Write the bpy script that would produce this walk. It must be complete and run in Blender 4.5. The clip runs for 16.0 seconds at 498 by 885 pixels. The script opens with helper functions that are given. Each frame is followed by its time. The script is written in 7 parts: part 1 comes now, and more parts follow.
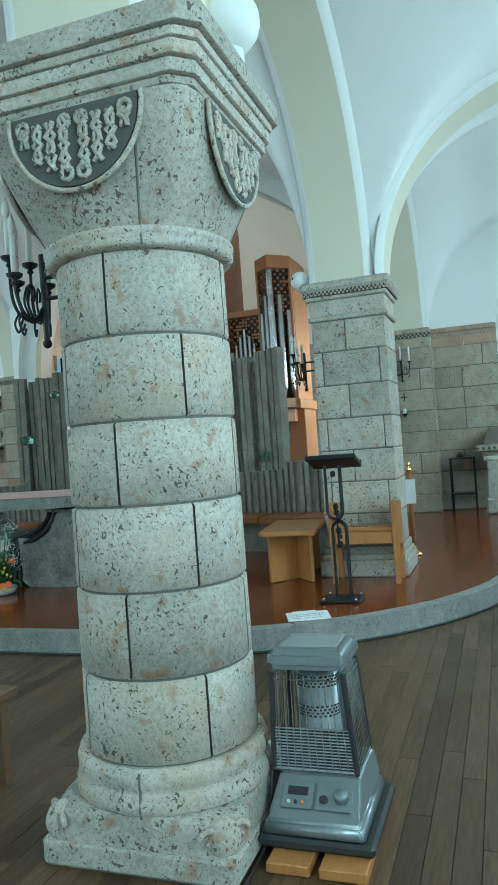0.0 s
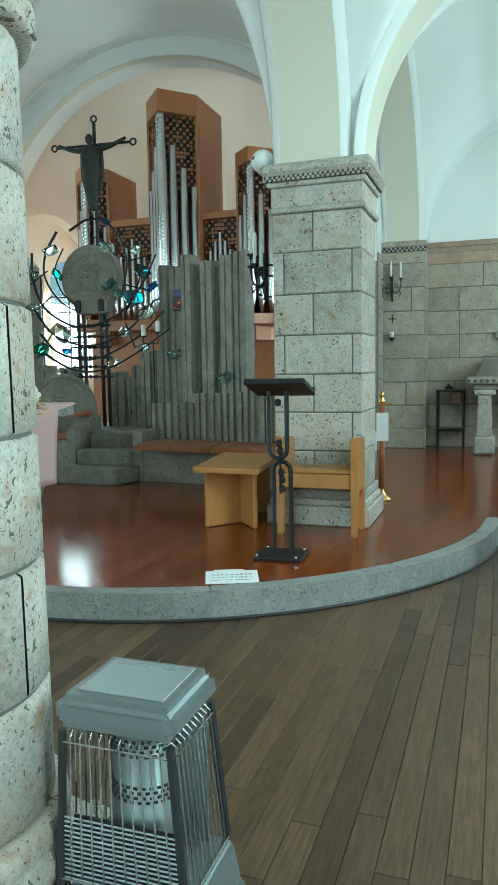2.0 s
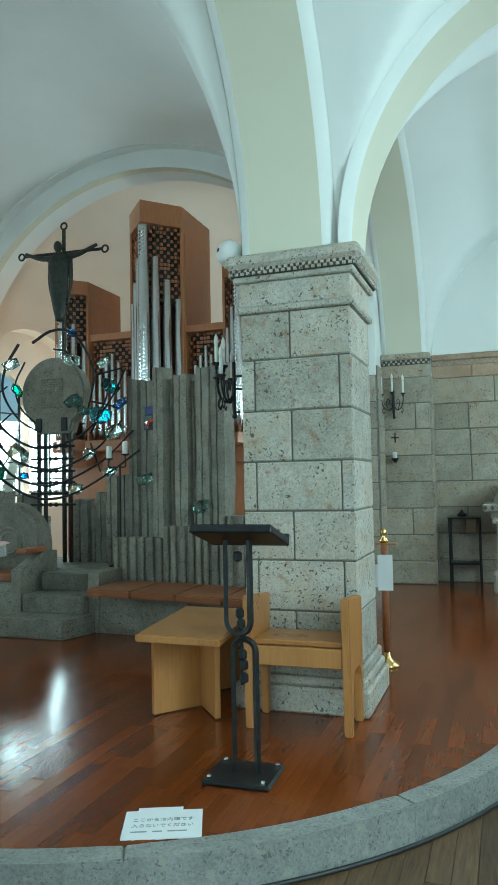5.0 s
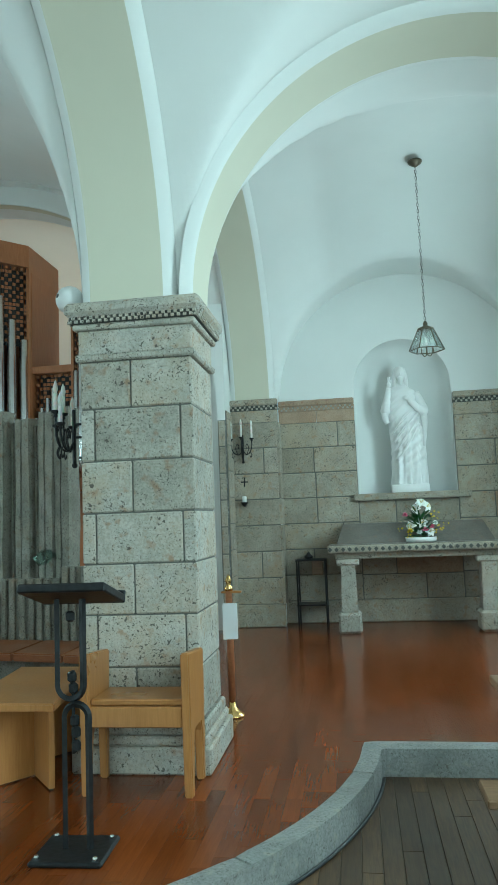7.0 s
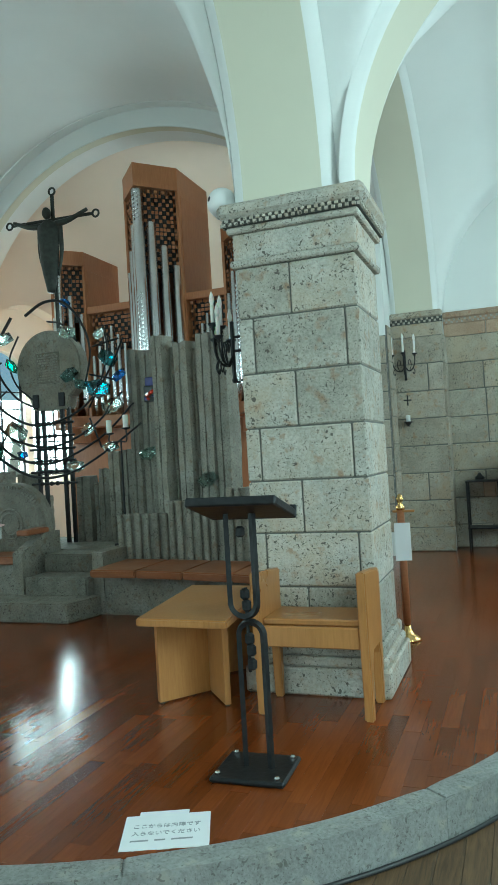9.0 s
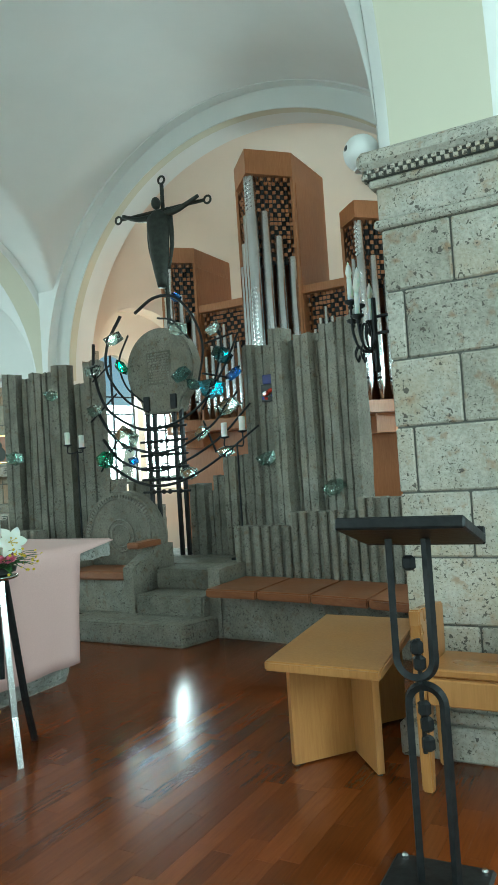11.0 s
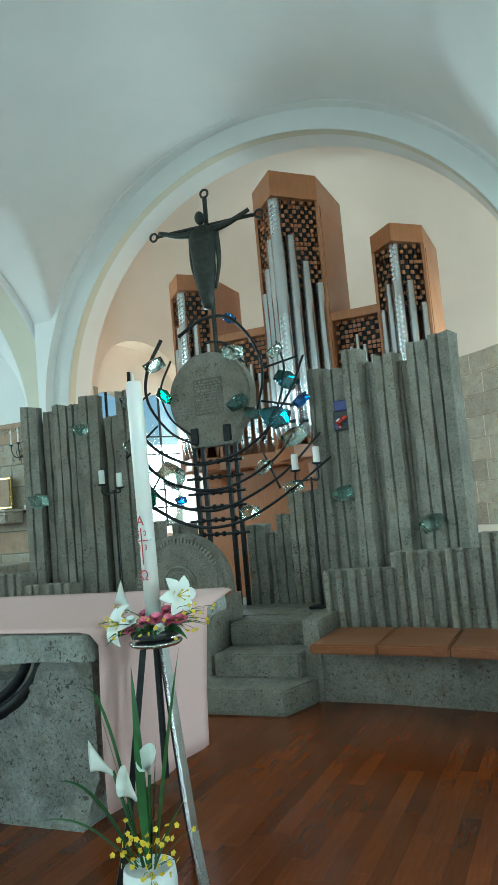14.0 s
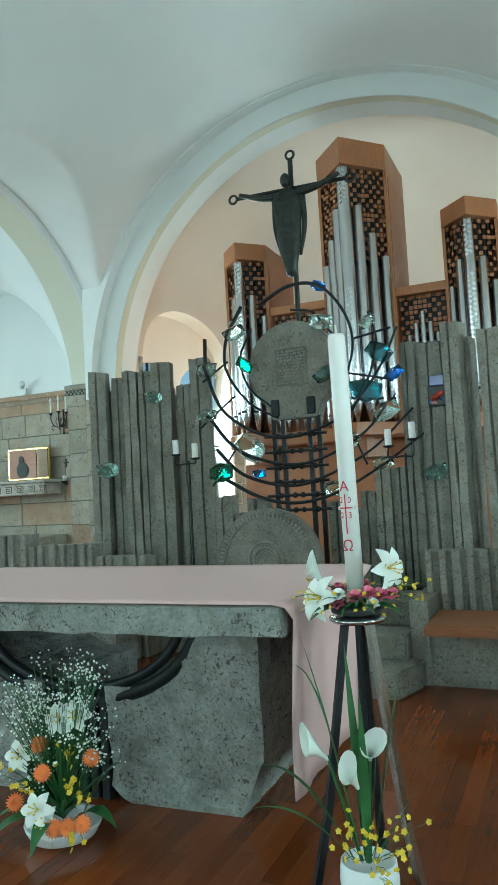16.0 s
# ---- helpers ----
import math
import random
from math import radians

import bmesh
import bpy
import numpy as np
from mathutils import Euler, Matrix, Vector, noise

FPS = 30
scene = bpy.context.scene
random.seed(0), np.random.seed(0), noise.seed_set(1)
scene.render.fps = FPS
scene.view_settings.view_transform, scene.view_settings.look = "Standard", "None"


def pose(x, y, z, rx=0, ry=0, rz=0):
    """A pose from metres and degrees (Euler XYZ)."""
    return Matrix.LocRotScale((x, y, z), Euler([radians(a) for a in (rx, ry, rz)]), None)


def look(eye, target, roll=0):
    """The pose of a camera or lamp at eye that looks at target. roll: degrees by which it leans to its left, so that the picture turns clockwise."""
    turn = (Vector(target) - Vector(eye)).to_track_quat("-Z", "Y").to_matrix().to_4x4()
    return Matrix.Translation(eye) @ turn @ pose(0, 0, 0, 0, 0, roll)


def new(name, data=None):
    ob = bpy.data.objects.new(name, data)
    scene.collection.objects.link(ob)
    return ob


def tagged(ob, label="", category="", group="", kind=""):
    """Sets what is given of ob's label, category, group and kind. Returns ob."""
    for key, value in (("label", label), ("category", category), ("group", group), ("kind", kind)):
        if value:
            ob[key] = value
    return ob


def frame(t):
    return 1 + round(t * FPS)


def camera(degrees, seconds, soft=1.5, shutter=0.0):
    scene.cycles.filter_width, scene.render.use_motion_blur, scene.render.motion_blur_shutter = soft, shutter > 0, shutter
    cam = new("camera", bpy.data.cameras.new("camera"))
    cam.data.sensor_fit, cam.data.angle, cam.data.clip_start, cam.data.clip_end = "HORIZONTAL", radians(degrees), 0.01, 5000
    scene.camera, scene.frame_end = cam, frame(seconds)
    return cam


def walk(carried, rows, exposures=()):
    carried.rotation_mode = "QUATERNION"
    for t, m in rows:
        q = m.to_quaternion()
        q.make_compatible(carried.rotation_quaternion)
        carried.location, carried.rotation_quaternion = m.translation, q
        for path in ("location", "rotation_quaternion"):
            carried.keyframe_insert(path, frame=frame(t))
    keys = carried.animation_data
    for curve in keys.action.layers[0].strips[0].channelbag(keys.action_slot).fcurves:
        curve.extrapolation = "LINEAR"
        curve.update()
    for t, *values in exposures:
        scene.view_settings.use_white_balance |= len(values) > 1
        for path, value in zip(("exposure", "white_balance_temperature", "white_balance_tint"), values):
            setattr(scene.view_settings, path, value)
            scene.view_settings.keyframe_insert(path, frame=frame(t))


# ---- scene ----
cam = camera(37.8, 16.0)
EXPOSURE, KELVIN, TINT = -0.33, 5150, -13
PATH = [
    (0, (1.502, 0.255, 1.335), (0.845, 2.144, 1.347), -4.1),
    (0.5, (1.562, 0.587, 1.321), (0.904, 2.475, 1.269), -3.2),
    (1, (1.611, 0.843, 1.306), (0.945, 2.728, 1.249), -3.3),
    (1.5, (1.556, 1.109, 1.335), (0.9502, 3.018, 1.211), -1.7),
    (2, (1.555, 1.396, 1.307), (0.8999, 3.281, 1.099), -1.0),
    (2.5, (1.577, 1.634, 1.316), (0.7659, 3.459, 1.109), -1.3),
    (3, (1.508, 1.847, 1.329), (0.625, 3.645, 1.182), -1.5),
    (3.2, (1.474, 1.96, 1.349), (0.5949, 3.762, 1.244), -1.1),
    (5.3, (1.42, 2.583, 1.436), (0.765, 4.469, 1.554), -1.3),
    (5.5, (1.44, 2.572, 1.457), (0.788, 4.458, 1.582), -1.4),
    (6, (1.47, 2.611, 1.469), (1.04, 4.555, 1.657), -1.8),
    (6.5, (1.479, 2.612, 1.468), (1.139, 4.572, 1.671), -2.0),
    (7, (1.502, 2.617, 1.464), (1.217, 4.585, 1.673), -2.2),
    (7.5, (1.525, 2.61, 1.469), (1.278, 4.583, 1.682), -2.3),
    (8, (1.54, 2.656, 1.441), (1.257, 4.625, 1.646), -2.6),
    (8.5, (1.5, 2.774, 1.392), (1.008, 4.709, 1.517), -2.5),
    (8.8, (1.405, 2.859, 1.388), (0.783, 4.759, 1.446), -2.8),
    (9, (1.355, 2.89, 1.388), (0.654, 4.763, 1.423), -3.4),
    (9.5, (1.267, 3.04, 1.39), (0.549, 4.906, 1.432), -3.4),
    (10, (1.183, 3.255, 1.401), (0.344, 5.07, 1.444), -2.8),
    (10.2, (1.163, 3.304, 1.399), (0.208, 5.062, 1.446), -2.8),
    (12.3, (0.371, 3.628, 1.413), (-0.576, 5.386, 1.511), -4.7),
    (12.5, (0.292, 3.594, 1.42), (-0.636, 5.363, 1.53), -4.5),
    (13, (0.08, 3.516, 1.449), (-0.701, 5.351, 1.608), -3.6),
    (13.5, (-0.107, 3.561, 1.41), (-0.896, 5.39, 1.588), -3.2),
    (14, (-0.321, 3.59, 1.411), (-1.126, 5.412, 1.591), -5.1),
    (14.5, (-0.503, 3.516, 1.41), (-1.37, 5.309, 1.597), -5.3),
    (15, (-0.696, 3.431, 1.425), (-1.547, 5.23, 1.623), -4.7),
    (15.5, (-0.892, 3.456, 1.405), (-1.714, 5.269, 1.599), -2.9),
    (16, (-1.087, 3.498, 1.409), (-1.879, 5.33, 1.537), -3.2),
]
walk(cam, [(t, look(eye, target, roll)) for t, eye, target, roll in PATH],
     exposures=[(0.0, EXPOSURE - 0.24, 4900, -13), (0.8, EXPOSURE - 0.12, 4900, -13), (1.6, EXPOSURE, 5300, -14), (3.0, EXPOSURE - 0.10, 5050, -13),
                (6.0, EXPOSURE - 0.20, 5150, -14), (8.2, EXPOSURE - 0.18, 5150, -14), (10.2, EXPOSURE - 0.03, 5450, -12), (12.3, EXPOSURE + 0.16, 5300, TINT), (14.0, EXPOSURE + 0.18, KELVIN, TINT), (16.0, EXPOSURE + 0.20, KELVIN, TINT)])

# ---------------------------------------------------------------- light
world = bpy.data.worlds.new("world")
scene.world = world
world.use_nodes = True
wn = world.node_tree
sky = wn.nodes.new("ShaderNodeTexSky")
sky.sky_type = 'NISHITA'
sky.sun_disc = False
sky.sun_elevation, sky.sun_rotation = radians(48), radians(215)
wn.nodes["Background"].inputs["Strength"].default_value = 0.12
wn.links.new(sky.outputs[0], wn.nodes["Background"].inputs["Color"])
sun_data = bpy.data.lights.new("sun", 'SUN')
sun_data.energy, sun_data.angle, sun_data.color = 3.0, radians(0.5), (1, 0.95, 0.88)
sun = new("sun", sun_data)
sun.matrix_world = look((-12, 22, 20), (-3, 11, 1))


def window_light(name, eye, target, wide, high, watts, colour=(0.95, 1.0, 0.955)):
    """The sky's light, in the opening of a window."""
    d = bpy.data.lights.new(name, 'AREA')
    d.shape, d.size, d.size_y, d.energy, d.color = 'RECTANGLE', wide, high, watts, colour
    ob = new(name, d)
    ob.matrix_world = look(eye, target)
    return ob


# plan of the church, x to the right aisle, y to the choir
AX = -3.34                      # middle of nave and choir
NR, NL = -0.02, -6.66           # faces of the two arcades towards the nave
AR, AL = 0.55, -7.23            # their faces towards the aisles
WR, WL = 3.67, -10.35           # outer walls of the aisles
SPR = 2.72                      # springing of the arches
YE, YP, YC, YB = 11.9, 11.6, 11.2, -7.0  # pilasters; end wall of the aisles, choir wall, back wall
BAYS = [(7.07, 11.6), (2.9, 6.51), (-1.75, 2.34), (-7.0, -2.3)]
ACX, ACZ, ARAD = 2.15, 2.73, 1.51   # transverse arches of the aisle
PODIUM = 0.15

# daylight of the unseen aisle windows, and fill light added at the west end
for wy in (9.25, 4.6, 0.3, -4.4):
    window_light("aisle_daylight", (WR + 0.12, wy, 2.5), (WR - 3, wy, 2.2), 1.0, 1.9, 140 if wy > 9 else 125 if wy > 4 else 175)
    window_light("aisle_daylight", (WL - 0.12, wy, 2.5), (WL + 3, wy, 2.2), 1.0, 1.9, 90 if wy > 9 else 230)
for wx in (-4.6, -1.8):
    window_light("west_fill", (wx, YB - 0.12, 3.2), (wx, YB + 3, 2.8), 1.4, 2.6, 85)


# ---------------------------------------------------------------- materials
def material(name, rough=0.7, metal=0.0):
    m = bpy.data.materials.new(name)
    m.use_nodes = True
    n = m.node_tree.nodes["Principled BSDF"]
    n.inputs["Roughness"].default_value, n.inputs["Metallic"].default_value = rough, metal
    return m, m.node_tree, n


def node(nt, kind, **values):
    n = nt.nodes.new(kind)
    for k, v in values.items():
        n.inputs[k.replace("_", " ")].default_value = v
    return n


def ramp(nt, source, stops):
    r = nt.nodes.new("ShaderNodeValToRGB")
    while len(r.color_ramp.elements) < len(stops):
        r.color_ramp.elements.new(0.5)
    for e, (p, c) in zip(r.color_ramp.elements, stops):
        e.position, e.color = p, (*c, 1) if len(c) == 3 else c
    nt.links.new(source, r.inputs[0])
    return r.outputs[0]


def mix(nt, a, b, fac, mode='MIX'):
    n = nt.nodes.new("ShaderNodeMix")
    n.data_type, n.blend_type = 'RGBA', mode
    for v, i in ((fac, 0), (a, 6), (b, 7)):
        if isinstance(v, (int, float)):
            n.inputs[i].default_value = v
        elif isinstance(v, tuple):
            n.inputs[i].default_value = (*v, 1)
        else:
            nt.links.new(v, n.inputs[i])
    return n.outputs[2]


def bump(nt, n, source, strength, distance):
    b = node(nt, "ShaderNodeBump", Strength=strength, Distance=distance)
    nt.links.new(source, b.inputs["Height"])
    nt.links.new(b.outputs[0], n.inputs["Normal"])


def spot(nt, scale=(1, 1, 1), kind="Object", islands=False):
    """Texture place, in metres, shifted piece by piece."""
    tc, info = nt.nodes.new("ShaderNodeTexCoord"), nt.nodes.new("ShaderNodeObjectInfo")
    rnd = info.outputs["Random"]
    if islands:
        geo, add, wrap = nt.nodes.new("ShaderNodeNewGeometry"), nt.nodes.new("ShaderNodeMath"), nt.nodes.new("ShaderNodeMath")
        wrap.operation = 'FRACT'
        nt.links.new(rnd, add.inputs[0])
        nt.links.new(geo.outputs["Random Per Island"], add.inputs[1])
        nt.links.new(add.outputs[0], wrap.inputs[0])
        rnd = wrap.outputs[0]
    mp = node(nt, "ShaderNodeMapping", Scale=scale)
    nt.links.new(tc.outputs[kind], mp.inputs[0])
    sh = nt.nodes.new("ShaderNodeVectorMath")
    sh.operation = 'MULTIPLY_ADD'
    nt.links.new(rnd, sh.inputs[0])
    sh.inputs[1].default_value = (37.0, 53.0, 71.0)
    nt.links.new(mp.outputs[0], sh.inputs[2])
    return sh.outputs[0], rnd


def maths(nt, kind, a, b, c=None):
    """One arithmetic node over sockets or numbers."""
    n = nt.nodes.new("ShaderNodeMath")
    n.operation = kind
    for i, v in enumerate((a, b) if c is None else (a, b, c)):
        if isinstance(v, (int, float)):
            n.inputs[i].default_value = v
        else:
            nt.links.new(v, n.inputs[i])
    return n.outputs[0]


def stone_material(name, light, dark, warm, pits=0.5, rough=0.85, brown=0.55):
    """Porous volcanic building stone with dark pits of two sizes, rust spots, brown blocks and tone from block to block."""
    m, nt, n = material(name, rough)
    at, rnd = spot(nt)
    big = node(nt, "ShaderNodeTexNoise", Scale=5.0, Detail=6.0, Roughness=0.62)
    fine = node(nt, "ShaderNodeTexNoise", Scale=70.0, Detail=4.0, Roughness=0.6)
    rust = node(nt, "ShaderNodeTexNoise", Scale=16.0, Detail=3.0)
    hole = node(nt, "ShaderNodeTexNoise", Scale=58.0, Detail=1.6, Roughness=0.5, Distortion=0.5)
    grit = node(nt, "ShaderNodeTexNoise", Scale=130.0, Detail=1.0, Roughness=0.5, Distortion=0.3)
    wob = node(nt, "ShaderNodeTexNoise", Scale=7.0, Detail=3.0)
    stain = node(nt, "ShaderNodeTexNoise", Scale=3.2, Detail=5.0, Roughness=0.7)
    for t in (big, fine, rust, hole, grit, wob, stain):
        nt.links.new(at, t.inputs["Vector"])
    c = ramp(nt, big.outputs[0], [(0.3, dark), (0.62, light)])
    c = mix(nt, c, ramp(nt, fine.outputs[0], [(0.32, (0.58, 0.58, 0.56)), (0.6, (1, 1, 1))]), 0.75, 'MULTIPLY')
    tan = tuple(v * k for v, k in zip(light, (0.80, 0.66, 0.50)))
    amount = maths(nt, 'MULTIPLY', ramp(nt, stain.outputs[0], [(0.42, (0.12, 0.12, 0.12)), (0.62, (1, 1, 1))]), ramp(nt, rnd, [(0.35, (0.15, 0.15, 0.15)), (0.6, (1, 1, 1))]))
    c = mix(nt, c, tan, maths(nt, 'MULTIPLY', amount, brown))
    c = mix(nt, c, warm, ramp(nt, rust.outputs[0], [(0.58, (0, 0, 0)), (0.72, (0.75, 0.75, 0.75))]))
    c = mix(nt, c, ramp(nt, rnd, [(0.0, (0.76, 0.74, 0.70)), (0.5, (0.95, 0.95, 0.93)), (1.0, (1.0, 1.0, 1.0))]), 1.0, 'MULTIPLY')
    cut = maths(nt, 'GREATER_THAN', hole.outputs[0], maths(nt, 'MULTIPLY_ADD', wob.outputs[0], -0.34, 0.835))
    small = maths(nt, 'GREATER_THAN', grit.outputs[0], maths(nt, 'MULTIPLY_ADD', wob.outputs[0], -0.20, 0.765))
    cut = maths(nt, 'MAXIMUM', cut, maths(nt, 'MULTIPLY', small, 0.75))
    c = mix(nt, c, (0.07, 0.062, 0.05), maths(nt, 'MULTIPLY', cut, pits))
    nt.links.new(c, n.inputs["Base Color"])
    bump(nt, n, maths(nt, 'SUBTRACT', fine.outputs[0], cut), 0.5, 0.007)
    return m


def plaster_material(name, colour, tone=0.93):
    m, nt, n = material(name, 0.75)
    at, _ = spot(nt)
    big = node(nt, "ShaderNodeTexNoise", Scale=0.9, Detail=5.0, Roughness=0.55)
    fine = node(nt, "ShaderNodeTexNoise", Scale=110.0, Detail=3.0)
    for t in (big, fine):
        nt.links.new(at, t.inputs["Vector"])
    low = tuple(v * tone for v in colour)
    nt.links.new(ramp(nt, big.outputs[0], [(0.3, low), (0.7, colour)]), n.inputs["Base Color"])
    bump(nt, n, fine.outputs[0], 0.12, 0.002)
    return m


def wood_material(name, light, dark, along=(1, 12, 12), rough=0.35, vary=0.35, coat=0.0, scale=6.0, wear_by=0.27, relief=0.08):
    """Planed wood, grain along one axis, tone from board to board."""
    m, nt, n = material(name, rough)
    at, rnd = spot(nt, along, islands=True)
    grain = node(nt, "ShaderNodeTexNoise", Scale=scale, Detail=6.0, Roughness=0.65, Distortion=0.6)
    wear = node(nt, "ShaderNodeTexNoise", Scale=1.7, Detail=4.0)
    nt.links.new(at, grain.inputs["Vector"])
    tc = nt.nodes.new("ShaderNodeTexCoord")
    nt.links.new(tc.outputs["Object"], wear.inputs["Vector"])
    c = ramp(nt, grain.outputs[0], [(0.32, dark), (0.68, light)])
    lo = 1 - vary
    c = mix(nt, c, ramp(nt, rnd, [(0, (lo, lo * 0.96, lo * 0.92)), (1, (1, 1, 1))]), 1.0, 'MULTIPLY')
    c = mix(nt, c, ramp(nt, wear.outputs[0], [(0.35, (0.86, 0.86, 0.86)), (0.65, (1, 1, 1))]), 1.0, 'MULTIPLY')
    nt.links.new(c, n.inputs["Base Color"])
    nt.links.new(ramp(nt, wear.outputs[0], [(0.3, (rough * (1 - wear_by),) * 3), (0.7, (rough * (1 + wear_by),) * 3)]), n.inputs["Roughness"])
    n.inputs["Coat Weight"].default_value, n.inputs["Coat Roughness"].default_value = coat, 0.12
    bump(nt, n, grain.outputs[0], relief, 0.002)
    return m


def plain_material(name, colour, rough=0.5, metal=0.0, mottled=0.15, scale=20.0, relief=0.1, **more):
    m, nt, n = material(name, rough, metal)
    at, _ = spot(nt)
    t = node(nt, "ShaderNodeTexNoise", Scale=scale, Detail=4.0)
    nt.links.new(at, t.inputs["Vector"])
    low = tuple(v * (1 - mottled) for v in colour)
    nt.links.new(ramp(nt, t.outputs[0], [(0.3, low), (0.7, colour)]), n.inputs["Base Color"])
    if relief:
        bump(nt, n, t.outputs[0], relief, 0.004)
    for k, v in more.items():
        n.inputs[k.replace("_", " ")].default_value = v
    return m


def glass_material(name, colour, rough=0.03):
    m, nt, n = material(name, rough)
    n.inputs["Base Color"].default_value = (*colour, 1)
    n.inputs["Transmission Weight"].default_value = 1.0
    n.inputs["IOR"].default_value = 1.5
    t = node(nt, "ShaderNodeTexNoise", Scale=30.0, Detail=2.0)
    bump(nt, n, t.outputs[0], 0.2, 0.01)
    return m


STONE = stone_material("porous_stone", (0.58, 0.57, 0.52), (0.40, 0.40, 0.36), (0.34, 0.22, 0.13), 0.85)
STONE_WALL = stone_material("wall_stone", (0.50, 0.47, 0.40), (0.36, 0.34, 0.29), (0.36, 0.24, 0.14), 0.75)
KERB_STONE = stone_material("kerb_stone", (0.36, 0.37, 0.365), (0.25, 0.26, 0.255), (0.4, 0.38, 0.33), 0.55, 0.7, 0.1)
CONCRETE = stone_material("rough_concrete", (0.34, 0.33, 0.29), (0.20, 0.195, 0.17), (0.2, 0.15, 0.10), 0.75, 0.9, 0.35)
ALTAR_STONE = stone_material("hewn_altar_stone", (0.36, 0.37, 0.345), (0.17, 0.18, 0.165), (0.2, 0.19, 0.15), 0.85, 0.9, 0.1)
RED_STONE = stone_material("reddish_stone", (0.52, 0.40, 0.30), (0.40, 0.29, 0.21), (0.36, 0.2, 0.12), 0.3)
POLISHED = stone_material("polished_dark_stone", (0.20, 0.185, 0.165), (0.13, 0.12, 0.11), (0.2, 0.14, 0.1), 0.3, 0.28, 0.2)
MORTAR = plain_material("mortar", (0.16, 0.16, 0.145), 0.95)
PLASTER = plaster_material("white_plaster", (0.80, 0.82, 0.80))
CREAM = plaster_material("cream_paint", (0.66, 0.645, 0.52))
# white apse plaster; warm bounce off the organ wood is put into its colour
BOUNCE_PLASTER = plaster_material("bounce_tinted_plaster", (0.80, 0.70, 0.60))
FLOOR_WOOD = wood_material("brown_floorboards", (0.195, 0.118, 0.056), (0.075, 0.045, 0.022), (14, 1, 14), 0.42, 0.55)
PARQUET = wood_material("varnished_red_parquet", (0.255, 0.064, 0.013), (0.19, 0.046, 0.009), (14, 1, 14), 0.18, 0.45, 0.10, 6.0, 0.10, 0.001)
PARQUET.node_tree.nodes["Principled BSDF"].inputs["Specular IOR Level"].default_value = 0.4
OAK = wood_material("honey_oak", (0.52, 0.26, 0.08), (0.42, 0.195, 0.055), (12, 12, 1), 0.35, 0.1, 0.15)
ORGAN_WOOD = wood_material("reddish_cherry_wood", (0.46, 0.20, 0.085), (0.36, 0.145, 0.055), (12, 12, 1), 0.4, 0.08)
BENCH_WOOD = wood_material("red_brown_bench_wood", (0.40, 0.165, 0.07), (0.29, 0.11, 0.045), (2, 12, 12), 0.4, 0.15)
IRON = plain_material("black_wrought_iron", (0.030, 0.032, 0.034), 0.5, 0.6, 0.4, 40, 0.35)
BRONZE = plain_material("dark_bronze", (0.055, 0.060, 0.052), 0.5, 0.7, 0.4, 25, 0.3)
TIN = plain_material("organ_pipe_tin", (0.80, 0.82, 0.84), 0.24, 1.0, 0.1, 6, 0.03)
SILVER_PAINT = plain_material("silver_grey_enamel", (0.25, 0.285, 0.29), 0.32, 0.5, 0.08, 60, 0.02)
PALE_SILVER = plain_material("pale_silver_enamel", (0.36, 0.40, 0.40), 0.4, 0.3, 0.08, 50, 0.02)
CHROME = plain_material("chrome_wire", (0.6, 0.62, 0.62), 0.22, 1.0, 0.1, 40, 0)
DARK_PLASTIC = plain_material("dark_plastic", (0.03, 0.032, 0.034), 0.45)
WHITE_PAINT = plain_material("white_enamel", (0.75, 0.77, 0.76), 0.4, 0, 0.06, 8, 0.05)
MARBLE = plain_material("white_statue_marble", (0.88, 0.89, 0.88), 0.45, 0, 0.06, 5, 0.05)
PAPER = plain_material("white_paper", (0.80, 0.81, 0.82), 0.8, 0, 0.05, 10, 0.05)
WAX = plain_material("white_wax", (0.86, 0.86, 0.82), 0.4, 0, 0.04, 10, 0.05, Subsurface_Weight=0.2)
PINK_CLOTH = plain_material("pale_pink_linen", (0.64, 0.44, 0.41), 0.85, 0, 0.08, 160, 0.25)
DARK_OAK = wood_material("dark_oak", (0.20, 0.12, 0.06), (0.13, 0.075, 0.036), (2, 12, 12), 0.45, 0.1)
BRASS = plain_material("polished_brass", (0.75, 0.52, 0.2), 0.25, 1.0, 0.2, 12, 0.03)
RED_INK = plain_material("red_lettering", (0.55, 0.06, 0.07), 0.5)
GREY_INK = plain_material("grey_print", (0.30, 0.31, 0.33), 0.8)
CARVED_DARK = plain_material("dark_carving_ground", (0.09, 0.095, 0.085), 0.9)


# ---------------------------------------------------------------- building blocks
def part(name, bm, mat, parent=None, label="", smooth=False):
    """One mesh object under a thing, or a thing of its own when no parent is given."""
    me = bpy.data.meshes.new(name)
    bm.to_mesh(me)
    bm.free()
    me.materials.append(mat)
    if smooth:
        for p in me.polygons:
            p.use_smooth = True
    ob = new(name, me)
    if parent:
        ob.parent = parent
    if label:
        ob["label"] = label
    return ob


def thing(name, at=(0, 0, 0), label="", category="", group="", kind="", turn=0.0):
    ob = new(name)
    ob.empty_display_size = 0.1
    ob.matrix_world = pose(*at, 0, 0, turn)
    return tagged(ob, label, category, group, kind)


def piece(name, me, at, parent, turn=0.0):
    ob = new(name, me)
    ob.parent = parent
    ob.matrix_local = pose(*at, 0, 0, turn)
    return ob


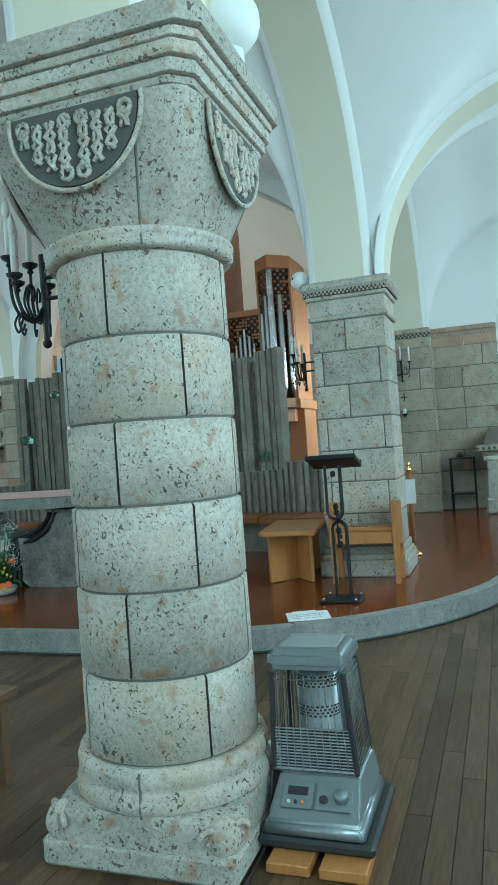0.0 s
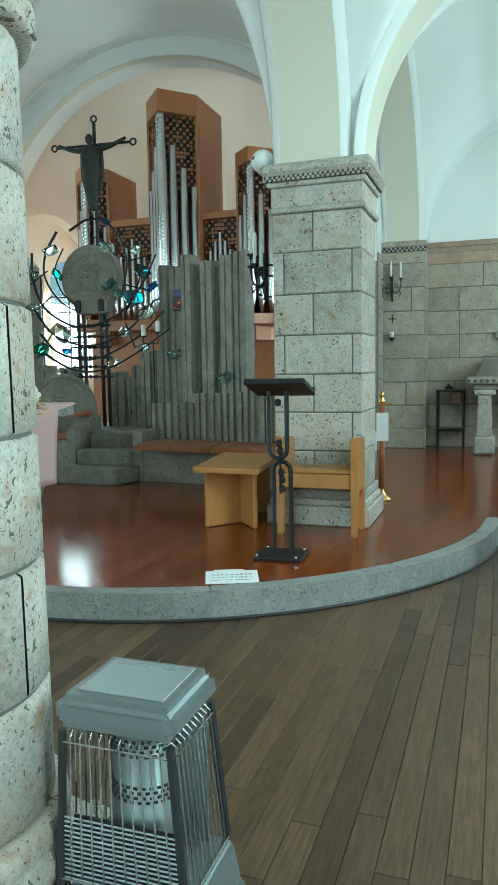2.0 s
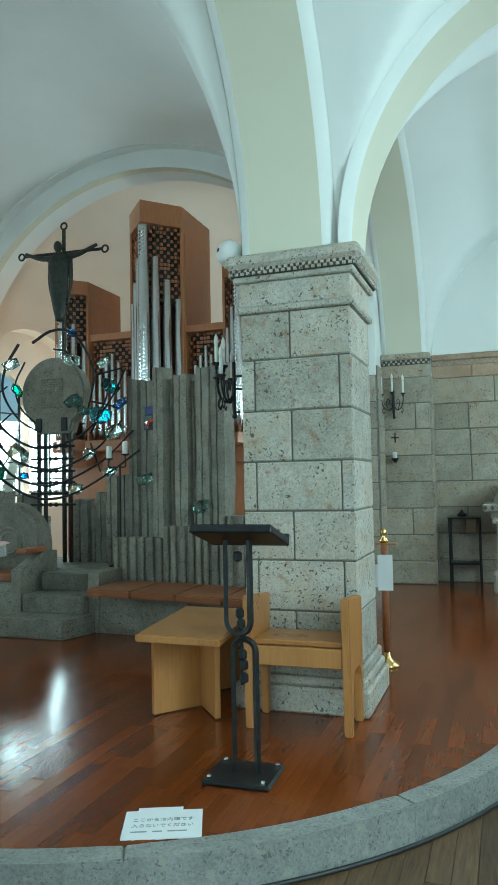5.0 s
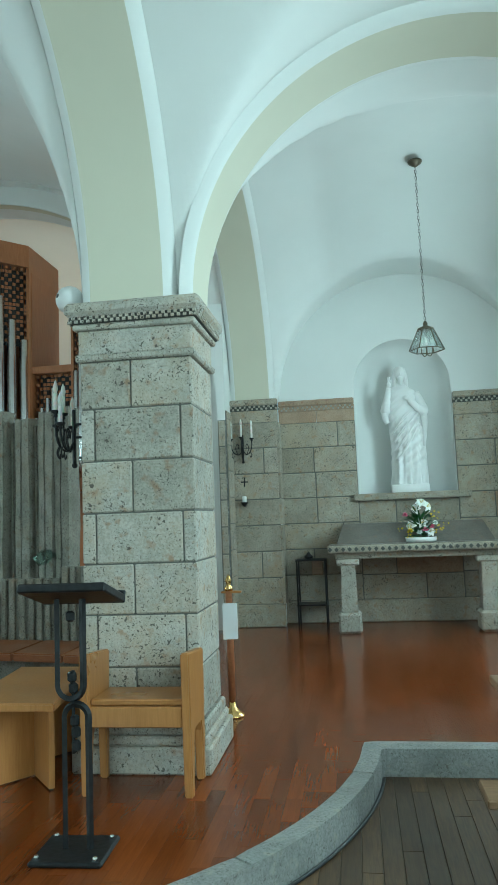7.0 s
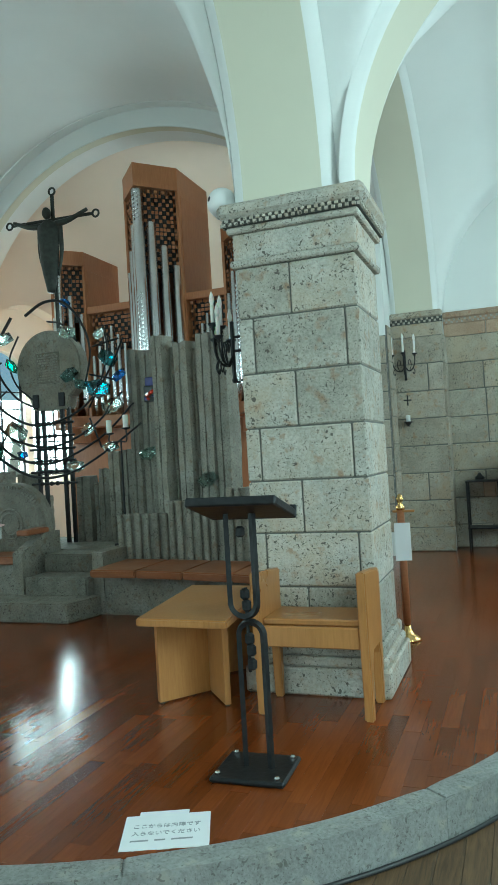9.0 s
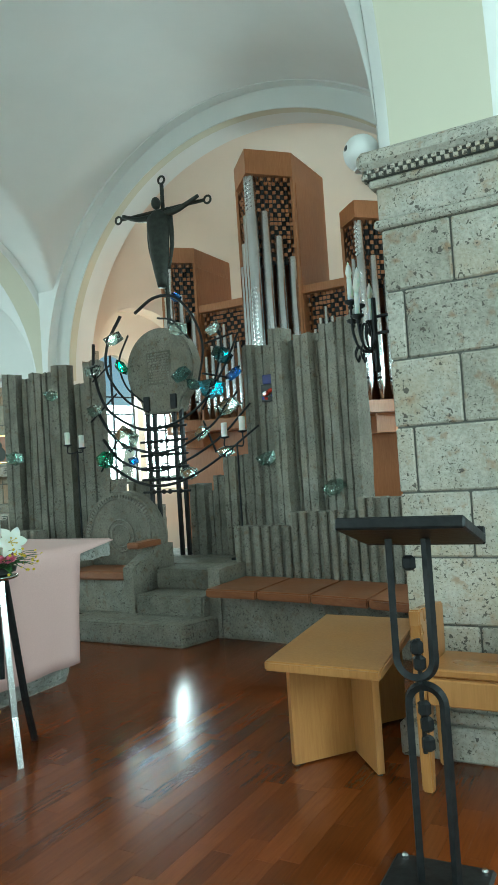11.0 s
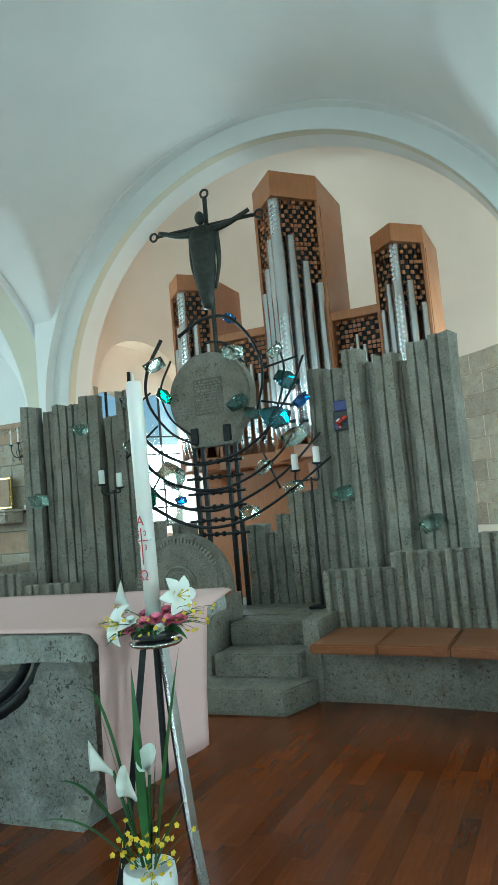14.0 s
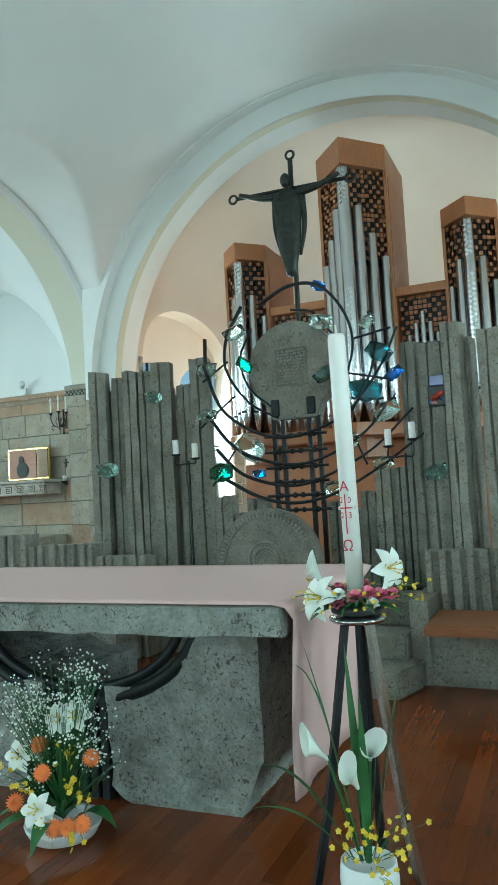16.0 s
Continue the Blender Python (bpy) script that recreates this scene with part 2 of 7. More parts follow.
def box(bm, x0, x1, y0, y1, z0, z1, bevel=0.0, m=None):
    """A block, its edges taken off by bevel."""
    g = bmesh.ops.create_cube(bm, size=1)["verts"]
    bmesh.ops.transform(bm, verts=g, matrix=Matrix.Translation(((x0 + x1) / 2, (y0 + y1) / 2, (z0 + z1) / 2))
                        @ Matrix.Diagonal((x1 - x0, y1 - y0, z1 - z0, 1)))
    if bevel:
        es = list({e for v in g for e in v.link_edges})
        r = bmesh.ops.bevel(bm, geom=es, offset=bevel, segments=1, profile=0.5, affect='EDGES')
        g = list({v for f in r["faces"] for v in f.verts} | {v for v in g if v.is_valid})
    if m is not None:
        bmesh.ops.transform(bm, verts=g, matrix=m)
    return g


def boxed(*a, **k):
    bm = bmesh.new()
    box(bm, *a, **k)
    return bm


def lathe(bm, profile, n=24, at=(0, 0), a0=0.0, a1=360.0, sx=1.0, sy=1.0):
    """Turns (radius, height) pairs round an upright axis."""
    whole = abs(a1 - a0) >= 359.9
    k = n if whole else n + 1
    rows = []
    for r, z in profile:
        rows.append([bm.verts.new((at[0] + sx * r * math.cos(radians(a0 + (a1 - a0) * i / n)),
                                   at[1] + sy * r * math.sin(radians(a0 + (a1 - a0) * i / n)), z)) for i in range(k)])
    for a, b in zip(rows, rows[1:]):
        for i in range(n):
            j = (i + 1) % k
            bm.faces.new((a[i], a[j], b[j], b[i]))
    if whole:
        if profile[0][0] > 1e-5:
            bm.faces.new(rows[0][::-1])
        if profile[-1][0] > 1e-5:
            bm.faces.new(rows[-1])
    return rows


def tube(bm, pts, r, n=8, taper=None):
    """A round rod through the points."""
    pts = [Vector(p) for p in pts]
    rows, last = [], Vector((0.3, 0.7, 0.2)).normalized()
    for i, p in enumerate(pts):
        d = (pts[min(i + 1, len(pts) - 1)] - pts[max(i - 1, 0)]).normalized()
        u = last - d * last.dot(d)
        u = u.normalized() if u.length > 1e-4 else d.orthogonal().normalized()
        last = u
        w = d.cross(u)
        q = r if taper is None else r + (taper - r) * i / (len(pts) - 1)
        rows.append([bm.verts.new(p + q * (math.cos(2 * math.pi * k / n) * u + math.sin(2 * math.pi * k / n) * w)) for k in range(n)])
    for a, b in zip(rows, rows[1:]):
        for k in range(n):
            bm.faces.new((a[k], a[(k + 1) % n], b[(k + 1) % n], b[k]))
    bm.faces.new(rows[0][::-1])
    bm.faces.new(rows[-1])


def slab(bm, outline, z0, z1):
    """An upright prism over a plan outline."""
    lo = [bm.verts.new((x, y, z0)) for x, y in outline]
    hi = [bm.verts.new((x, y, z1)) for x, y in outline]
    bm.faces.new(lo[::-1])
    bm.faces.new(hi)
    for i in range(len(lo)):
        j = (i + 1) % len(lo)
        bm.faces.new((lo[i], lo[j], hi[j], hi[i]))


def plate(bm, outline, thick, m):
    """A flat plate cut to the outline (drawn in its own x, y), laid by the pose m."""
    k = len(bm.verts)
    slab(bm, outline, 0, thick)
    bm.verts.ensure_lookup_table()
    bmesh.ops.transform(bm, verts=bm.verts[k:], matrix=m)


def tidy(bm):
    bmesh.ops.recalc_face_normals(bm, faces=bm.faces)
    return bm


def ball(bm, at, r, seg=12, rings=8, scale=(1, 1, 1)):
    m = Matrix.Translation(at) @ Matrix.Diagonal((*scale, 1))
    bmesh.ops.create_uvsphere(bm, u_segments=seg, v_segments=rings, radius=r, matrix=m)


def arc(cx, cy, r, a0, a1, n):
    return [(cx + r * math.cos(radians(a0 + (a1 - a0) * i / n)), cy + r * math.sin(radians(a0 + (a1 - a0) * i / n))) for i in range(n + 1)]

# ---------------------------------------------------------------- vaults, arches and walls
def bay_height(y, extra=0.06, last=BAYS[0][1]):
    """Height of the arcade arches at y; the first bay reaches to last."""
    for a, b in [(BAYS[0][0], last)] + BAYS[1:]:
        if a - extra < y < b + extra:
            r = (b - a) / 2 + extra
            return SPR + math.sqrt(max(0, r * r - (y - (a + b) / 2) ** 2))
    return SPR


def vault(name, x0, x1, y0, y1, middle, radius, spring, label, rise=0.0):
    """A plastered groin vault: the long barrel and the cross barrels of the bays."""
    bm = bmesh.new()
    nx = max(44, int((x1 - x0) / 0.08))
    ys = {y0, y1}
    for a, b in [(BAYS[0][0], YE)] + BAYS[1:]:
        ys |= {min(y1, max(y0, (a + b) / 2 - ((b - a) / 2 + 0.06) * math.cos(math.pi * i / 56))) for i in range(57)}
    rows = []
    for y in sorted(ys):
        ha, hb = bay_height(y), bay_height(y, 0.06, YE)
        up = rise * min(1.0, max(0.0, (y - 7.06) / 3.0))
        row = []
        for i in range(nx + 1):
            t = i / nx
            x = x0 + (x1 - x0) * (0.5 - 0.5 * math.cos(math.pi * t))
            h1 = spring + up + math.sqrt(max(0, radius ** 2 - (x - middle) ** 2))
            h2 = ha + (hb - ha) * min(1.0, min(abs(x - AR), abs(x - AL)) / 0.7) if rise else ha
            k = 0.05
            d = max(k - abs(h1 - h2), 0) / k
            row.append(bm.verts.new((x, y, max(h1, h2) + d * d * k / 4)))
        rows.append(row)
    for a, b in zip(rows, rows[1:]):
        for i in range(nx):
            bm.faces.new((a[i], b[i], b[i + 1], a[i + 1]))
    ob = part(name, bm, PLASTER, None, "", True)
    return tagged(ob, label, "ceiling", kind="structure")


vault("ceiling_nave", NL, NR, YB, YC, AX, (NR - NL) / 2 + 0.0, SPR, "white plastered groin vault over the nave")
vault("ceiling_aisle_right", AR, WR, YB, YE, ACX, ARAD + 0.06, ACZ, "white plastered groin vault over the aisle", 0.22)
vault("ceiling_aisle_left", WL, AL, YB, YE, (WL + AL) / 2, ARAD + 0.06, ACZ, "white plastered groin vault over the aisle", 0.22)
# unseen slab, added so that sky light can't leak in round the vaults
tagged(part("roof", boxed(WL - 0.6, WR + 0.6, YB - 0.6, 16.0, 6.7, 6.9), PLASTER), "unseen flat slab added above the vaults against light leaks", "roof", kind="structure")


def arch_band(name, lo, hi, c, z, r, side, label, edge=0.07, n=48):
    """A round arch between two supports: painted soffit and white chamfered edges. side 'y': the arch runs along y."""
    top = thing(name, (0, 0, 0), label, "arch", kind="structure")

    def put(bm, u, a, rr):
        s, h = c + rr * math.cos(a), z + rr * math.sin(a)
        return bm.verts.new((u, s, h) if side == 'y' else (s, u, h))

    for nm, mat, prof in (("soffit", CREAM, [(lo + edge, r), (hi - edge, r)]),
                          ("arch_edge", PLASTER, [(lo, r + 0.065), (lo + edge * 0.35, r + 0.012), (lo + edge, r + 0.0)]),
                          ("arch_edge", PLASTER, [(hi - edge, r + 0.0), (hi - edge * 0.35, r + 0.012), (hi, r + 0.065)])):
        bm = bmesh.new()
        prev = None
        for i in range(n + 1):
            a = math.pi * i / n
            row = [put(bm, u, a, rr) for u, rr in prof]
            if prev:
                for k in range(len(row) - 1):
                    bm.faces.new((prev[k], prev[k + 1], row[k + 1], row[k]))
            prev = row
        part(nm, tidy(bm), mat, top, "cream painted underside" if nm == "soffit" else "", True)
    return top


for a, b in BAYS:
    for x0, x1 in ((NR, AR), (AL, NL)):
        arch_band("arcade_arch", x0, x1, (a + b) / 2, SPR, (b - a) / 2, 'y', "round arcade arch with cream underside and white edges")
for y0, y1 in ((6.50, 7.04), (2.36, 2.88), (-2.3, -1.78)):
    for cx in (ACX, (WL + AL) / 2):
        arch_band("aisle_arch", y0, y1, cx, ACZ, ARAD, 'x', "round transverse arch across the aisle with cream underside")


def arched_wall(bm, x0, x1, y0, y1, z0, z1, cx, r, zc, sill, n=32):
    """A wall along x with a round-headed opening through it."""
    if cx - r > x0:
        box(bm, x0, cx - r, y0, y1, z0, z1)
    if x1 > cx + r:
        box(bm, cx + r, x1, y0, y1, z0, z1)
    if sill > z0:
        box(bm, cx - r, cx + r, y0, y1, z0, sill)
    ring = [(cx + r * math.cos(math.pi * i / n), zc + r * math.sin(math.pi * i / n)) for i in range(n + 1)]
    for (xa, za), (xb, zb) in zip(ring, ring[1:]):
        v = [bm.verts.new(p) for p in ((xa, y0, za), (xb, y0, zb), (xb, y0, z1), (xa, y0, z1),
                                       (xa, y1, za), (xb, y1, zb), (xb, y1, z1), (xa, y1, z1))]
        for f in ((0, 1, 2, 3), (7, 6, 5, 4), (0, 4, 5, 1)):
            bm.faces.new([v[k] for k in f])


# choir wall with the great round arch
CR, CR1, CZ = 2.97, 3.22, 2.81
bm = bmesh.new()
arched_wall(bm, NL, NR, YC, YC + 0.16, 0, 6.75, AX, CR1, CZ, 0, 72)
arched_wall(bm, NL, NR, YC + 0.16, YE - 0.05, 0, 6.75, AX, CR, CZ, 0, 72)
box(bm, NR, AR, YP, YE - 0.05, 0, 6.75)
box(bm, AL, NL, YP, YE - 0.05, 0, 6.75)
tagged(part("wall_choir", tidy(bm), PLASTER), "white plastered choir wall with a great round arch", "wall", kind="structure")
bm = bmesh.new()
prev = None
for i in range(65):
    a = math.pi * i / 64
    row = [bm.verts.new((AX + (CR - 0.006) * math.cos(a), y, CZ + (CR - 0.006) * math.sin(a))) for y in (YC + 0.165, YC + 0.30)]
    if prev:
        bm.faces.new((prev[0], prev[1], row[1], row[0]))
    prev = row
tagged(part("trim_choir_soffit", tidy(bm), CREAM, None, "", True), "cream painted underside of the choir arch", "trim", kind="structure")

# apse: round wall with a deep twin window on one side and a single one on the other, half dome
APR, APT = 2.95, 0.5
APC = (AX, YE - 0.05)
TWIN = (160.5, 16.5)                              # middle and half width of the deep embrasure, degrees
LIGHTS = [(149.5, 7.2), (166.0, 7.2)]             # the two round-headed lights in it
SINGLE = (15.0, 13.0)
WSILL, WSPR, LSPR, ESPR, DZ = 1.25, 2.85, 2.93, 3.22, 4.12


def apse(r, deg, z):
    return (APC[0] + r * math.cos(radians(deg)), APC[1] + r * math.sin(radians(deg)), z)


def round_wall(bm, r0, r1, start, end, top_z, openings, n, bottom=0.0):
    """A wall on a circle, inner face r0 and outer r1, with round-headed openings (middle, half, sill, spring)."""
    cuts = sorted({start + (end - start) * i / n for i in range(n + 1)} | {m + s * h for m, h, _, _ in openings for s in (-1, 1)})
    for d0, d1 in zip(cuts, cuts[1:]):
        if d1 - d0 < 1e-6:
            continue
        o = next((o for o in openings if abs((d0 + d1) / 2 - o[0]) < o[1]), None)
        spans = [(bottom, bottom, top_z, top_z)]
        if o:
            half = radians(o[1]) * r0

            def head(d):
                q = radians(d - o[0]) * r0
                return o[3] + math.sqrt(max(0, half * half - q * q))
            spans = [(bottom, bottom, o[2], o[2]), (head(d0), head(d1), top_z, top_z)]
        for a0, a1, b0, b1 in spans:
            v = [bm.verts.new(q) for q in (apse(r0, d0, a0), apse(r0, d1, a1), apse(r0, d1, b1), apse(r0, d0, b0),
                                           apse(r1, d0, a0), apse(r1, d1, a1), apse(r1, d1, b1), apse(r1, d0, b0))]
            for f in ((0, 1, 2, 3), (7, 6, 5, 4), (3, 2, 6, 7), (4, 5, 1, 0)):
                bm.faces.new([v[k] for k in f])
    for m, h, sill, spring in openings:
        for d in (m - h, m + h):
            bm.faces.new([bm.verts.new(q) for q in (apse(r0, d, sill), apse(r1, d, sill), apse(r1, d, spring), apse(r0, d, spring))])


bm = bmesh.new()
round_wall(bm, APR, APR + APT, 0, 180, DZ + 0.02, [(*TWIN, WSILL - 0.1, ESPR), (*SINGLE, WSILL, WSPR)], 180)
tagged(part("wall_apse", tidy(bm), BOUNCE_PLASTER), "white round apse wall tinted by warm bounce, with deep window openings", "wall", kind="structure")
bm = bmesh.new()
round_wall(bm, APR + 0.36, APR + APT - 0.004, TWIN[0] - TWIN[1] - 1, TWIN[0] + TWIN[1], DZ, [(m, h, WSILL, LSPR) for m, h in LIGHTS], 40, WSILL - 0.2)
tagged(part("wall_apse_lights", tidy(bm), BOUNCE_PLASTER), "thin plastered wall with two round-headed lights in the embrasure", "wall", kind="structure")
bm = bmesh.new()
lathe(bm, [(APR * math.cos(radians(a)), DZ + 1.85 * math.sin(radians(a))) for a in range(0, 89, 4)] + [(0.01, DZ + 1.85)], 60, APC, 0, 180)
tagged(part("ceiling_apse", tidy(bm), BOUNCE_PLASTER, None, "", True), "white half dome over the apse, tinted by warm bounce", "ceiling", kind="structure")


def apse_window(mid, half, spring, rr):
    w = thing("window_apse", (0, 0, 0), "round-headed apse window with thin dark glazing bars", "window", kind="structure")
    hw = radians(half) * rr
    m = pose(APC[0] + rr * math.cos(radians(mid)), APC[1] + rr * math.sin(radians(mid)), 0, 0, 0, mid - 90)
    out = [(-hw, WSILL), (hw, WSILL)] + [(hw * math.cos(math.pi * i / 16), spring + hw * math.sin(math.pi * i / 16)) for i in range(17)]
    b = bmesh.new()
    plate(b, out, 0.006, m @ pose(0, 0, 0, 90, 0, 0))
    p = part("pane", tidy(b), CLEAR, w)
    p.visible_shadow = False
    for x in (-hw + 0.02, 0, hw - 0.02):
        b = bmesh.new()
        box(b, x - 0.012, x + 0.012, -0.02, 0.02, WSILL, spring + math.sqrt(max(0.0, hw * hw - x * x)), m=m)
        part("glazing_bar", b, IRON, w)
    for k in range(6):
        z = WSILL + 0.02 + k * 0.28
        b = bmesh.new()
        box(b, -hw, hw, -0.015, 0.015, z - 0.010, z + 0.010, m=m)
        part("glazing_bar", b, IRON, w)


CLEAR = glass_material("clear_window_glass", (0.95, 0.98, 0.97), 0.0)
for mid, half, spring, rr in [(m, h, LSPR, APR + 0.43) for m, h in LIGHTS] + [(*SINGLE, WSPR, APR + APT - 0.14)]:
    apse_window(mid, half, spring, rr)
for mid, watts, wide in ((LIGHTS[0][0], 165, 0.86), (LIGHTS[1][0], 165, 0.86), (SINGLE[0], 110, 1.3)):
    rr = APR + APT + 0.03
    window_light("apse_daylight", (APC[0] + rr * math.cos(radians(mid)), APC[1] + rr * math.sin(radians(mid)), 2.3), (APC[0], APC[1], 0.7), wide, 2.1, watts)

# outer walls with the aisle windows
def side_wall(name, x0, x1, windows):
    bm = bmesh.new()
    edges = [YB - 0.5] + [v for wy in windows for v in (wy - 0.55, wy + 0.55)] + [YE + 0.4]
    for k in range(0, len(edges) - 1):
        if k % 2 == 0:
            box(bm, x0, x1, edges[k], edges[k + 1], 0, 6.75)
        else:
            box(bm, x0, x1, edges[k], edges[k + 1], 0, 1.5)
            box(bm, x0, x1, edges[k], edges[k + 1], 3.5, 6.75)
    return tagged(part(name, bm, PLASTER), "white plastered outer wall of the aisle with windows", "wall", kind="structure")


side_wall("wall_right", WR, WR + 0.5, (-4.4, 0.3, 4.6, 9.25))
side_wall("wall_left", WL - 0.5, WL, (-4.4, 0.3, 4.6, 9.25))
# unseen wall, added with two openings for the west fill light
bm = bmesh.new()
for x0, x1, z0, z1 in ((WL, -5.3, 0, 6.75), (-3.9, -2.5, 0, 6.75), (-1.1, WR, 0, 6.75), (-5.3, -3.9, 0, 1.9), (-2.5, -1.1, 0, 1.9), (-5.3, -3.9, 4.5, 6.75), (-2.5, -1.1, 4.5, 6.75)):
    box(bm, x0, x1, YB - 0.5, YB, z0, z1)
tagged(part("wall_back", bm, PLASTER), "unseen plastered back wall added to close the nave", "wall", kind="structure")

# end walls of the aisles; the one on the right has the niche
NX, NRAD, NSILL, NSPR = 2.135, 0.60, 1.71, 3.07
bm = bmesh.new()
arched_wall(bm, AR, WR, YE, YE + 0.4, 0, 6.75, NX, NRAD, NSPR, NSILL)
tagged(part("wall_end_right", tidy(bm), PLASTER), "white plastered end wall of the aisle above stone courses", "wall", kind="structure")
bm = bmesh.new()
lathe(bm, [(NRAD, NSILL), (NRAD, NSPR)] + [(NRAD * math.cos(radians(a)), NSPR + NRAD * math.sin(radians(a))) for a in range(6, 90, 6)] + [(0.004, NSPR + NRAD)], 32, (NX, YE + 0.001), 0, 180, 1.0, 0.75)
slab(bm, [(NX + NRAD * math.cos(radians(a)), YE + 0.75 * NRAD * math.sin(radians(a))) for a in range(0, 181, 10)], NSILL - 0.05, NSILL)
tagged(part("wall_niche", tidy(bm), PLASTER, None, "", True), "white rounded statue niche in the end wall", "niche", kind="structure")
tagged(part("wall_end_left", boxed(WL, AL, YE, YE + 0.4, 0, 6.75), PLASTER), "white plastered end wall of the left aisle", "wall", kind="structure")

# floors
tagged(part("floor", boxed(WL - 0.5, WR + 0.5, YB - 0.5, 15.2, -0.2, -0.012), MORTAR), "nave floor bed under the brown floorboards", "floor", kind="structure")
KC, KIN, KOUT = (-0.95, 7.05), 2.41, 2.515
KY = KC[1] - KIN


def podium_outline(grow):
    r = KIN + grow
    pts = [(WL + 0.02, KC[1] - r), (-5.5, KC[1] - r)] + arc(KC[0], KC[1], r, -90, -2, 40)
    return pts + [(KC[0] + r + 0.05, 7.06 - grow), (WR - 0.01, 7.06 - grow)]


bm = bmesh.new()
slab(bm, podium_outline(0.0) + [(WR - 0.01, YE), (WL + 0.02, YE)], -0.01, PODIUM - 0.0012)
tagged(part("floor_podium", tidy(bm), PARQUET), "raised altar platform under red parquet", "platform", kind="structure")


# ---------------------------------------------------------------- pier, column, stone facings
def pier(x0, x1, y0, y1, at_back=False):
    p = thing("pier", (0, 0, 0), "square pier of porous grey stone blocks with a moulded capital", "pier", kind="structure")
    part("core", boxed(x0 + 0.012, x1 - 0.012, y0 + 0.012, y1 - 0.012, PODIUM, SPR - 0.02), MORTAR, p)
    zs = [0.405, 0.69, 0.97, 1.245, 1.525, 1.815, 2.112, 2.385]
    w = x1 - x0
    for k, (a, b) in enumerate(zip(zs, zs[1:])):
        cuts = [x0, x0 + w * 0.455, x1] if k % 2 == 0 else [x0, x0 + w * 0.125, x0 + w * 0.885, x1]
        for u, v in zip(cuts, cuts[1:]):
            bm = bmesh.new()
            cx, cz = (u + v) / 2, (a + b) / 2
            box(bm, u + 0.004 - cx, v - 0.004 - cx, y0, y1, a + 0.004 - cz, b - 0.004 - cz, 0.007)
            ob = part("stone_block", bm, STONE, p)
            ob.location = (cx, 0, cz)
    bm = bmesh.new()
    box(bm, x0 - 0.055, x1 + 0.055, y0 - 0.055, y1 + 0.055, PODIUM, 0.29, 0.01)
    part("plinth", bm, STONE, p)
    for (z, g, h) in ((0.29, 0.035, 0.05), (0.34, 0.02, 0.065)):
        part("base_moulding", boxed(x0 - g, x1 + g, y0 - g, y1 + g, z, z + h, bevel=0.012), STONE, p)
    for (a, b, g, bv) in ((2.385, 2.425, 0.022, 0.01), (2.425, 2.565, 0.004, 0.006), (2.565, 2.60, 0.03, 0.008), (2.60, 2.64, 0.042, 0.003), (2.64, 2.72, 0.070, 0.022)):
        # the dark course gives the shade inside two rows of small holes by colour
        part("capital_moulding", boxed(x0 - g, x1 + g, y0 - g, y1 + g, a, b, bevel=bv), CARVED_DARK if a == 2.60 else STONE, p)
    bm = bmesh.new()
    g = 0.042
    for r, (za, zb) in enumerate(((2.602, 2.618), (2.622, 2.638))):
        n = int((x1 - x0 + 2 * g) / 0.034)
        for i in range(n):
            x = x0 - g + (x1 - x0 + 2 * g) * (i + 0.25 + 0.5 * r) / n
            for y in (y0 - g, y1 + g):
                box(bm, x - 0.009, x + 0.009, y - 0.012, y + 0.012, za, zb)
        n = int((y1 - y0 + 2 * g) / 0.034)
        for i in range(n):
            y = y0 - g + (y1 - y0 + 2 * g) * (i + 0.25 + 0.5 * r) / n
            for x in (x0 - g, x1 + g):
                box(bm, x - 0.012, x + 0.012, y - 0.009, y + 0.009, za, zb)
    tagged(part("dentil_band", bm, STONE, p), kind="stuff")
    return p


pier(-0.02, 0.632, 6.51, 7.07)
pier(NL - 0.67, NL, 6.51, 7.07)


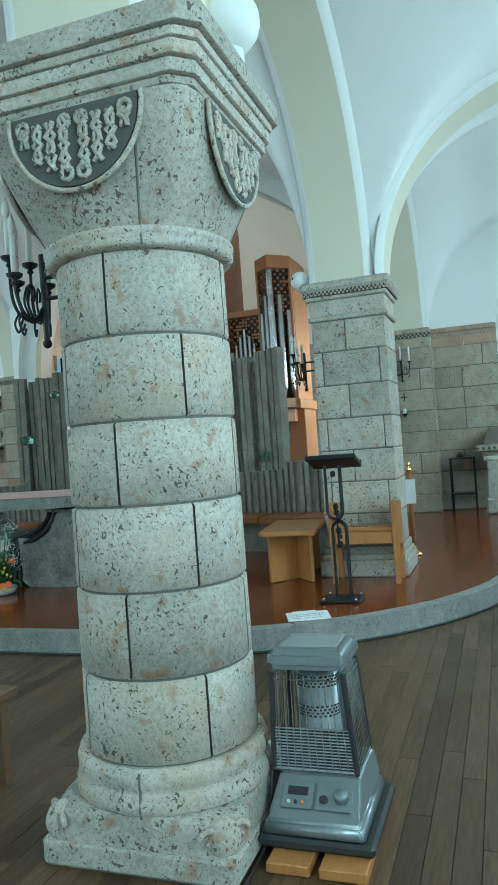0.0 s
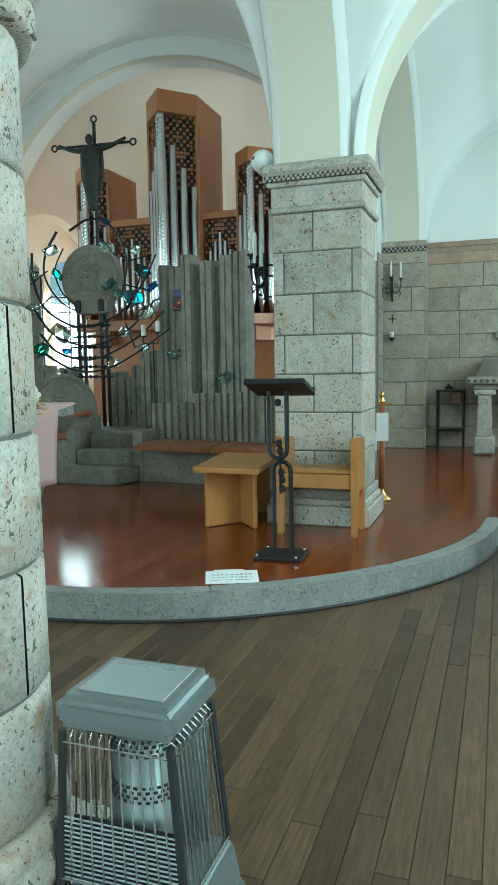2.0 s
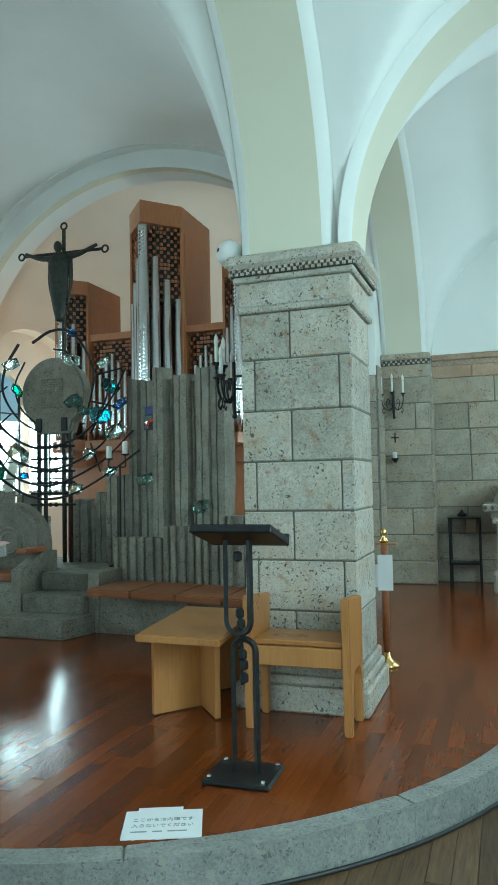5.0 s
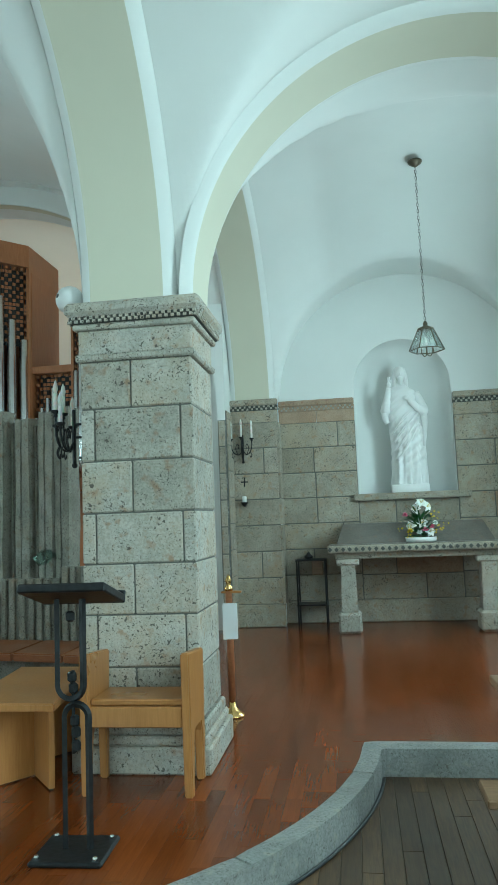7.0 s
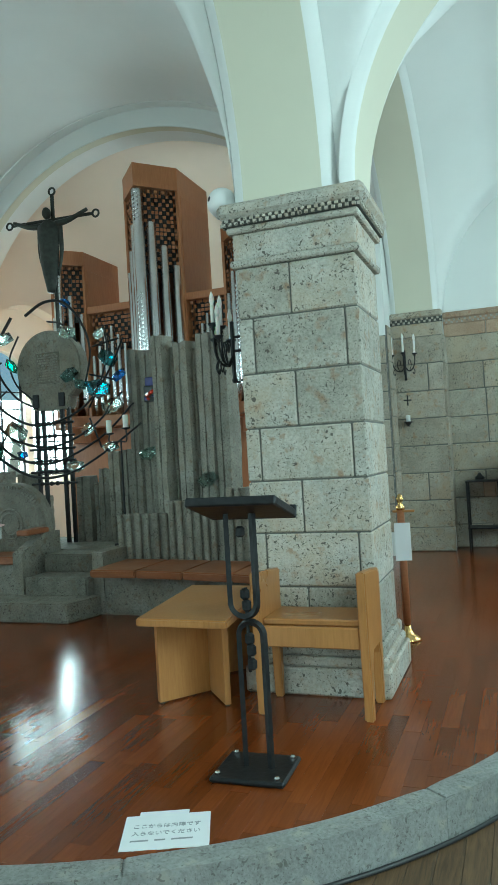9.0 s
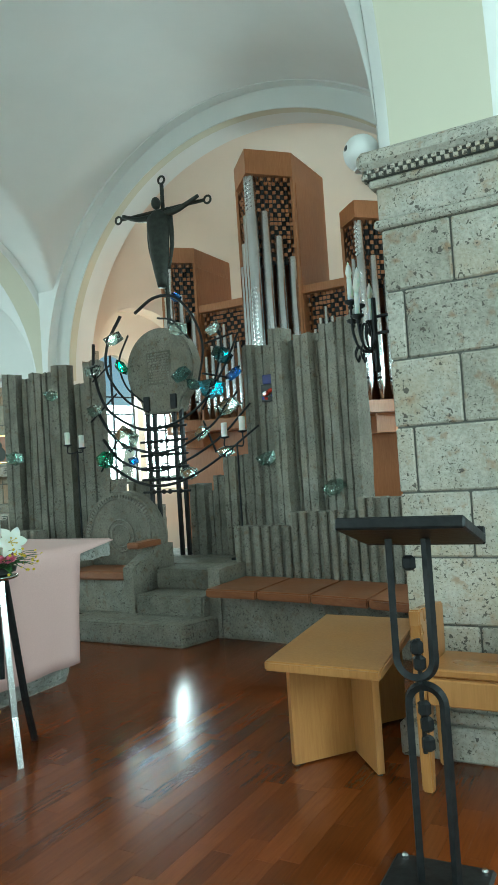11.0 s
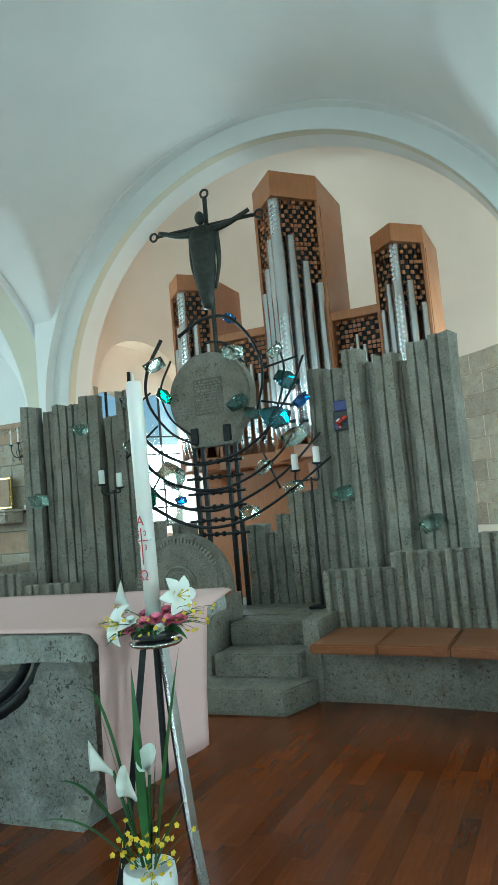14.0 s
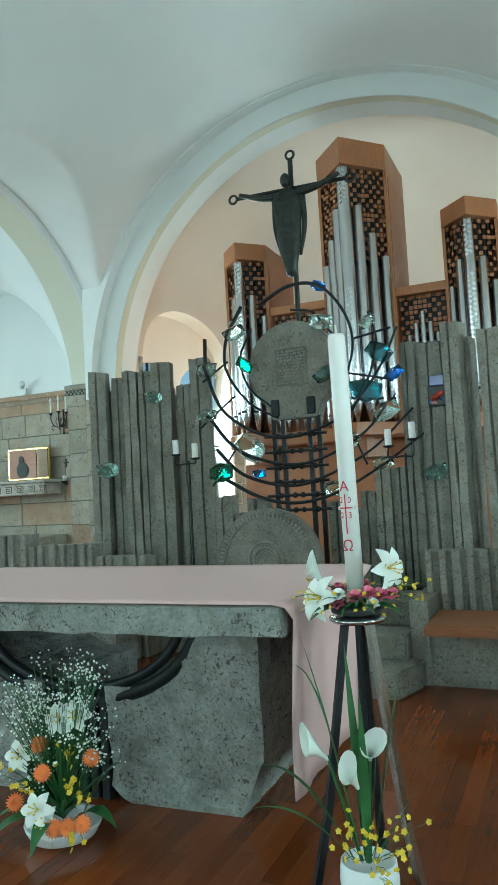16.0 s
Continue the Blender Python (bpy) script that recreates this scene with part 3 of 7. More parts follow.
def column(cx, cy):
    c = thing("column", (cx, cy, 0), "round column of porous grey stone with a carved cushion capital", "column", kind="structure")
    bm = bmesh.new()
    lathe(bm, [(0.29, 0.0), (0.292, 0.33), (0.284, 2.0), (0.284, 2.1)], 32)
    part("core", bm, MORTAR, c)
    zs = [0.335, 0.61, 0.89, 1.17, 1.447, 1.725, 2.0]
    for k, (a, b) in enumerate(zip(zs, zs[1:])):
        ra, rb = 0.306 - (a - 0.335) * 0.005, 0.306 - (b - 0.335) * 0.005
        bm = bmesh.new()
        z0, z1 = 0.004, b - a - 0.004
        e = 0.75
        rows = lathe(bm, [(ra - 0.012, z0), (ra, z0 + 0.007), (rb, z1 - 0.007), (rb - 0.012, z1)], 9, (0, 0), -45 + e, 45 - e)
        me = bpy.data.meshes.new("stone_block")
        tidy(bm).to_mesh(me)
        bm.free()
        me.materials.append(STONE)
        for p in me.polygons:
            p.use_smooth = True
        turn = (-41 if k % 2 == 0 else -87) + 45
        for q in range(4):
            piece("stone_block", me, (0, 0, a), c, turn + 90 * q)
    bm = bmesh.new()
    lathe(bm, [(0.33, 0.185), (0.346, 0.205), (0.346, 0.235), (0.333, 0.262), (0.33, 0.27), (0.338, 0.285), (0.338, 0.31), (0.33, 0.335), (0.3, 0.335)], 48)
    part("base_torus", bm, STONE, c, "", True)
    part("plinth", boxed(-0.345, 0.345, -0.345, 0.345, 0, 0.10, bevel=0.018), STONE, c)
    bm = bmesh.new()
    rows = []
    for j in range(9):
        t = j / 8
        row = []
        for i in range(56):
            a = 2 * math.pi * i / 56 + math.pi / 56
            ca, sa = math.cos(a), math.sin(a)
            q = 14 - 12 * t ** 0.7
            r = (0.340 - 0.004 * t) * (abs(ca) ** q + abs(sa) ** q) ** (-1 / q) + 0.003 * noise.noise((9 * ca, 9 * sa, 5 * t))
            row.append(bm.verts.new((r * ca, r * sa, 0.092 + 0.108 * math.sin(t * math.pi / 2))))
        rows.append(row)
    for a, b in zip(rows, rows[1:]):
        for i in range(56):
            bm.faces.new((a[i], a[(i + 1) % 56], b[(i + 1) % 56], b[i]))
    part("base_shoulder", bm, STONE, c, "", True)
    for sx in (-1, 1):
        for sy in (-1, 1):
            bm = bmesh.new()
            d = math.sqrt(0.5)
            ball(bm, (sx * 0.288, sy * 0.288, 0.135), 0.058, 14, 10, (1, 1, 1.1))
            for t in (-1, 1):
                ctr = Vector((sx * 0.315 + t * sy * 0.075 if t * sy * sx < 0 else sx * 0.315, sy * 0.315 - t * sx * 0.075 if t * sx * sy > 0 else sy * 0.315, 0.15))
                tube(bm, [ctr + Vector((sx * 0.02, sy * 0.02, 0)) + 0.03 * Vector((t * sy * d * math.cos(a), -t * sx * d * math.cos(a), math.sin(a))) * (1 - a / 9) for a in [0.5 * i for i in range(12)]], 0.011, 6)
            part("corner_leaf", bm, STONE, c, "carved leaf spur on the plinth corner", True)
    # capital: astragal, cushion that goes from round to square, abacus
    bm = bmesh.new()
    lathe(bm, [(0.30, 1.995), (0.325, 2.0), (0.335, 2.015), (0.328, 2.03), (0.338, 2.04), (0.338, 2.055), (0.31, 2.07)], 48)
    part("astragal", bm, STONE, c, "", True)
    bm = bmesh.new()
    rows, H = [], 14
    for j in range(H + 1):
        t = j / H
        z = 2.065 + 0.385 * t
        row = []
        for i in range(64):
            a = 2 * math.pi * i / 64 + math.pi / 64
            ca, sa = math.cos(a), math.sin(a)
            q = 2.2 + 10 * t ** 1.2
            sup = (abs(ca) ** q + abs(sa) ** q) ** (-1 / q)
            r = (0.318 + 0.072 * math.sin(min(1, t * 1.5) * math.pi / 2)) * (1 + (sup - 1) * min(1, t * 1.1) * 0.86)
            row.append(bm.verts.new((r * ca, r * sa, z)))
        rows.append(row)
    for a, b in zip(rows, rows[1:]):
        for i in range(64):
            bm.faces.new((a[i], a[(i + 1) % 64], b[(i + 1) % 64], b[i]))
    bm.faces.new(rows[-1])
    part("cushion", bm, STONE, c, "", True)

    for q in range(4):
        a = radians(-62 + 90 * q)
        ca, sa = math.cos(a), math.sin(a)
        line = []
        for j in range(H + 1):
            t = j / H
            e = 2.2 + 10 * t ** 1.2
            r = (0.318 + 0.072 * math.sin(min(1, t * 1.5) * math.pi / 2)) * (1 + ((abs(ca) ** e + abs(sa) ** e) ** (-1 / e) - 1) * min(1, t * 1.1) * 0.86)
            line.append((r * ca, r * sa, 2.065 + 0.385 * t))
        b = bmesh.new()
        tube(b, [(0.337 * ca, 0.337 * sa, 2.0)] + line, 0.0045, 5)
        part("joint", b, MORTAR, c)
        a = radians(-84 + 90 * q)
        b = bmesh.new()
        tube(b, [(r * math.cos(a), r * math.sin(a), z) for r, z in ((0.331, 0.33), (0.338, 0.30), (0.332, 0.268), (0.346, 0.22), (0.338, 0.19))], 0.0045, 5)
        part("joint", b, MORTAR, c)

    def cut_square(h, ch):
        return [(-h + ch, -h), (h - ch, -h), (h, -h + ch), (h, h - ch), (h - ch, h), (-h + ch, h), (-h, h - ch), (-h, -h + ch)]

    for a, b, h in ((2.435, 2.462, 0.385), (2.462, 2.505, 0.40), (2.505, 2.55, 0.415), (2.55, 2.58, 0.425), (2.58, 2.655, 0.445)):
        bm = bmesh.new()
        slab(bm, cut_square(h, 0.06), a, b)
        bmesh.ops.bevel(bm, geom=bm.edges[:], offset=0.009, segments=2, affect='EDGES', profile=0.6)
        part("abacus_moulding", tidy(bm), STONE, c)
    part("impost", boxed(-0.285, 0.285, -0.272, 0.272, 2.653, 2.735), PLASTER, c, "white plastered foot of the arches")
    # carved half-round panels with knotwork on the four faces
    rnd = random.Random(4)
    for q in range(4):
        m = pose(0, 0, 0, 0, 0, 90 * q) @ pose(0, -0.388, 2.428, 90, 0, 0)
        bm = bmesh.new()
        R = 0.225
        plate(bm, [(-R, 0), (-R, -0.02)] + arc(0, -0.02, R, 180, 360, 28) + [(R, 0)], 0.012, m @ pose(0, 0, -0.004))
        pn = part("carved_panel", tidy(bm), CARVED_DARK, c, "half-round carved panel with interlaced knotwork")
        bm = bmesh.new()
        for sx in (-1, 1):
            for k in range(4):
                x = sx * (0.035 + 0.048 * k)
                depth = math.sqrt(max(0.001, (R - 0.025) ** 2 - x * x))
                top_z, low = -0.03 - 0.004 * k, -0.02 - depth * 0.92
                n = max(3, int((top_z - low) / 0.02))
                pts = [(x + 0.016 * math.sin(i * 1.9 + k), top_z + (low - top_z) * i / n, 0.012) for i in range(n + 1)]
                tube(bm, [m @ Vector(p) for p in pts], 0.0095, 5)
                pts = [(x - 0.016 * math.sin(i * 1.9 + k), top_z + (low - top_z) * i / n, 0.010) for i in range(n + 1)]
                tube(bm, [m @ Vector(p) for p in pts], 0.0085, 5)
            for (ex, ez, er) in ((sx * 0.182, -0.04, 0.02), (sx * 0.03, -0.205, 0.02), (sx * 0.03, -0.04, 0.018)):
                tube(bm, [m @ Vector((ex + er * math.cos(a), ez + er * math.sin(a), 0.011)) for a in [i * 0.7 for i in range(10)]], 0.009, 5)
        part("knotwork", bm, STONE, pn, "", True)
        bm = bmesh.new()
        tube(bm, [m @ Vector((x, z, 0.004)) for x, z in [(-R - 0.012, 0.004)] + arc(0, -0.02, R + 0.012, 180, 360, 28) + [(R + 0.012, 0.004)]], 0.009, 6)
        part("panel_border", bm, STONE, pn, "", True)
    return c


column(0.315, 2.62)
column(NL - 0.33, 2.62)
column(0.335, -2.02)
column(NL - 0.33, -2.02)


def facing(name, x0, x1, y, z0, z1, seed, label, course=0.317, depth=0.03, red_top=False):
    """A stone-faced stretch of wall along x: blocks in courses, proud of dark joints."""
    rnd = random.Random(seed)
    w = thing(name, (0, 0, 0), label, "stone wall", kind="structure")
    part("bed", boxed(x0, x1, y - depth + 0.008, y - 0.002, z0, z1), MORTAR, w)
    n = max(1, round((z1 - z0) / course))
    h = (z1 - z0) / n
    for j in range(n):
        x = x0
        first = True
        while x < x1 - 0.02:
            ln = rnd.uniform(0.28, 0.5) if (first and j % 2) else rnd.choice((0.42, 0.62, 0.8, 1.0)) * rnd.uniform(0.92, 1.08)
            first = False
            if x1 - x - ln < 0.16:
                ln = x1 - x
            bm = bmesh.new()
            box(bm, -ln / 2 + 0.006, ln / 2 - 0.006, -depth, -0.004, -h / 2 + 0.006, h / 2 - 0.006, 0.006)
            ob = part("stone_block", bm, RED_STONE if rnd.random() < 0.11 else STONE_WALL, w)
            ob.location = (x + ln / 2, y + rnd.uniform(-0.003, 0.002), z0 + h * (j + 0.5))
            x += ln
    return w


def cornice(x0, x1, y, z, mat):
    """Band of stone under a moulding with a chequer row."""
    c = thing("trim_cornice", (0, 0, 0), "reddish stone cornice with a small chequer band", "trim", kind="structure")
    n = max(1, round((x1 - x0) / 0.5))
    for i in range(n):
        a, b = x0 + (x1 - x0) * i / n, x0 + (x1 - x0) * (i + 1) / n
        bm = bmesh.new()
        box(bm, a - (a + b) / 2 + 0.003, b - (a + b) / 2 - 0.003, -0.035, -0.002, -0.075, 0.075, 0.005)
        ob = part("stone_block", bm, mat, c)
        ob.location = ((a + b) / 2, y, z + 0.075)
    part("moulding", boxed(x0, x1, y - 0.07, y - 0.002, z + 0.215, z + 0.29, bevel=0.014), mat, c)
    part("chequer_ground", boxed(x0, x1, y - 0.04, y - 0.002, z + 0.152, z + 0.213), CARVED_DARK if mat is STONE_WALL else RED_STONE, c)
    bm = bmesh.new()
    k = int((x1 - x0) / 0.03)
    for i in range(k):
        for r in range(2):
            if (i + r) % 2:
                a = x0 + (x1 - x0) * i / k
                box(bm, a, a + 0.024, y - 0.055, y - 0.038, z + 0.157 + 0.028 * r, z + 0.18 + 0.028 * r)
    tagged(part("chequer", bm, STONE, c), kind="stuff")


NLX, NRX = NX - NRAD, NX + NRAD
facing("wall_stone_chapel", 0.56, NLX - 0.01, YE, 0.42, 2.66, 11, "chapel wall of porous grey and reddish stone blocks")
facing("wall_stone_chapel", NRX + 0.01, WR, YE, 0.42, 2.66, 12, "chapel wall of porous grey and reddish stone blocks")
facing("wall_stone_chapel", NLX - 0.01, NRX + 0.01, YE, 0.42, 1.635, 13, "chapel wall of porous grey and reddish stone blocks")
facing("wall_stone_pilaster", NR, 0.56, YP, 0.42, 2.66, 14, "pilaster facing of porous grey stone blocks")
facing("wall_stone_pilaster", AL - 0.01, NL, YP, 0.42, 2.66, 15, "pilaster facing of porous grey stone blocks")
facing("wall_stone_left_chapel", WL, AL - 0.01, YE, 0.42, 2.66, 16, "far chapel wall of porous stone blocks")
cornice(0.56, NLX - 0.01, YE, 2.66, RED_STONE)
cornice(NRX + 0.01, WR, YE, 2.66, STONE_WALL)
# stone returns of the choir wall beside the pilasters
for xs, sgn in ((NR, 1), (NL, -1)):
    back = part("wall_return", boxed(min(xs, xs + sgn * 0.012), max(xs, xs + sgn * 0.012), YC + 0.002, YP - 0.035, 0, 2.78), MORTAR)
    tagged(back, "return of the choir wall faced with porous grey stone blocks", "wall", kind="structure")
    z = PODIUM
    while z < 2.7:
        h = min(0.317, 2.78 - z)
        part("stone_block", boxed(min(xs + sgn * 0.010, xs + sgn * 0.026), max(xs + sgn * 0.010, xs + sgn * 0.026), YC + 0.004, YP - 0.036, z + 0.004, z + h - 0.004, bevel=0.006), STONE_WALL, back)
        z += h
cornice(NR, 0.58, YP, 2.66, STONE_WALL)
cornice(AL - 0.03, NL, YP, 2.66, STONE_WALL)
cornice(WL, AL - 0.01, YE, 2.66, RED_STONE)
for x0, x1, y in ((0.56, WR, YE), (NR, 0.58, YP), (AL - 0.03, NL, YP), (WL, AL - 0.01, YE)):
    tagged(part("baseboard_stone", boxed(x0, x1, y - 0.06, y - 0.001, PODIUM, 0.42, bevel=0.012), STONE_WALL), "moulded stone plinth course along the wall", "plinth", kind="structure")
part_sill = tagged(part("trim_niche_sill", boxed(1.47, 2.89, YE - 0.12, YE + 0.02, 1.635, 1.72, bevel=0.012), STONE_WALL), "projecting stone sill under the statue niche", "sill", kind="structure")

facing("wall_stone_choir", AX + CR1 + 0.01, NR, YC, 0.42, 2.66, 17, "stone facing beside the choir arch")
facing("wall_stone_choir", NL, AX - CR1 - 0.01, YC, 0.42, 2.66, 18, "stone facing beside the choir arch")
side = thing("wall_stone_return", (0, 0, 0), "stone return of the pilaster towards the chapel", "stone wall", kind="structure")
for j in range(7):
    bm = bmesh.new()
    box(bm, 0.553, 0.585, YP - 0.03, YE - 0.032, -0.157, 0.157, 0.005)
    part("stone_block", bm, STONE_WALL, side).location = (0, 0, 0.58 + 0.32 * j)

# stone courses of the apse, between the windows
w = thing("wall_stone_apse", (0, 0, 0), "lower apse wall of warm beige stone blocks", "stone wall", kind="structure")
rnd = random.Random(7)
for j in range(8):
    z = 0.9 + 0.3 * j
    d = 0.0 if j % 2 else -5.0
    while d < 180:
        ln = rnd.uniform(9, 15)
        a, b = max(0.5, d), min(179.5, d + ln)
        d += ln
        clear = [(a, b)]
        for wa, wb in ((TWIN[0] - TWIN[1], TWIN[0] + TWIN[1]), (SINGLE[0] - SINGLE[1], SINGLE[0] + SINGLE[1])):
            if z + 0.3 > WSILL - 0.15:
                clear = [s for (p, q) in clear for s in ((p, min(q, wa - 0.3)), (max(p, wb + 0.3), q)) if s[1] - s[0] > 1.0]
        for p, q in clear:
            bm = bmesh.new()
            lathe(bm, [(APR - 0.006, 0.003), (APR - 0.022, 0.008), (APR - 0.022, 0.292), (APR - 0.006, 0.297)], 4, (0, 0), p + 0.08, q - 0.08)
            ob = part("stone_block", tidy(bm), STONE_WALL, w)
            ob.location = (APC[0], APC[1], z)

# ---------------------------------------------------------------- floorboards, parquet, kerb
def front_edge(x):
    """Where the parquet begins at x."""
    if x <= KC[0]:
        return KY
    if x >= KC[0] + KIN:
        return 7.06
    return min(7.06, KC[1] - math.sqrt(max(0, KIN ** 2 - (x - KC[0]) ** 2)))


def boards(owner, mat, x0, x1, y0, y1, wide, lengths, top, near, seed, clip=None, name="floorboard", joint=0.0011):
    """Boards along y. Those inside the near stretch are parts; the rest is joined."""
    rnd = random.Random(seed)
    cache, vs, fs = {}, [], []
    h, g, bv = 0.012, joint, joint * 1.3
    n = int((x1 - x0) / wide)
    made = 0
    for i in range(n):
        xc = x0 + wide * (i + 0.5)
        y = y0 - rnd.uniform(0, lengths[-1])
        while y < y1:
            ln = rnd.choice(lengths)
            a, b = max(y, y0), min(y + ln, y1)
            y += ln
            if clip:
                a = max(a, clip(xc + wide / 2), clip(xc - wide / 2))
            if b - a < 0.05:
                continue
            L = b - a - 0.002
            w = wide / 2 - g
            pts = [(-w, -L / 2, -h), (w, -L / 2, -h), (w, L / 2, -h), (-w, L / 2, -h),
                   (-w, -L / 2, -bv), (w, -L / 2, -bv), (w, L / 2, -bv), (-w, L / 2, -bv),
                   (-w + bv, -L / 2 + bv, 0), (w - bv, -L / 2 + bv, 0), (w - bv, L / 2 - bv, 0), (-w + bv, L / 2 - bv, 0)]
            faces = [(0, 1, 5, 4), (1, 2, 6, 5), (2, 3, 7, 6), (3, 0, 4, 7), (4, 5, 9, 8), (5, 6, 10, 9), (6, 7, 11, 10), (7, 4, 8, 11), (8, 9, 10, 11)]
            yc = (a + b) / 2
            if made < 300 and near[0] < xc < near[1] and near[2] < yc < near[3]:
                key = round(L, 3)
                if key not in cache:
                    me = bpy.data.meshes.new(name)
                    me.from_pydata(pts, [], faces)
                    me.materials.append(mat)
                    cache[key] = me
                piece(name, cache[key], (xc, yc, top), owner)
                made += 1
            else:
                k = len(vs)
                vs += [(px + xc, py + yc, pz + top) for px, py, pz in pts]
                fs += [tuple(k + v for v in f) for f in faces]
    me = bpy.data.meshes.new(name + "s_beyond")
    me.from_pydata(vs, [], fs)
    me.materials.append(mat)
    ob = new(name + "s_beyond", me)
    ob.parent = owner
    tagged(ob, kind="stuff")


nave_floor = bpy.data.objects["floor"]
boards(nave_floor, FLOOR_WOOD, WL, WR, YB, 7.3, 0.088, (1.1, 1.5, 1.9, 2.4), 0.0, (-0.6, 3.0, 1.7, 6.6), 21)
podium = bpy.data.objects["floor_podium"]
boards(podium, PARQUET, WL + 0.05, WR - 0.02, KY, YE, 0.076, (0.4, 0.55, 0.7, 0.9), PODIUM, (0.1, 1.75, 5.0, 8.6), 22, front_edge, "parquet_strip", 0.0004)


def kerb():
    k = thing("kerb", (0, 0, 0), "curved grey stone step edge round the altar platform", "kerb", kind="structure")

    def stone(outline_in, outline_out):
        b = bmesh.new()
        slab(b, outline_out + outline_in[::-1], 0.0, PODIUM + 0.003)
        bmesh.ops.bevel(b, geom=[e for e in b.edges if abs(e.verts[0].co.z - e.verts[1].co.z) < 1e-6 and e.verts[0].co.z > 0.1], offset=0.007, segments=2, affect='EDGES')
        part("kerb_stone", tidy(b), KERB_STONE, k)

    xs = [WL + 0.02, -8.9, -7.7, -6.5, -5.4, -4.2, -3.1, -2.0, KC[0]]
    for a, b in zip(xs, xs[1:]):
        stone([(a + 0.001, KC[1] - KIN), (b - 0.001, KC[1] - KIN)], [(a + 0.001, KC[1] - KOUT), (b - 0.001, KC[1] - KOUT)])
    angs = [-90, -64, -38, -12]
    for a, b in zip(angs, angs[1:]):
        stone(arc(*KC, KIN, a + 0.02, b - 0.02, 14), arc(*KC, KOUT, a + 0.02, b - 0.02, 14))
    end = arc(*KC, KIN, -11.9, -1, 7)
    out = arc(*KC, KOUT, -11.9, -3.5, 6)
    b = bmesh.new()
    slab(b, out + [(KC[0] + KOUT + 0.02, 6.92), (2.3, 6.92), (2.3, 7.05), (KC[0] + KIN + 0.07, 7.055), (KC[0] + KIN + 0.01, 7.04)] + end[-2::-1], 0.0, PODIUM + 0.003)
    part("kerb_stone", tidy(b), KERB_STONE, k)
    stone([(2.303, 7.05), (WR - 0.01, 7.05)], [(2.303, 6.92), (WR - 0.01, 6.92)])
    b = bmesh.new()
    tube(b, [(x, y, 0.008) for x, y in [(WL + 0.05, KC[1] - KOUT - 0.012), (KC[0], KC[1] - KOUT - 0.012)] + arc(*KC, KOUT + 0.012, -88, -4, 30)], 0.009, 6)
    tagged(part("floor_cable", b, DARK_PLASTIC, None, "", True), "black cable lying along the foot of the stone step", "cable")


kerb()


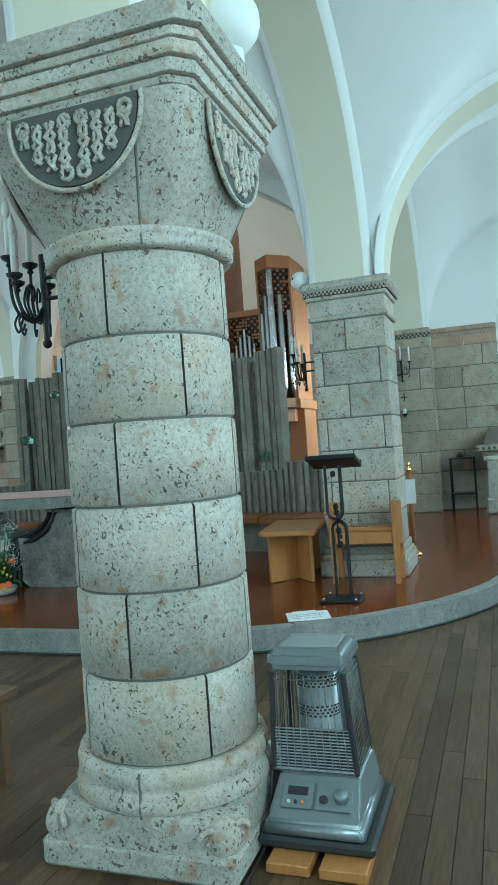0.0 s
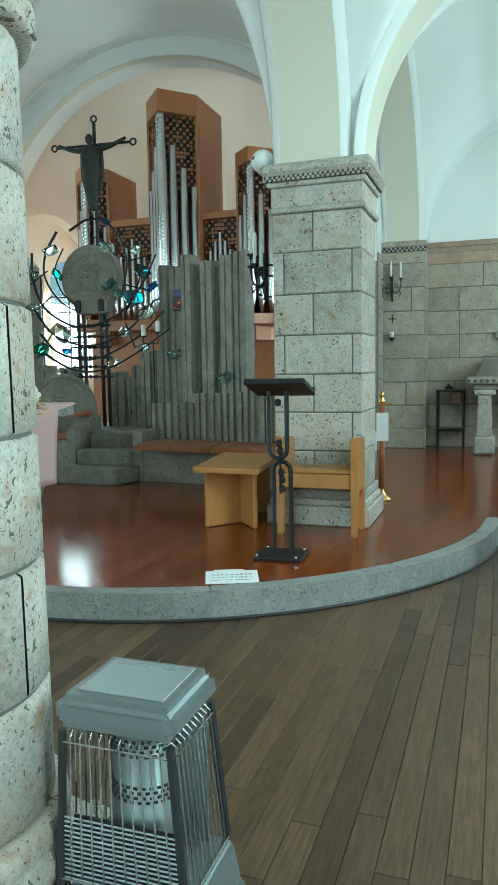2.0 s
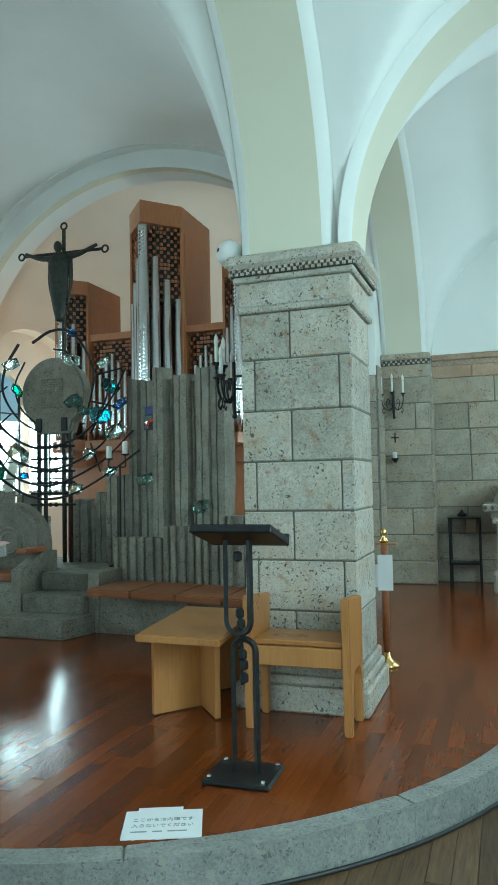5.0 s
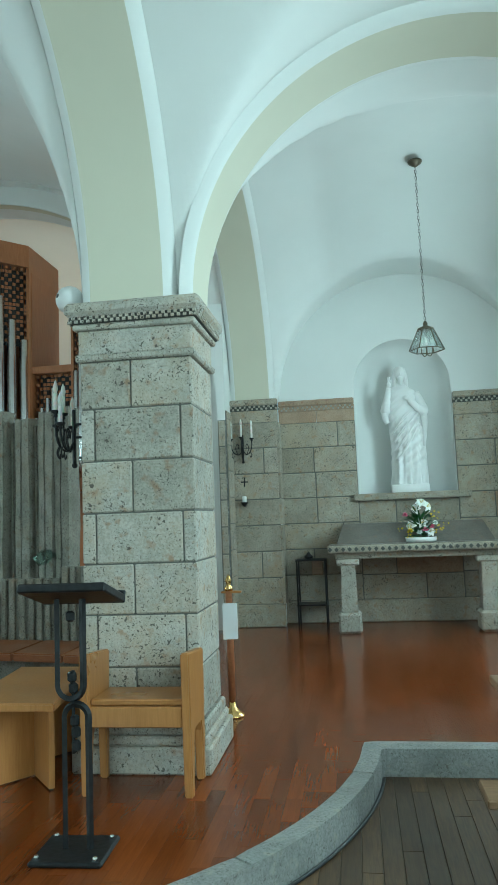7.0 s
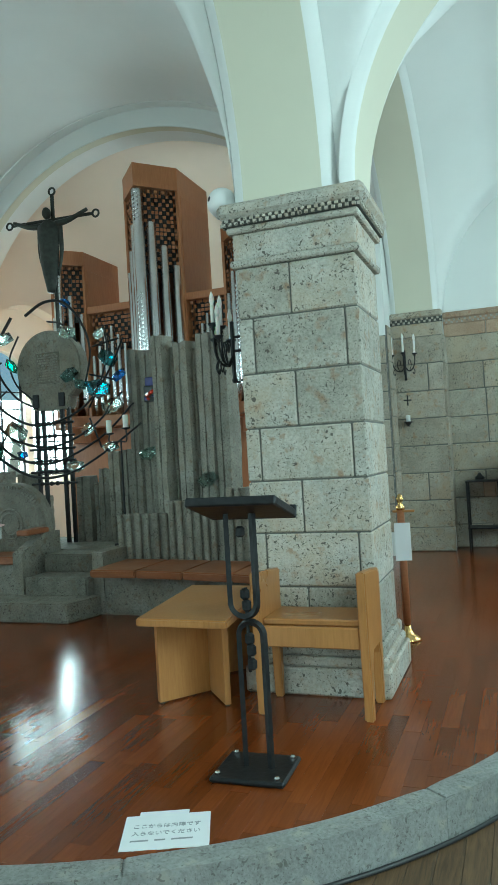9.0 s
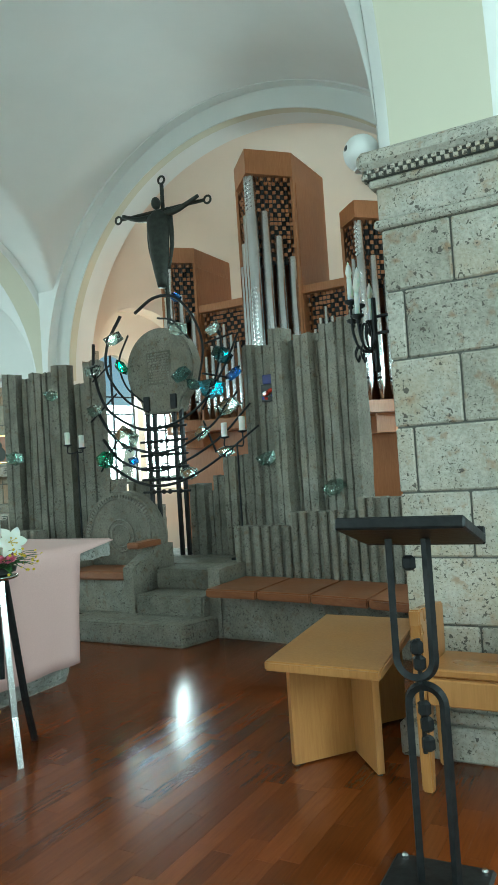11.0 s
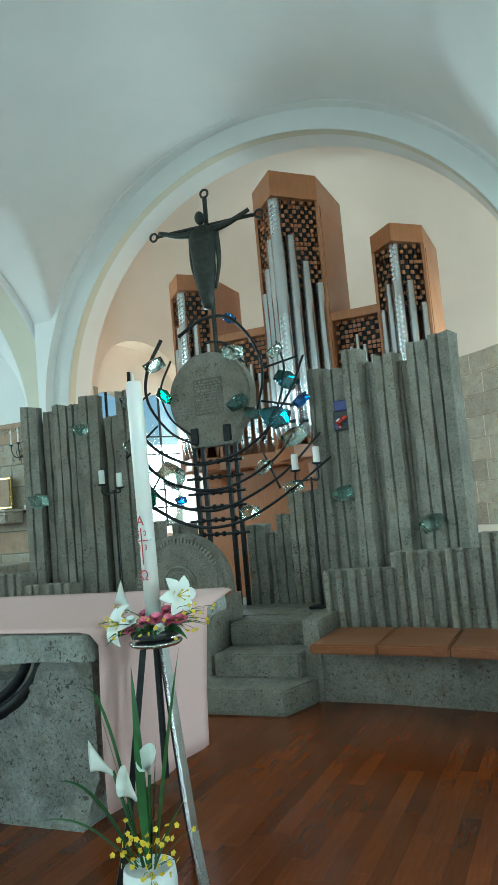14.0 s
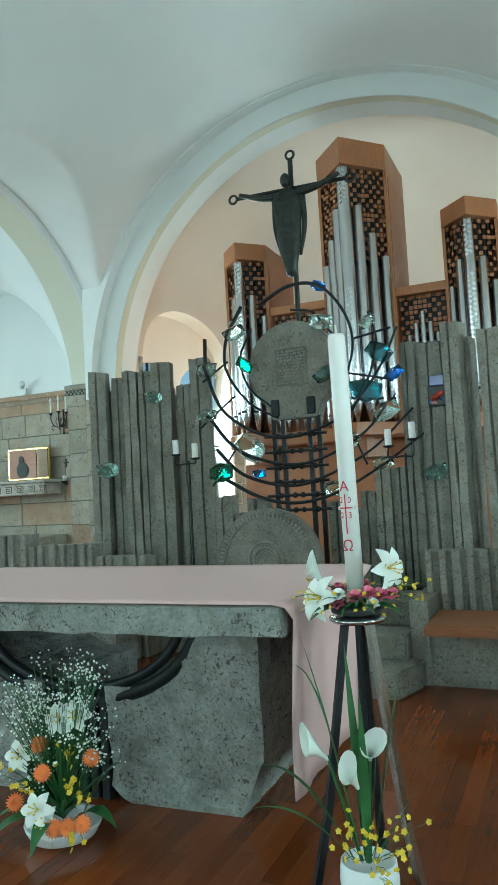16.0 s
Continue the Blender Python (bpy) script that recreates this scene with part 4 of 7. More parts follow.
# ---------------------------------------------------------------- organ in the choir
def organ():
    o = thing("pipe_organ", (0, 0, 0), "reddish cherry wood pipe organ with pointed towers and bright tin pipes", "organ")
    part("lower_case", boxed(-4.82, -1.55, 11.95, 12.7, PODIUM, 1.9, bevel=0.01), ORGAN_WOOD, o)
    part("case_rail", boxed(-4.85, -1.52, 11.62, 12.72, 1.9, 2.06, bevel=0.012), ORGAN_WOOD, o)

    def pipe(x, y, r, z0, z1):
        b = bmesh.new()
        lathe(b, [(0.012, z0), (r, z0 + min(0.22, (z1 - z0) * 0.14)), (r, z1 - 0.004), (r * 0.9, z1), (r * 0.86, z1 - 0.05)], 16, (x, y))
        p = part("pipe", b, TIN, o, "", True)
        zm = z0 + min(0.22, (z1 - z0) * 0.14)
        b = bmesh.new()
        box(b, x - r * 0.55, x + r * 0.55, y - r - 0.004, y - r * 0.5, zm + 0.02, zm + 0.02 + r * 0.5, 0.003)
        part("pipe_mouth", b, IRON, p)
        return p

    def lattice(p0, p1, z0, z1, seed):
        """Open screen of small wooden chips on dark rods."""
        rnd = random.Random(seed)
        b, rods = bmesh.new(), bmesh.new()
        d = Vector((p1[0] - p0[0], p1[1] - p0[1], 0))
        n, k = max(3, int(d.length / 0.05)), int((z1 - z0) / 0.055)
        ang = math.atan2(d.y, d.x)
        for i in range(n):
            c = Vector((*p0, 0)) + d * ((i + 0.5) / n)
            tube(rods, [(c.x, c.y + 0.012, z0), (c.x, c.y + 0.012, z1)], 0.006, 5)
            for j in range(k):
                if (i + j) % 2 == 0 or rnd.random() < 0.18:
                    box(b, -0.02, 0.02, -0.008, 0.008, -0.019, 0.019, 0, Matrix.Translation((c.x, c.y, z0 + (j + 0.5) * (z1 - z0) / k)) @ Matrix.Rotation(ang, 4, 'Z') @ Matrix.Rotation(rnd.uniform(-0.5, 0.5), 4, 'Z'))
        tagged(part("lattice", b, ORGAN_WOOD, o), kind="stuff")
        tagged(part("rod_screen", rods, DARK_PLASTIC, o), kind="stuff")
        # added dark sheet; its colour gives the shade seen through the screen
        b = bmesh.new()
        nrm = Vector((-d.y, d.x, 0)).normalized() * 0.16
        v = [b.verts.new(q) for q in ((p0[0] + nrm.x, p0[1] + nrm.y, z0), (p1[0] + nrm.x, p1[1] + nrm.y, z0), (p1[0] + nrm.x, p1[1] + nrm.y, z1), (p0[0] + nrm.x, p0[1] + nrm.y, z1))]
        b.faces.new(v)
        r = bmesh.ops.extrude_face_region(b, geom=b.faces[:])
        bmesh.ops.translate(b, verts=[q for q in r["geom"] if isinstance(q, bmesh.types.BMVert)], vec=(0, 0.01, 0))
        part("shadow_board", tidy(b), DARK_PLASTIC, o, "dark sheet standing for the shade behind the pipes")

    def tower(xl, xr, tip, side, back, z1, cap, tops, r0):
        xm = (xl + xr) / 2
        b = bmesh.new()
        slab(b, [(xl, side), (xm, tip), (xr, side), (xr, back), (xl, back)], z1 - cap, z1)
        part("tower_cap", tidy(b), ORGAN_WOOD, o)
        b = bmesh.new()
        slab(b, [(xl, side), (xm, tip), (xr, side), (xr, back), (xl, back)], 1.93, 2.07)
        part("tower_foot", tidy(b), ORGAN_WOOD, o)
        b = bmesh.new()
        slab(b, [(xm - 0.18, side + 0.1), (xm, side - 0.05), (xm + 0.18, side + 0.1), (xm + 0.18, back), (xm - 0.18, back)], 1.7, 1.93)
        part("corbel", tidy(b), ORGAN_WOOD, o)
        for a, bb in ((xl, xl + 0.035), (xr - 0.035, xr)):
            part("side_panel", boxed(a, bb, side, back, 2.07, z1 - cap), ORGAN_WOOD, o)
        part("side_frame", boxed(xr, xr + 0.008, side + 0.06, back - 0.06, 2.2, z1 - cap - 0.05, bevel=0.003), ORGAN_WOOD, o)
        part("back_panel", boxed(xl + 0.036, xr - 0.036, back - 0.03, back, 2.07, z1 - cap), ORGAN_WOOD, o)
        n = len(tops)
        lz = z1 - cap - (z1 - 2.07) * 0.33
        lattice((xl + 0.04, side + 0.03), (xm, tip + 0.14), lz, z1 - cap, 3)
        lattice((xm, tip + 0.14), (xr - 0.04, side + 0.03), lz, z1 - cap, 4)
        front = pipe(xm, tip + 0.085, r0, 2.075, tops[0])
        b = bmesh.new()
        for lo, hi in ((2.62, 3.55), (tops[0] - 0.42, tops[0] - 0.05)):
            k = int((hi - lo) / 0.052)
            for q in range(k):
                z = lo + (hi - lo) * (q + 0.5) / k
                for u in (-0.35, 0.35):
                    box(b, -0.019, 0.019, -0.004, 0.004, -0.019, 0.019, 0.003, Matrix.Translation((xm, tip + 0.085, z + 0.026 * (u > 0))) @ Matrix.Rotation(u, 4, 'Z') @ Matrix.Translation((0, -r0, 0)) @ Matrix.Rotation(radians(45), 4, 'Y') @ Matrix.Rotation(0.1, 4, 'X'))
        tagged(part("embossing", b, TIN, front, "embossed diamond pattern"), kind="stuff")
        for s in (-1, 1):
            for i in range(1, n):
                t = i / (n - 0.35)
                ex = (xl if s < 0 else xr)
                pipe(xm + (ex - xm) * t, tip + 0.085 + (side - tip - 0.02) * t, r0 * (0.92 - 0.05 * i), 2.075, tops[i])

    tower(-3.53, -2.71, 11.15, 11.61, 12.6, 5.25, 0.30, (4.92, 4.5, 4.2, 3.95), 0.074)
    tower(-2.15, -1.555, 11.36, 11.66, 12.6, 4.38, 0.2, (4.15, 3.75, 3.5), 0.058)
    tower(-4.82, -4.25, 11.36, 11.66, 12.6, 4.38, 0.2, (4.15, 3.75, 3.5), 0.058)
    for xl, xr in ((-4.25, -3.53), (-2.71, -2.15)):
        part("flat_cap", boxed(xl + 0.002, xr - 0.002, 11.68, 11.8, 3.5, 3.6, bevel=0.006), ORGAN_WOOD, o)
        part("flat_back", boxed(xl + 0.002, xr - 0.002, 12.0, 12.03, 2.07, 3.6), ORGAN_WOOD, o)
        lattice((xl + 0.02, 11.76), (xr - 0.02, 11.76), 3.0, 3.5, 8)
        for i in range(7):
            x = xl + (xr - xl) * (i + 0.5) / 7
            pipe(x, 11.72, 0.03, 2.07, 3.3 - abs(i - 3) * 0.13)
    return o


organ()


# ---------------------------------------------------------------- screen of rough planks, podium, throne, bench
def rough_plank(w, d, z0, z1, rnd, split=0.0):
    """One board-marked upright with wavering arrises and a worn top."""
    b = bmesh.new()
    n, rows = 9, []
    for j in range(n + 1):
        z = z0 + (z1 - z0) * j / n
        row = []
        for x, y in ((-w / 2, -d / 2), (-w * 0.12, -d / 2), (-w * 0.06, -d / 2 + 0.035), (0, -d / 2), (w / 2, -d / 2), (w / 2, d / 2), (-w / 2, d / 2)):
            zz = z + (rnd.uniform(-0.012, 0.012) if j == n else 0)
            row.append(b.verts.new((x + rnd.uniform(-0.006, 0.006), y + rnd.uniform(-0.006, 0.006), zz)))
        rows.append(row)
    for a, c in zip(rows, rows[1:]):
        for k in range(7):
            b.faces.new((a[k], a[(k + 1) % 7], c[(k + 1) % 7], c[k]))
    b.faces.new(rows[0][::-1])
    b.faces.new(rows[-1])
    bmesh.ops.bevel(b, geom=[e for e in b.edges if len(e.link_faces) == 2 and e.calc_face_angle(0) > 0.9], offset=0.006, segments=1, affect='EDGES')
    return tidy(b)


def screen_y(x):
    return 9.2 - 0.29 * max(0.0, abs(x + 3.08) - 0.9)


POD = 0.62
rnd = random.Random(31)
screen = thing("plank_screen", (0, 0, 0), "tall screen of rough grey board-marked concrete uprights", "screen")
for x0, x1, top, off in ((-2.19, -2.07, 2.48, 0.0), (-2.06, -1.87, 2.46, 0.05), (-1.85, -1.72, 2.56, -0.03), (-1.71, -1.665, 2.45, 0.09), (-1.59, -1.43, 2.47, -0.01),
                         (-1.42, -1.33, 2.40, 0.07), (-1.32, -1.17, 2.50, -0.02), (-1.16, -1.0, 2.53, 0.0),
                         (-4.95, -4.80, 2.52, 0.0), (-4.79, -4.66, 2.47, 0.07), (-4.65, -4.53, 2.51, 0.0), (-4.52, -4.40, 2.50, 0.01), (-4.39, -4.22, 2.56, -0.03),
                         (-4.21, -4.08, 2.36, 0.06), (-4.07, -3.90, 2.58, 0.0),
                         # added backing uprights that stop window light showing through the gaps
                         (-4.90, -4.62, 2.36, 0.17), (-4.58, -4.30, 2.38, 0.17), (-4.28, -4.03, 2.28, 0.17),
                         (-3.88, -3.72, 1.36, 0.02), (-3.71, -3.58, 1.2, 0.06), (-3.57, -3.40, 1.33, 0.0), (-3.39, -3.3, 1.1, 0.08),
                         (-2.86, -2.70, 1.27, 0.0), (-2.69, -2.60, 1.2, 0.07), (-2.59, -2.47, 1.34, 0.0), (-2.46, -2.34, 1.5, -0.02), (-2.33, -2.2, 1.52, 0.02)):
    xm = (x0 + x1) / 2
    p = part("upright", rough_plank(x1 - x0, 0.15, POD - 0.02 if x1 < -1.95 else PODIUM, top, rnd), CONCRETE, screen)
    p.matrix_world = pose(xm, screen_y(xm) + off, 0, 0, 0, (17 if xm < -3.9 else -17 if xm > -2.2 else 0))

pod = thing("concrete_podium", (0, 0, 0), "rough concrete podium with three steps up to the seat", "steps")
b = bmesh.new()
slab(b, [(-5.0, 8.6), (-4.2, 8.62), (-1.94, 8.62), (-1.94, 9.6), (-5.0, 9.6)], PODIUM, POD)
part("landing", tidy(b), CONCRETE, pod)
for z0, z1, y0, y1, xl, xr in ((PODIUM, 0.305, 7.72, 8.62, -3.2, -2.04), (0.305, 0.46, 8.02, 8.62, -2.68, -2.06), (0.46, POD - 0.004, 8.30, 8.62, -2.68, -2.06)):
    b = bmesh.new()
    c = 0.1 if z0 == PODIUM else 0.015
    slab(b, [(xl, y0), (xr - c * 0.2, y0), (xr + c * 0.7, y0 + c * 3), (xr + c * 0.7, y1), (xl, y1)], z0, z1)
    bmesh.ops.bevel(b, geom=b.edges[:], offset=0.012, segments=2, affect='EDGES')
    part("step", tidy(b), CONCRETE, pod)
b = bmesh.new()
slab(b, [(-2.05, 8.1), (-1.93, 8.07), (-1.93, 8.66), (-2.05, 8.66)], PODIUM, 0.66)
part("cheek_wall", tidy(b), CONCRETE, pod)

seat = thing("stone_throne", (-0.055, 0, 0), "grey stone priest's seat with a round carved back", "throne")
b = bmesh.new()
out = [(-0.40, -0.5), (0.40, -0.5)] + arc(0, 0, 0.40, 0, 180, 32)
plate(b, out, 0.12, pose(-3.08, 8.56, 0.86, 90, 0, 0))
part("back", tidy(b), CONCRETE, seat, "half-round back slab with ring carving")
b = bmesh.new()
for i in range(36):
    a = radians(4 + 172 * i / 35)
    box(b, 0.335, 0.375, -0.012, 0.006, -0.008, 0.008, 0, Matrix.Translation((-3.08, 8.438, 0.86)) @ Matrix.Rotation(-a, 4, 'Y'))
tagged(part("carved_border", b, CONCRETE, seat), kind="stuff")
for r in (0.14, 0.1, 0.325):
    b = bmesh.new()
    tube(b, [(-3.08 + r * math.cos(a), 8.437, 0.88 + r * math.sin(a)) for a in [i * 2 * math.pi / 40 for i in range(41)]], 0.008, 6)
    part("carved_ring", b, CONCRETE, seat, "", True)
for x0, x1 in ((-2.76, -2.66), (-3.50, -3.40)):
    b = bmesh.new()
    plate(b, [(0, 0.305), (0.56, 0.305), (0.56, 0.80), (0.36, 0.81), (0.0, 0.66)], x1 - x0, pose(x0, 8.05, 0, 90, 0, 90))
    part("side_slab", tidy(b), CONCRETE, seat)
    part("armrest", boxed(x0 - 0.01, x1 + 0.01, 8.12, 8.44, 0.80, 0.85, bevel=0.01), BENCH_WOOD, seat, "red brown wooden armrest")
part("seat_block", boxed(-3.40, -2.76, 8.1, 8.44, 0.305, 0.56), CONCRETE, seat)
part("seat_board", boxed(-3.395, -2.765, 8.06, 8.42, 0.56, 0.63, bevel=0.012), BENCH_WOOD, seat, "red brown wooden seat board")

# curved bench in front of the ribbed wall
def bench_line(x):
    """Front of the seat at x."""
    t = (x + 1.85) / 1.5
    return 7.86 - 0.06 * t - 0.19 * t * t


for mirror in (0, 1):
    def mx(x):
        return x if not mirror else -6.16 - x
    bench = thing("curved_bench", (0, 0, 0), "curved bench with red brown seat boards on a concrete base", "bench")
    xs = [-1.93 + 0.43 * i for i in range(5)]
    for a, c in zip(xs, xs[1:]):
        b = bmesh.new()
        out = [(mx(a + 0.003), bench_line(a)), (mx(c - 0.003), bench_line(c)), (mx(c - 0.003), bench_line(c) + 0.58), (mx(a + 0.003), bench_line(a) + 0.58)]
        slab(b, out, 0.49, 0.55)
        bmesh.ops.bevel(b, geom=b.edges[:], offset=0.01, segments=2, affect='EDGES')
        part("seat_board", tidy(b), BENCH_WOOD, bench)
        b = bmesh.new()
        out = [(mx(a), bench_line(a) + 0.22), (mx(c), bench_line(c) + 0.22), (mx(c), bench_line(c) + 0.575), (mx(a), bench_line(a) + 0.575)]
        slab(b, out, PODIUM, 0.488)
        part("base_block", tidy(b), CONCRETE, bench)
    ribs = thing("ribbed_wall", (0, 0, 0), "low wall of vertical concrete ribs behind the bench", "low wall")
    i = 0
    x = -1.97
    while x < -0.1:
        top = 0.94 if x < -1.51 else 1.045 if x < -0.92 else 1.14
        y = bench_line(x) + 0.60
        b = bmesh.new()
        w = rnd.uniform(0.040, 0.06)
        box(b, -w / 2, w / 2, -0.035, 0.03, PODIUM, top + rnd.uniform(-0.006, 0.006), 0.008)
        p = part("rib", b, CONCRETE, ribs)
        p.location = (mx(x), y, 0)
        x += rnd.choice((0.075, 0.09, 0.11))
    for x0, x1, top in ((-1.99, -1.51, 0.93), (-1.51, -0.92, 1.035), (-0.92, -0.08, 1.13)):
        b = bmesh.new()
        k = 6
        pts = [x0 + (x1 - x0) * q / k for q in range(k + 1)]
        slab(b, [(mx(q), bench_line(q) + 0.60) for q in pts] + [(mx(q), bench_line(q) + 0.74) for q in pts[::-1]], PODIUM, top)
        part("wall_body", tidy(b), CONCRETE, ribs)


# ---------------------------------------------------------------- iron tree with glass, crucifix
def chunk(at, r, seed, flat=0.6):
    """A hewn lump of glass."""
    rn = random.Random(seed)
    b = bmesh.new()
    bmesh.ops.create_icosphere(b, subdivisions=1, radius=r)
    turn = Matrix.Rotation(rn.uniform(-0.7, 0.7), 3, 'Y')
    for v in b.verts:
        v.co *= rn.uniform(0.7, 1.15)
        v.co = turn @ Vector((max(-1.0 * r, min(1.05 * r, v.co.x * 1.35)), v.co.y * flat, max(-0.72 * r, min(0.72 * r, v.co.z))))
        v.co += Vector(at)
    return tidy(b)


GLASS = {"clear": glass_material("clear_hewn_glass", (0.70, 0.90, 0.84)), "teal": glass_material("teal_hewn_glass", (0.06, 0.32, 0.42)),
         "blue": glass_material("blue_hewn_glass", (0.03, 0.16, 0.60)), "green": glass_material("green_hewn_glass", (0.05, 0.42, 0.22)),
         "dark": glass_material("dark_green_glass", (0.12, 0.28, 0.25)), "nugget": glass_material("pale_green_hewn_glass", (0.45, 0.70, 0.62))}


def smooth_line(pts, n=8):
    """A flowing line through the points."""
    P = [Vector(p) for p in pts]
    P = [2 * P[0] - P[1]] + P + [2 * P[-1] - P[-2]]
    out = []
    for i in range(1, len(P) - 2):
        for k in range(n):
            t = k / n
            out.append(0.5 * (2 * P[i] + (P[i + 1] - P[i - 1]) * t + (2 * P[i - 1] - 5 * P[i] + 4 * P[i + 1] - P[i + 2]) * t * t + (3 * P[i] - P[i - 1] - 3 * P[i + 1] + P[i + 2]) * t ** 3))
    return out + [P[-2]]


tree = thing("iron_tree_sculpture", (0, 0, 0), "black iron tree sculpture hung with coloured hewn glass", "sculpture")
TY = 9.12
for x in (-3.28, -3.20, -2.97, -2.89):
    b = bmesh.new()
    box(b, x - 0.018, x + 0.018, TY - 0.018, TY + 0.018, POD, 2.02, 0.004)
    part("post", b, IRON, tree)
for z in (1.22, 1.34, 1.45, 1.57, 1.70, 1.83):
    b = bmesh.new()
    tube(b, [(-3.36, TY - 0.03, z), (-2.82, TY - 0.03, z)], 0.012, 6)
    for x in (-3.24, -3.12, -3.05, -2.93):
        ball(b, (x, TY - 0.03, z), 0.024, 8, 6)
    part("rung", b, IRON, tree)
BRANCHES = [[(-3.32, 2.95), (-3.05, 3.04), (-2.79, 3.0), (-2.6, 2.78), (-2.54, 2.5), (-2.66, 2.15)],
            [(-3.06, 2.86), (-2.86, 2.80), (-2.72, 2.62)],
            [(-3.50, 2.95), (-3.62, 2.68), (-3.62, 2.4), (-3.44, 2.12), (-3.22, 1.98)],
            [(-3.42, 2.75), (-3.52, 2.5), (-3.45, 2.25), (-3.28, 2.08)],
            [(-3.86, 2.72), (-3.83, 2.4), (-3.66, 2.05), (-3.28, 1.83), (-2.95, 1.83), (-2.6, 1.98), (-2.34, 2.3), (-2.2, 2.6)],
            [(-3.86, 2.05), (-3.62, 1.78), (-3.28, 1.62), (-2.92, 1.60), (-2.52, 1.78), (-2.24, 2.08)],
            [(-3.80, 1.76), (-3.55, 1.54), (-3.2, 1.43), (-2.9, 1.45), (-2.45, 1.66), (-2.12, 1.96)],
            [(-3.76, 1.52), (-3.4, 1.34), (-3.08, 1.28), (-2.75, 1.34), (-2.4, 1.52), (-2.05, 1.76)],
            [(-2.62, 1.95), (-2.45, 2.2), (-2.36, 2.5), (-2.42, 2.75)],
            [(-3.9, 2.35), (-3.65, 2.5)], [(-3.95, 1.95), (-3.6, 2.2)], [(-2.55, 2.55), (-2.25, 2.6)], [(-2.5, 1.55), (-2.62, 1.85)], [(-2.35, 2.2), (-2.2, 2.3)],
            [(-3.85, 1.45), (-3.62, 1.75)], [(-2.6, 2.28), (-2.28, 2.2)]]
for k, line in enumerate(BRANCHES):
    b = bmesh.new()
    bulge = 0.10 if len(line) > 4 else 0.04
    tube(b, smooth_line([(x, TY - 0.05 - bulge * math.sin(math.pi * i / (len(line) - 1)), z) for i, (x, z) in enumerate(line)]), 0.017 if len(line) > 4 else 0.010, 7, 0.009)
    part("branch", b, IRON, tree, "", True)
for k, (c, x, z, r) in enumerate((("clear", -3.82, 2.44, 0.095), ("clear", -3.55, 2.72, 0.09), ("green", -3.47, 2.44, 0.075), ("clear", -2.79, 2.71, 0.09),
                                  ("blue", -2.79, 3.0, 0.06), ("clear", -2.41, 2.66, 0.07), ("teal", -2.34, 2.41, 0.105), ("blue", -2.23, 2.23, 0.065),
                                  ("teal", -2.46, 2.12, 0.13), ("clear", -2.31, 1.95, 0.10), ("clear", -2.36, 1.55, 0.075), ("clear", -3.84, 2.05, 0.085),
                                  ("clear", -3.46, 1.75, 0.14), ("green", -3.74, 1.56, 0.12), ("blue", -3.39, 1.53, 0.055), ("clear", -2.75, 1.38, 0.085),
                                  ("dark", -2.78, 2.29, 0.09), ("clear", -2.6, 1.74, 0.08), ("dark", -2.66, 2.18, 0.07))):
    part("glass_piece", chunk((x, TY - 0.12, z), r, 50 + k), GLASS[c], tree, c + " hewn glass")
RED_GLOSS = plain_material("red_orange_glass", (0.70, 0.06, 0.03), 0.08, 0, 0.85, 18, 0.2)
VIOLET = plain_material("violet_glass_and_haze", (0.09, 0.10, 0.30), 0.12, 0, 0.4, 12, 0.2)
jewel = thing("coloured_glass_block", (0, 0, 0), "red and blue faceted glass block on a concrete upright", "glass ornament")
part("frame", boxed(-2.0, -1.86, 9.055, 9.09, 1.955, 2.105, bevel=0.006), DARK_PLASTIC, jewel)
# thin plate whose colour stands in for the violet haze above the block
part("violet_pane", boxed(-1.985, -1.875, 9.062, 9.09, 2.108, 2.19, bevel=0.006), VIOLET, jewel, "thin plate coloured as the violet haze above the glass")
for k, (mat, x, z, r) in enumerate(((RED_GLOSS, -1.945, 2.025, 0.032), (RED_GLOSS, -1.91, 2.045, 0.026), (GLASS["clear"], -1.915, 2.005, 0.018), (VIOLET, -1.975, 1.985, 0.02), (VIOLET, -1.885, 2.0, 0.016), (RED_GLOSS, -1.95, 1.985, 0.02))):
    part("facet", chunk((x, 9.048, z), r, 90 + k, 0.5), mat, jewel)
for k, (c, x, y, z, r) in enumerate((("dark", -1.97, 9.03, 1.46, 0.085), ("dark", -4.70, 8.76, 1.64, 0.10), ("dark", -1.27, 8.82, 1.2, 0.09), ("dark", -4.28, 8.88, 2.24, 0.08))):
    g = part("glass_nugget", chunk((x, y, z), r, 80 + k, 0.75), GLASS["nugget"])
    tagged(g, "pale green hewn glass lump set on a concrete upright", "glass ornament")

roundel = thing("stone_roundel", (0, 0, 0), "rough grey stone roundel with a carved relief square", "stone carving")
b = bmesh.new()
out = [(-0.20, -0.42), (0.20, -0.42), (0.24, -0.31)] + arc(0, 0, 0.385, -50, 230, 44) + [(-0.24, -0.31)]
plate(b, out, 0.15, pose(-3.08, TY + 0.1, 2.385, 90, 0, 0))
bmesh.ops.bevel(b, geom=[e for e in b.edges if e.calc_face_angle(0) > 1.0], offset=0.012, segments=2, affect='EDGES')
part("slab", tidy(b), CONCRETE, roundel)
b = bmesh.new()
rnd = random.Random(9)
for i in range(11):
    for j in range(11):
        x, z = -3.19 + 0.022 * i, 2.26 + 0.026 * j
        ball(b, (x + rnd.uniform(-0.006, 0.006), TY - 0.052, z), rnd.uniform(0.009, 0.016), 6, 4, (1, rnd.uniform(0.5, 1.2), 1))
tagged(part("relief", b, CONCRETE, roundel), kind="stuff")
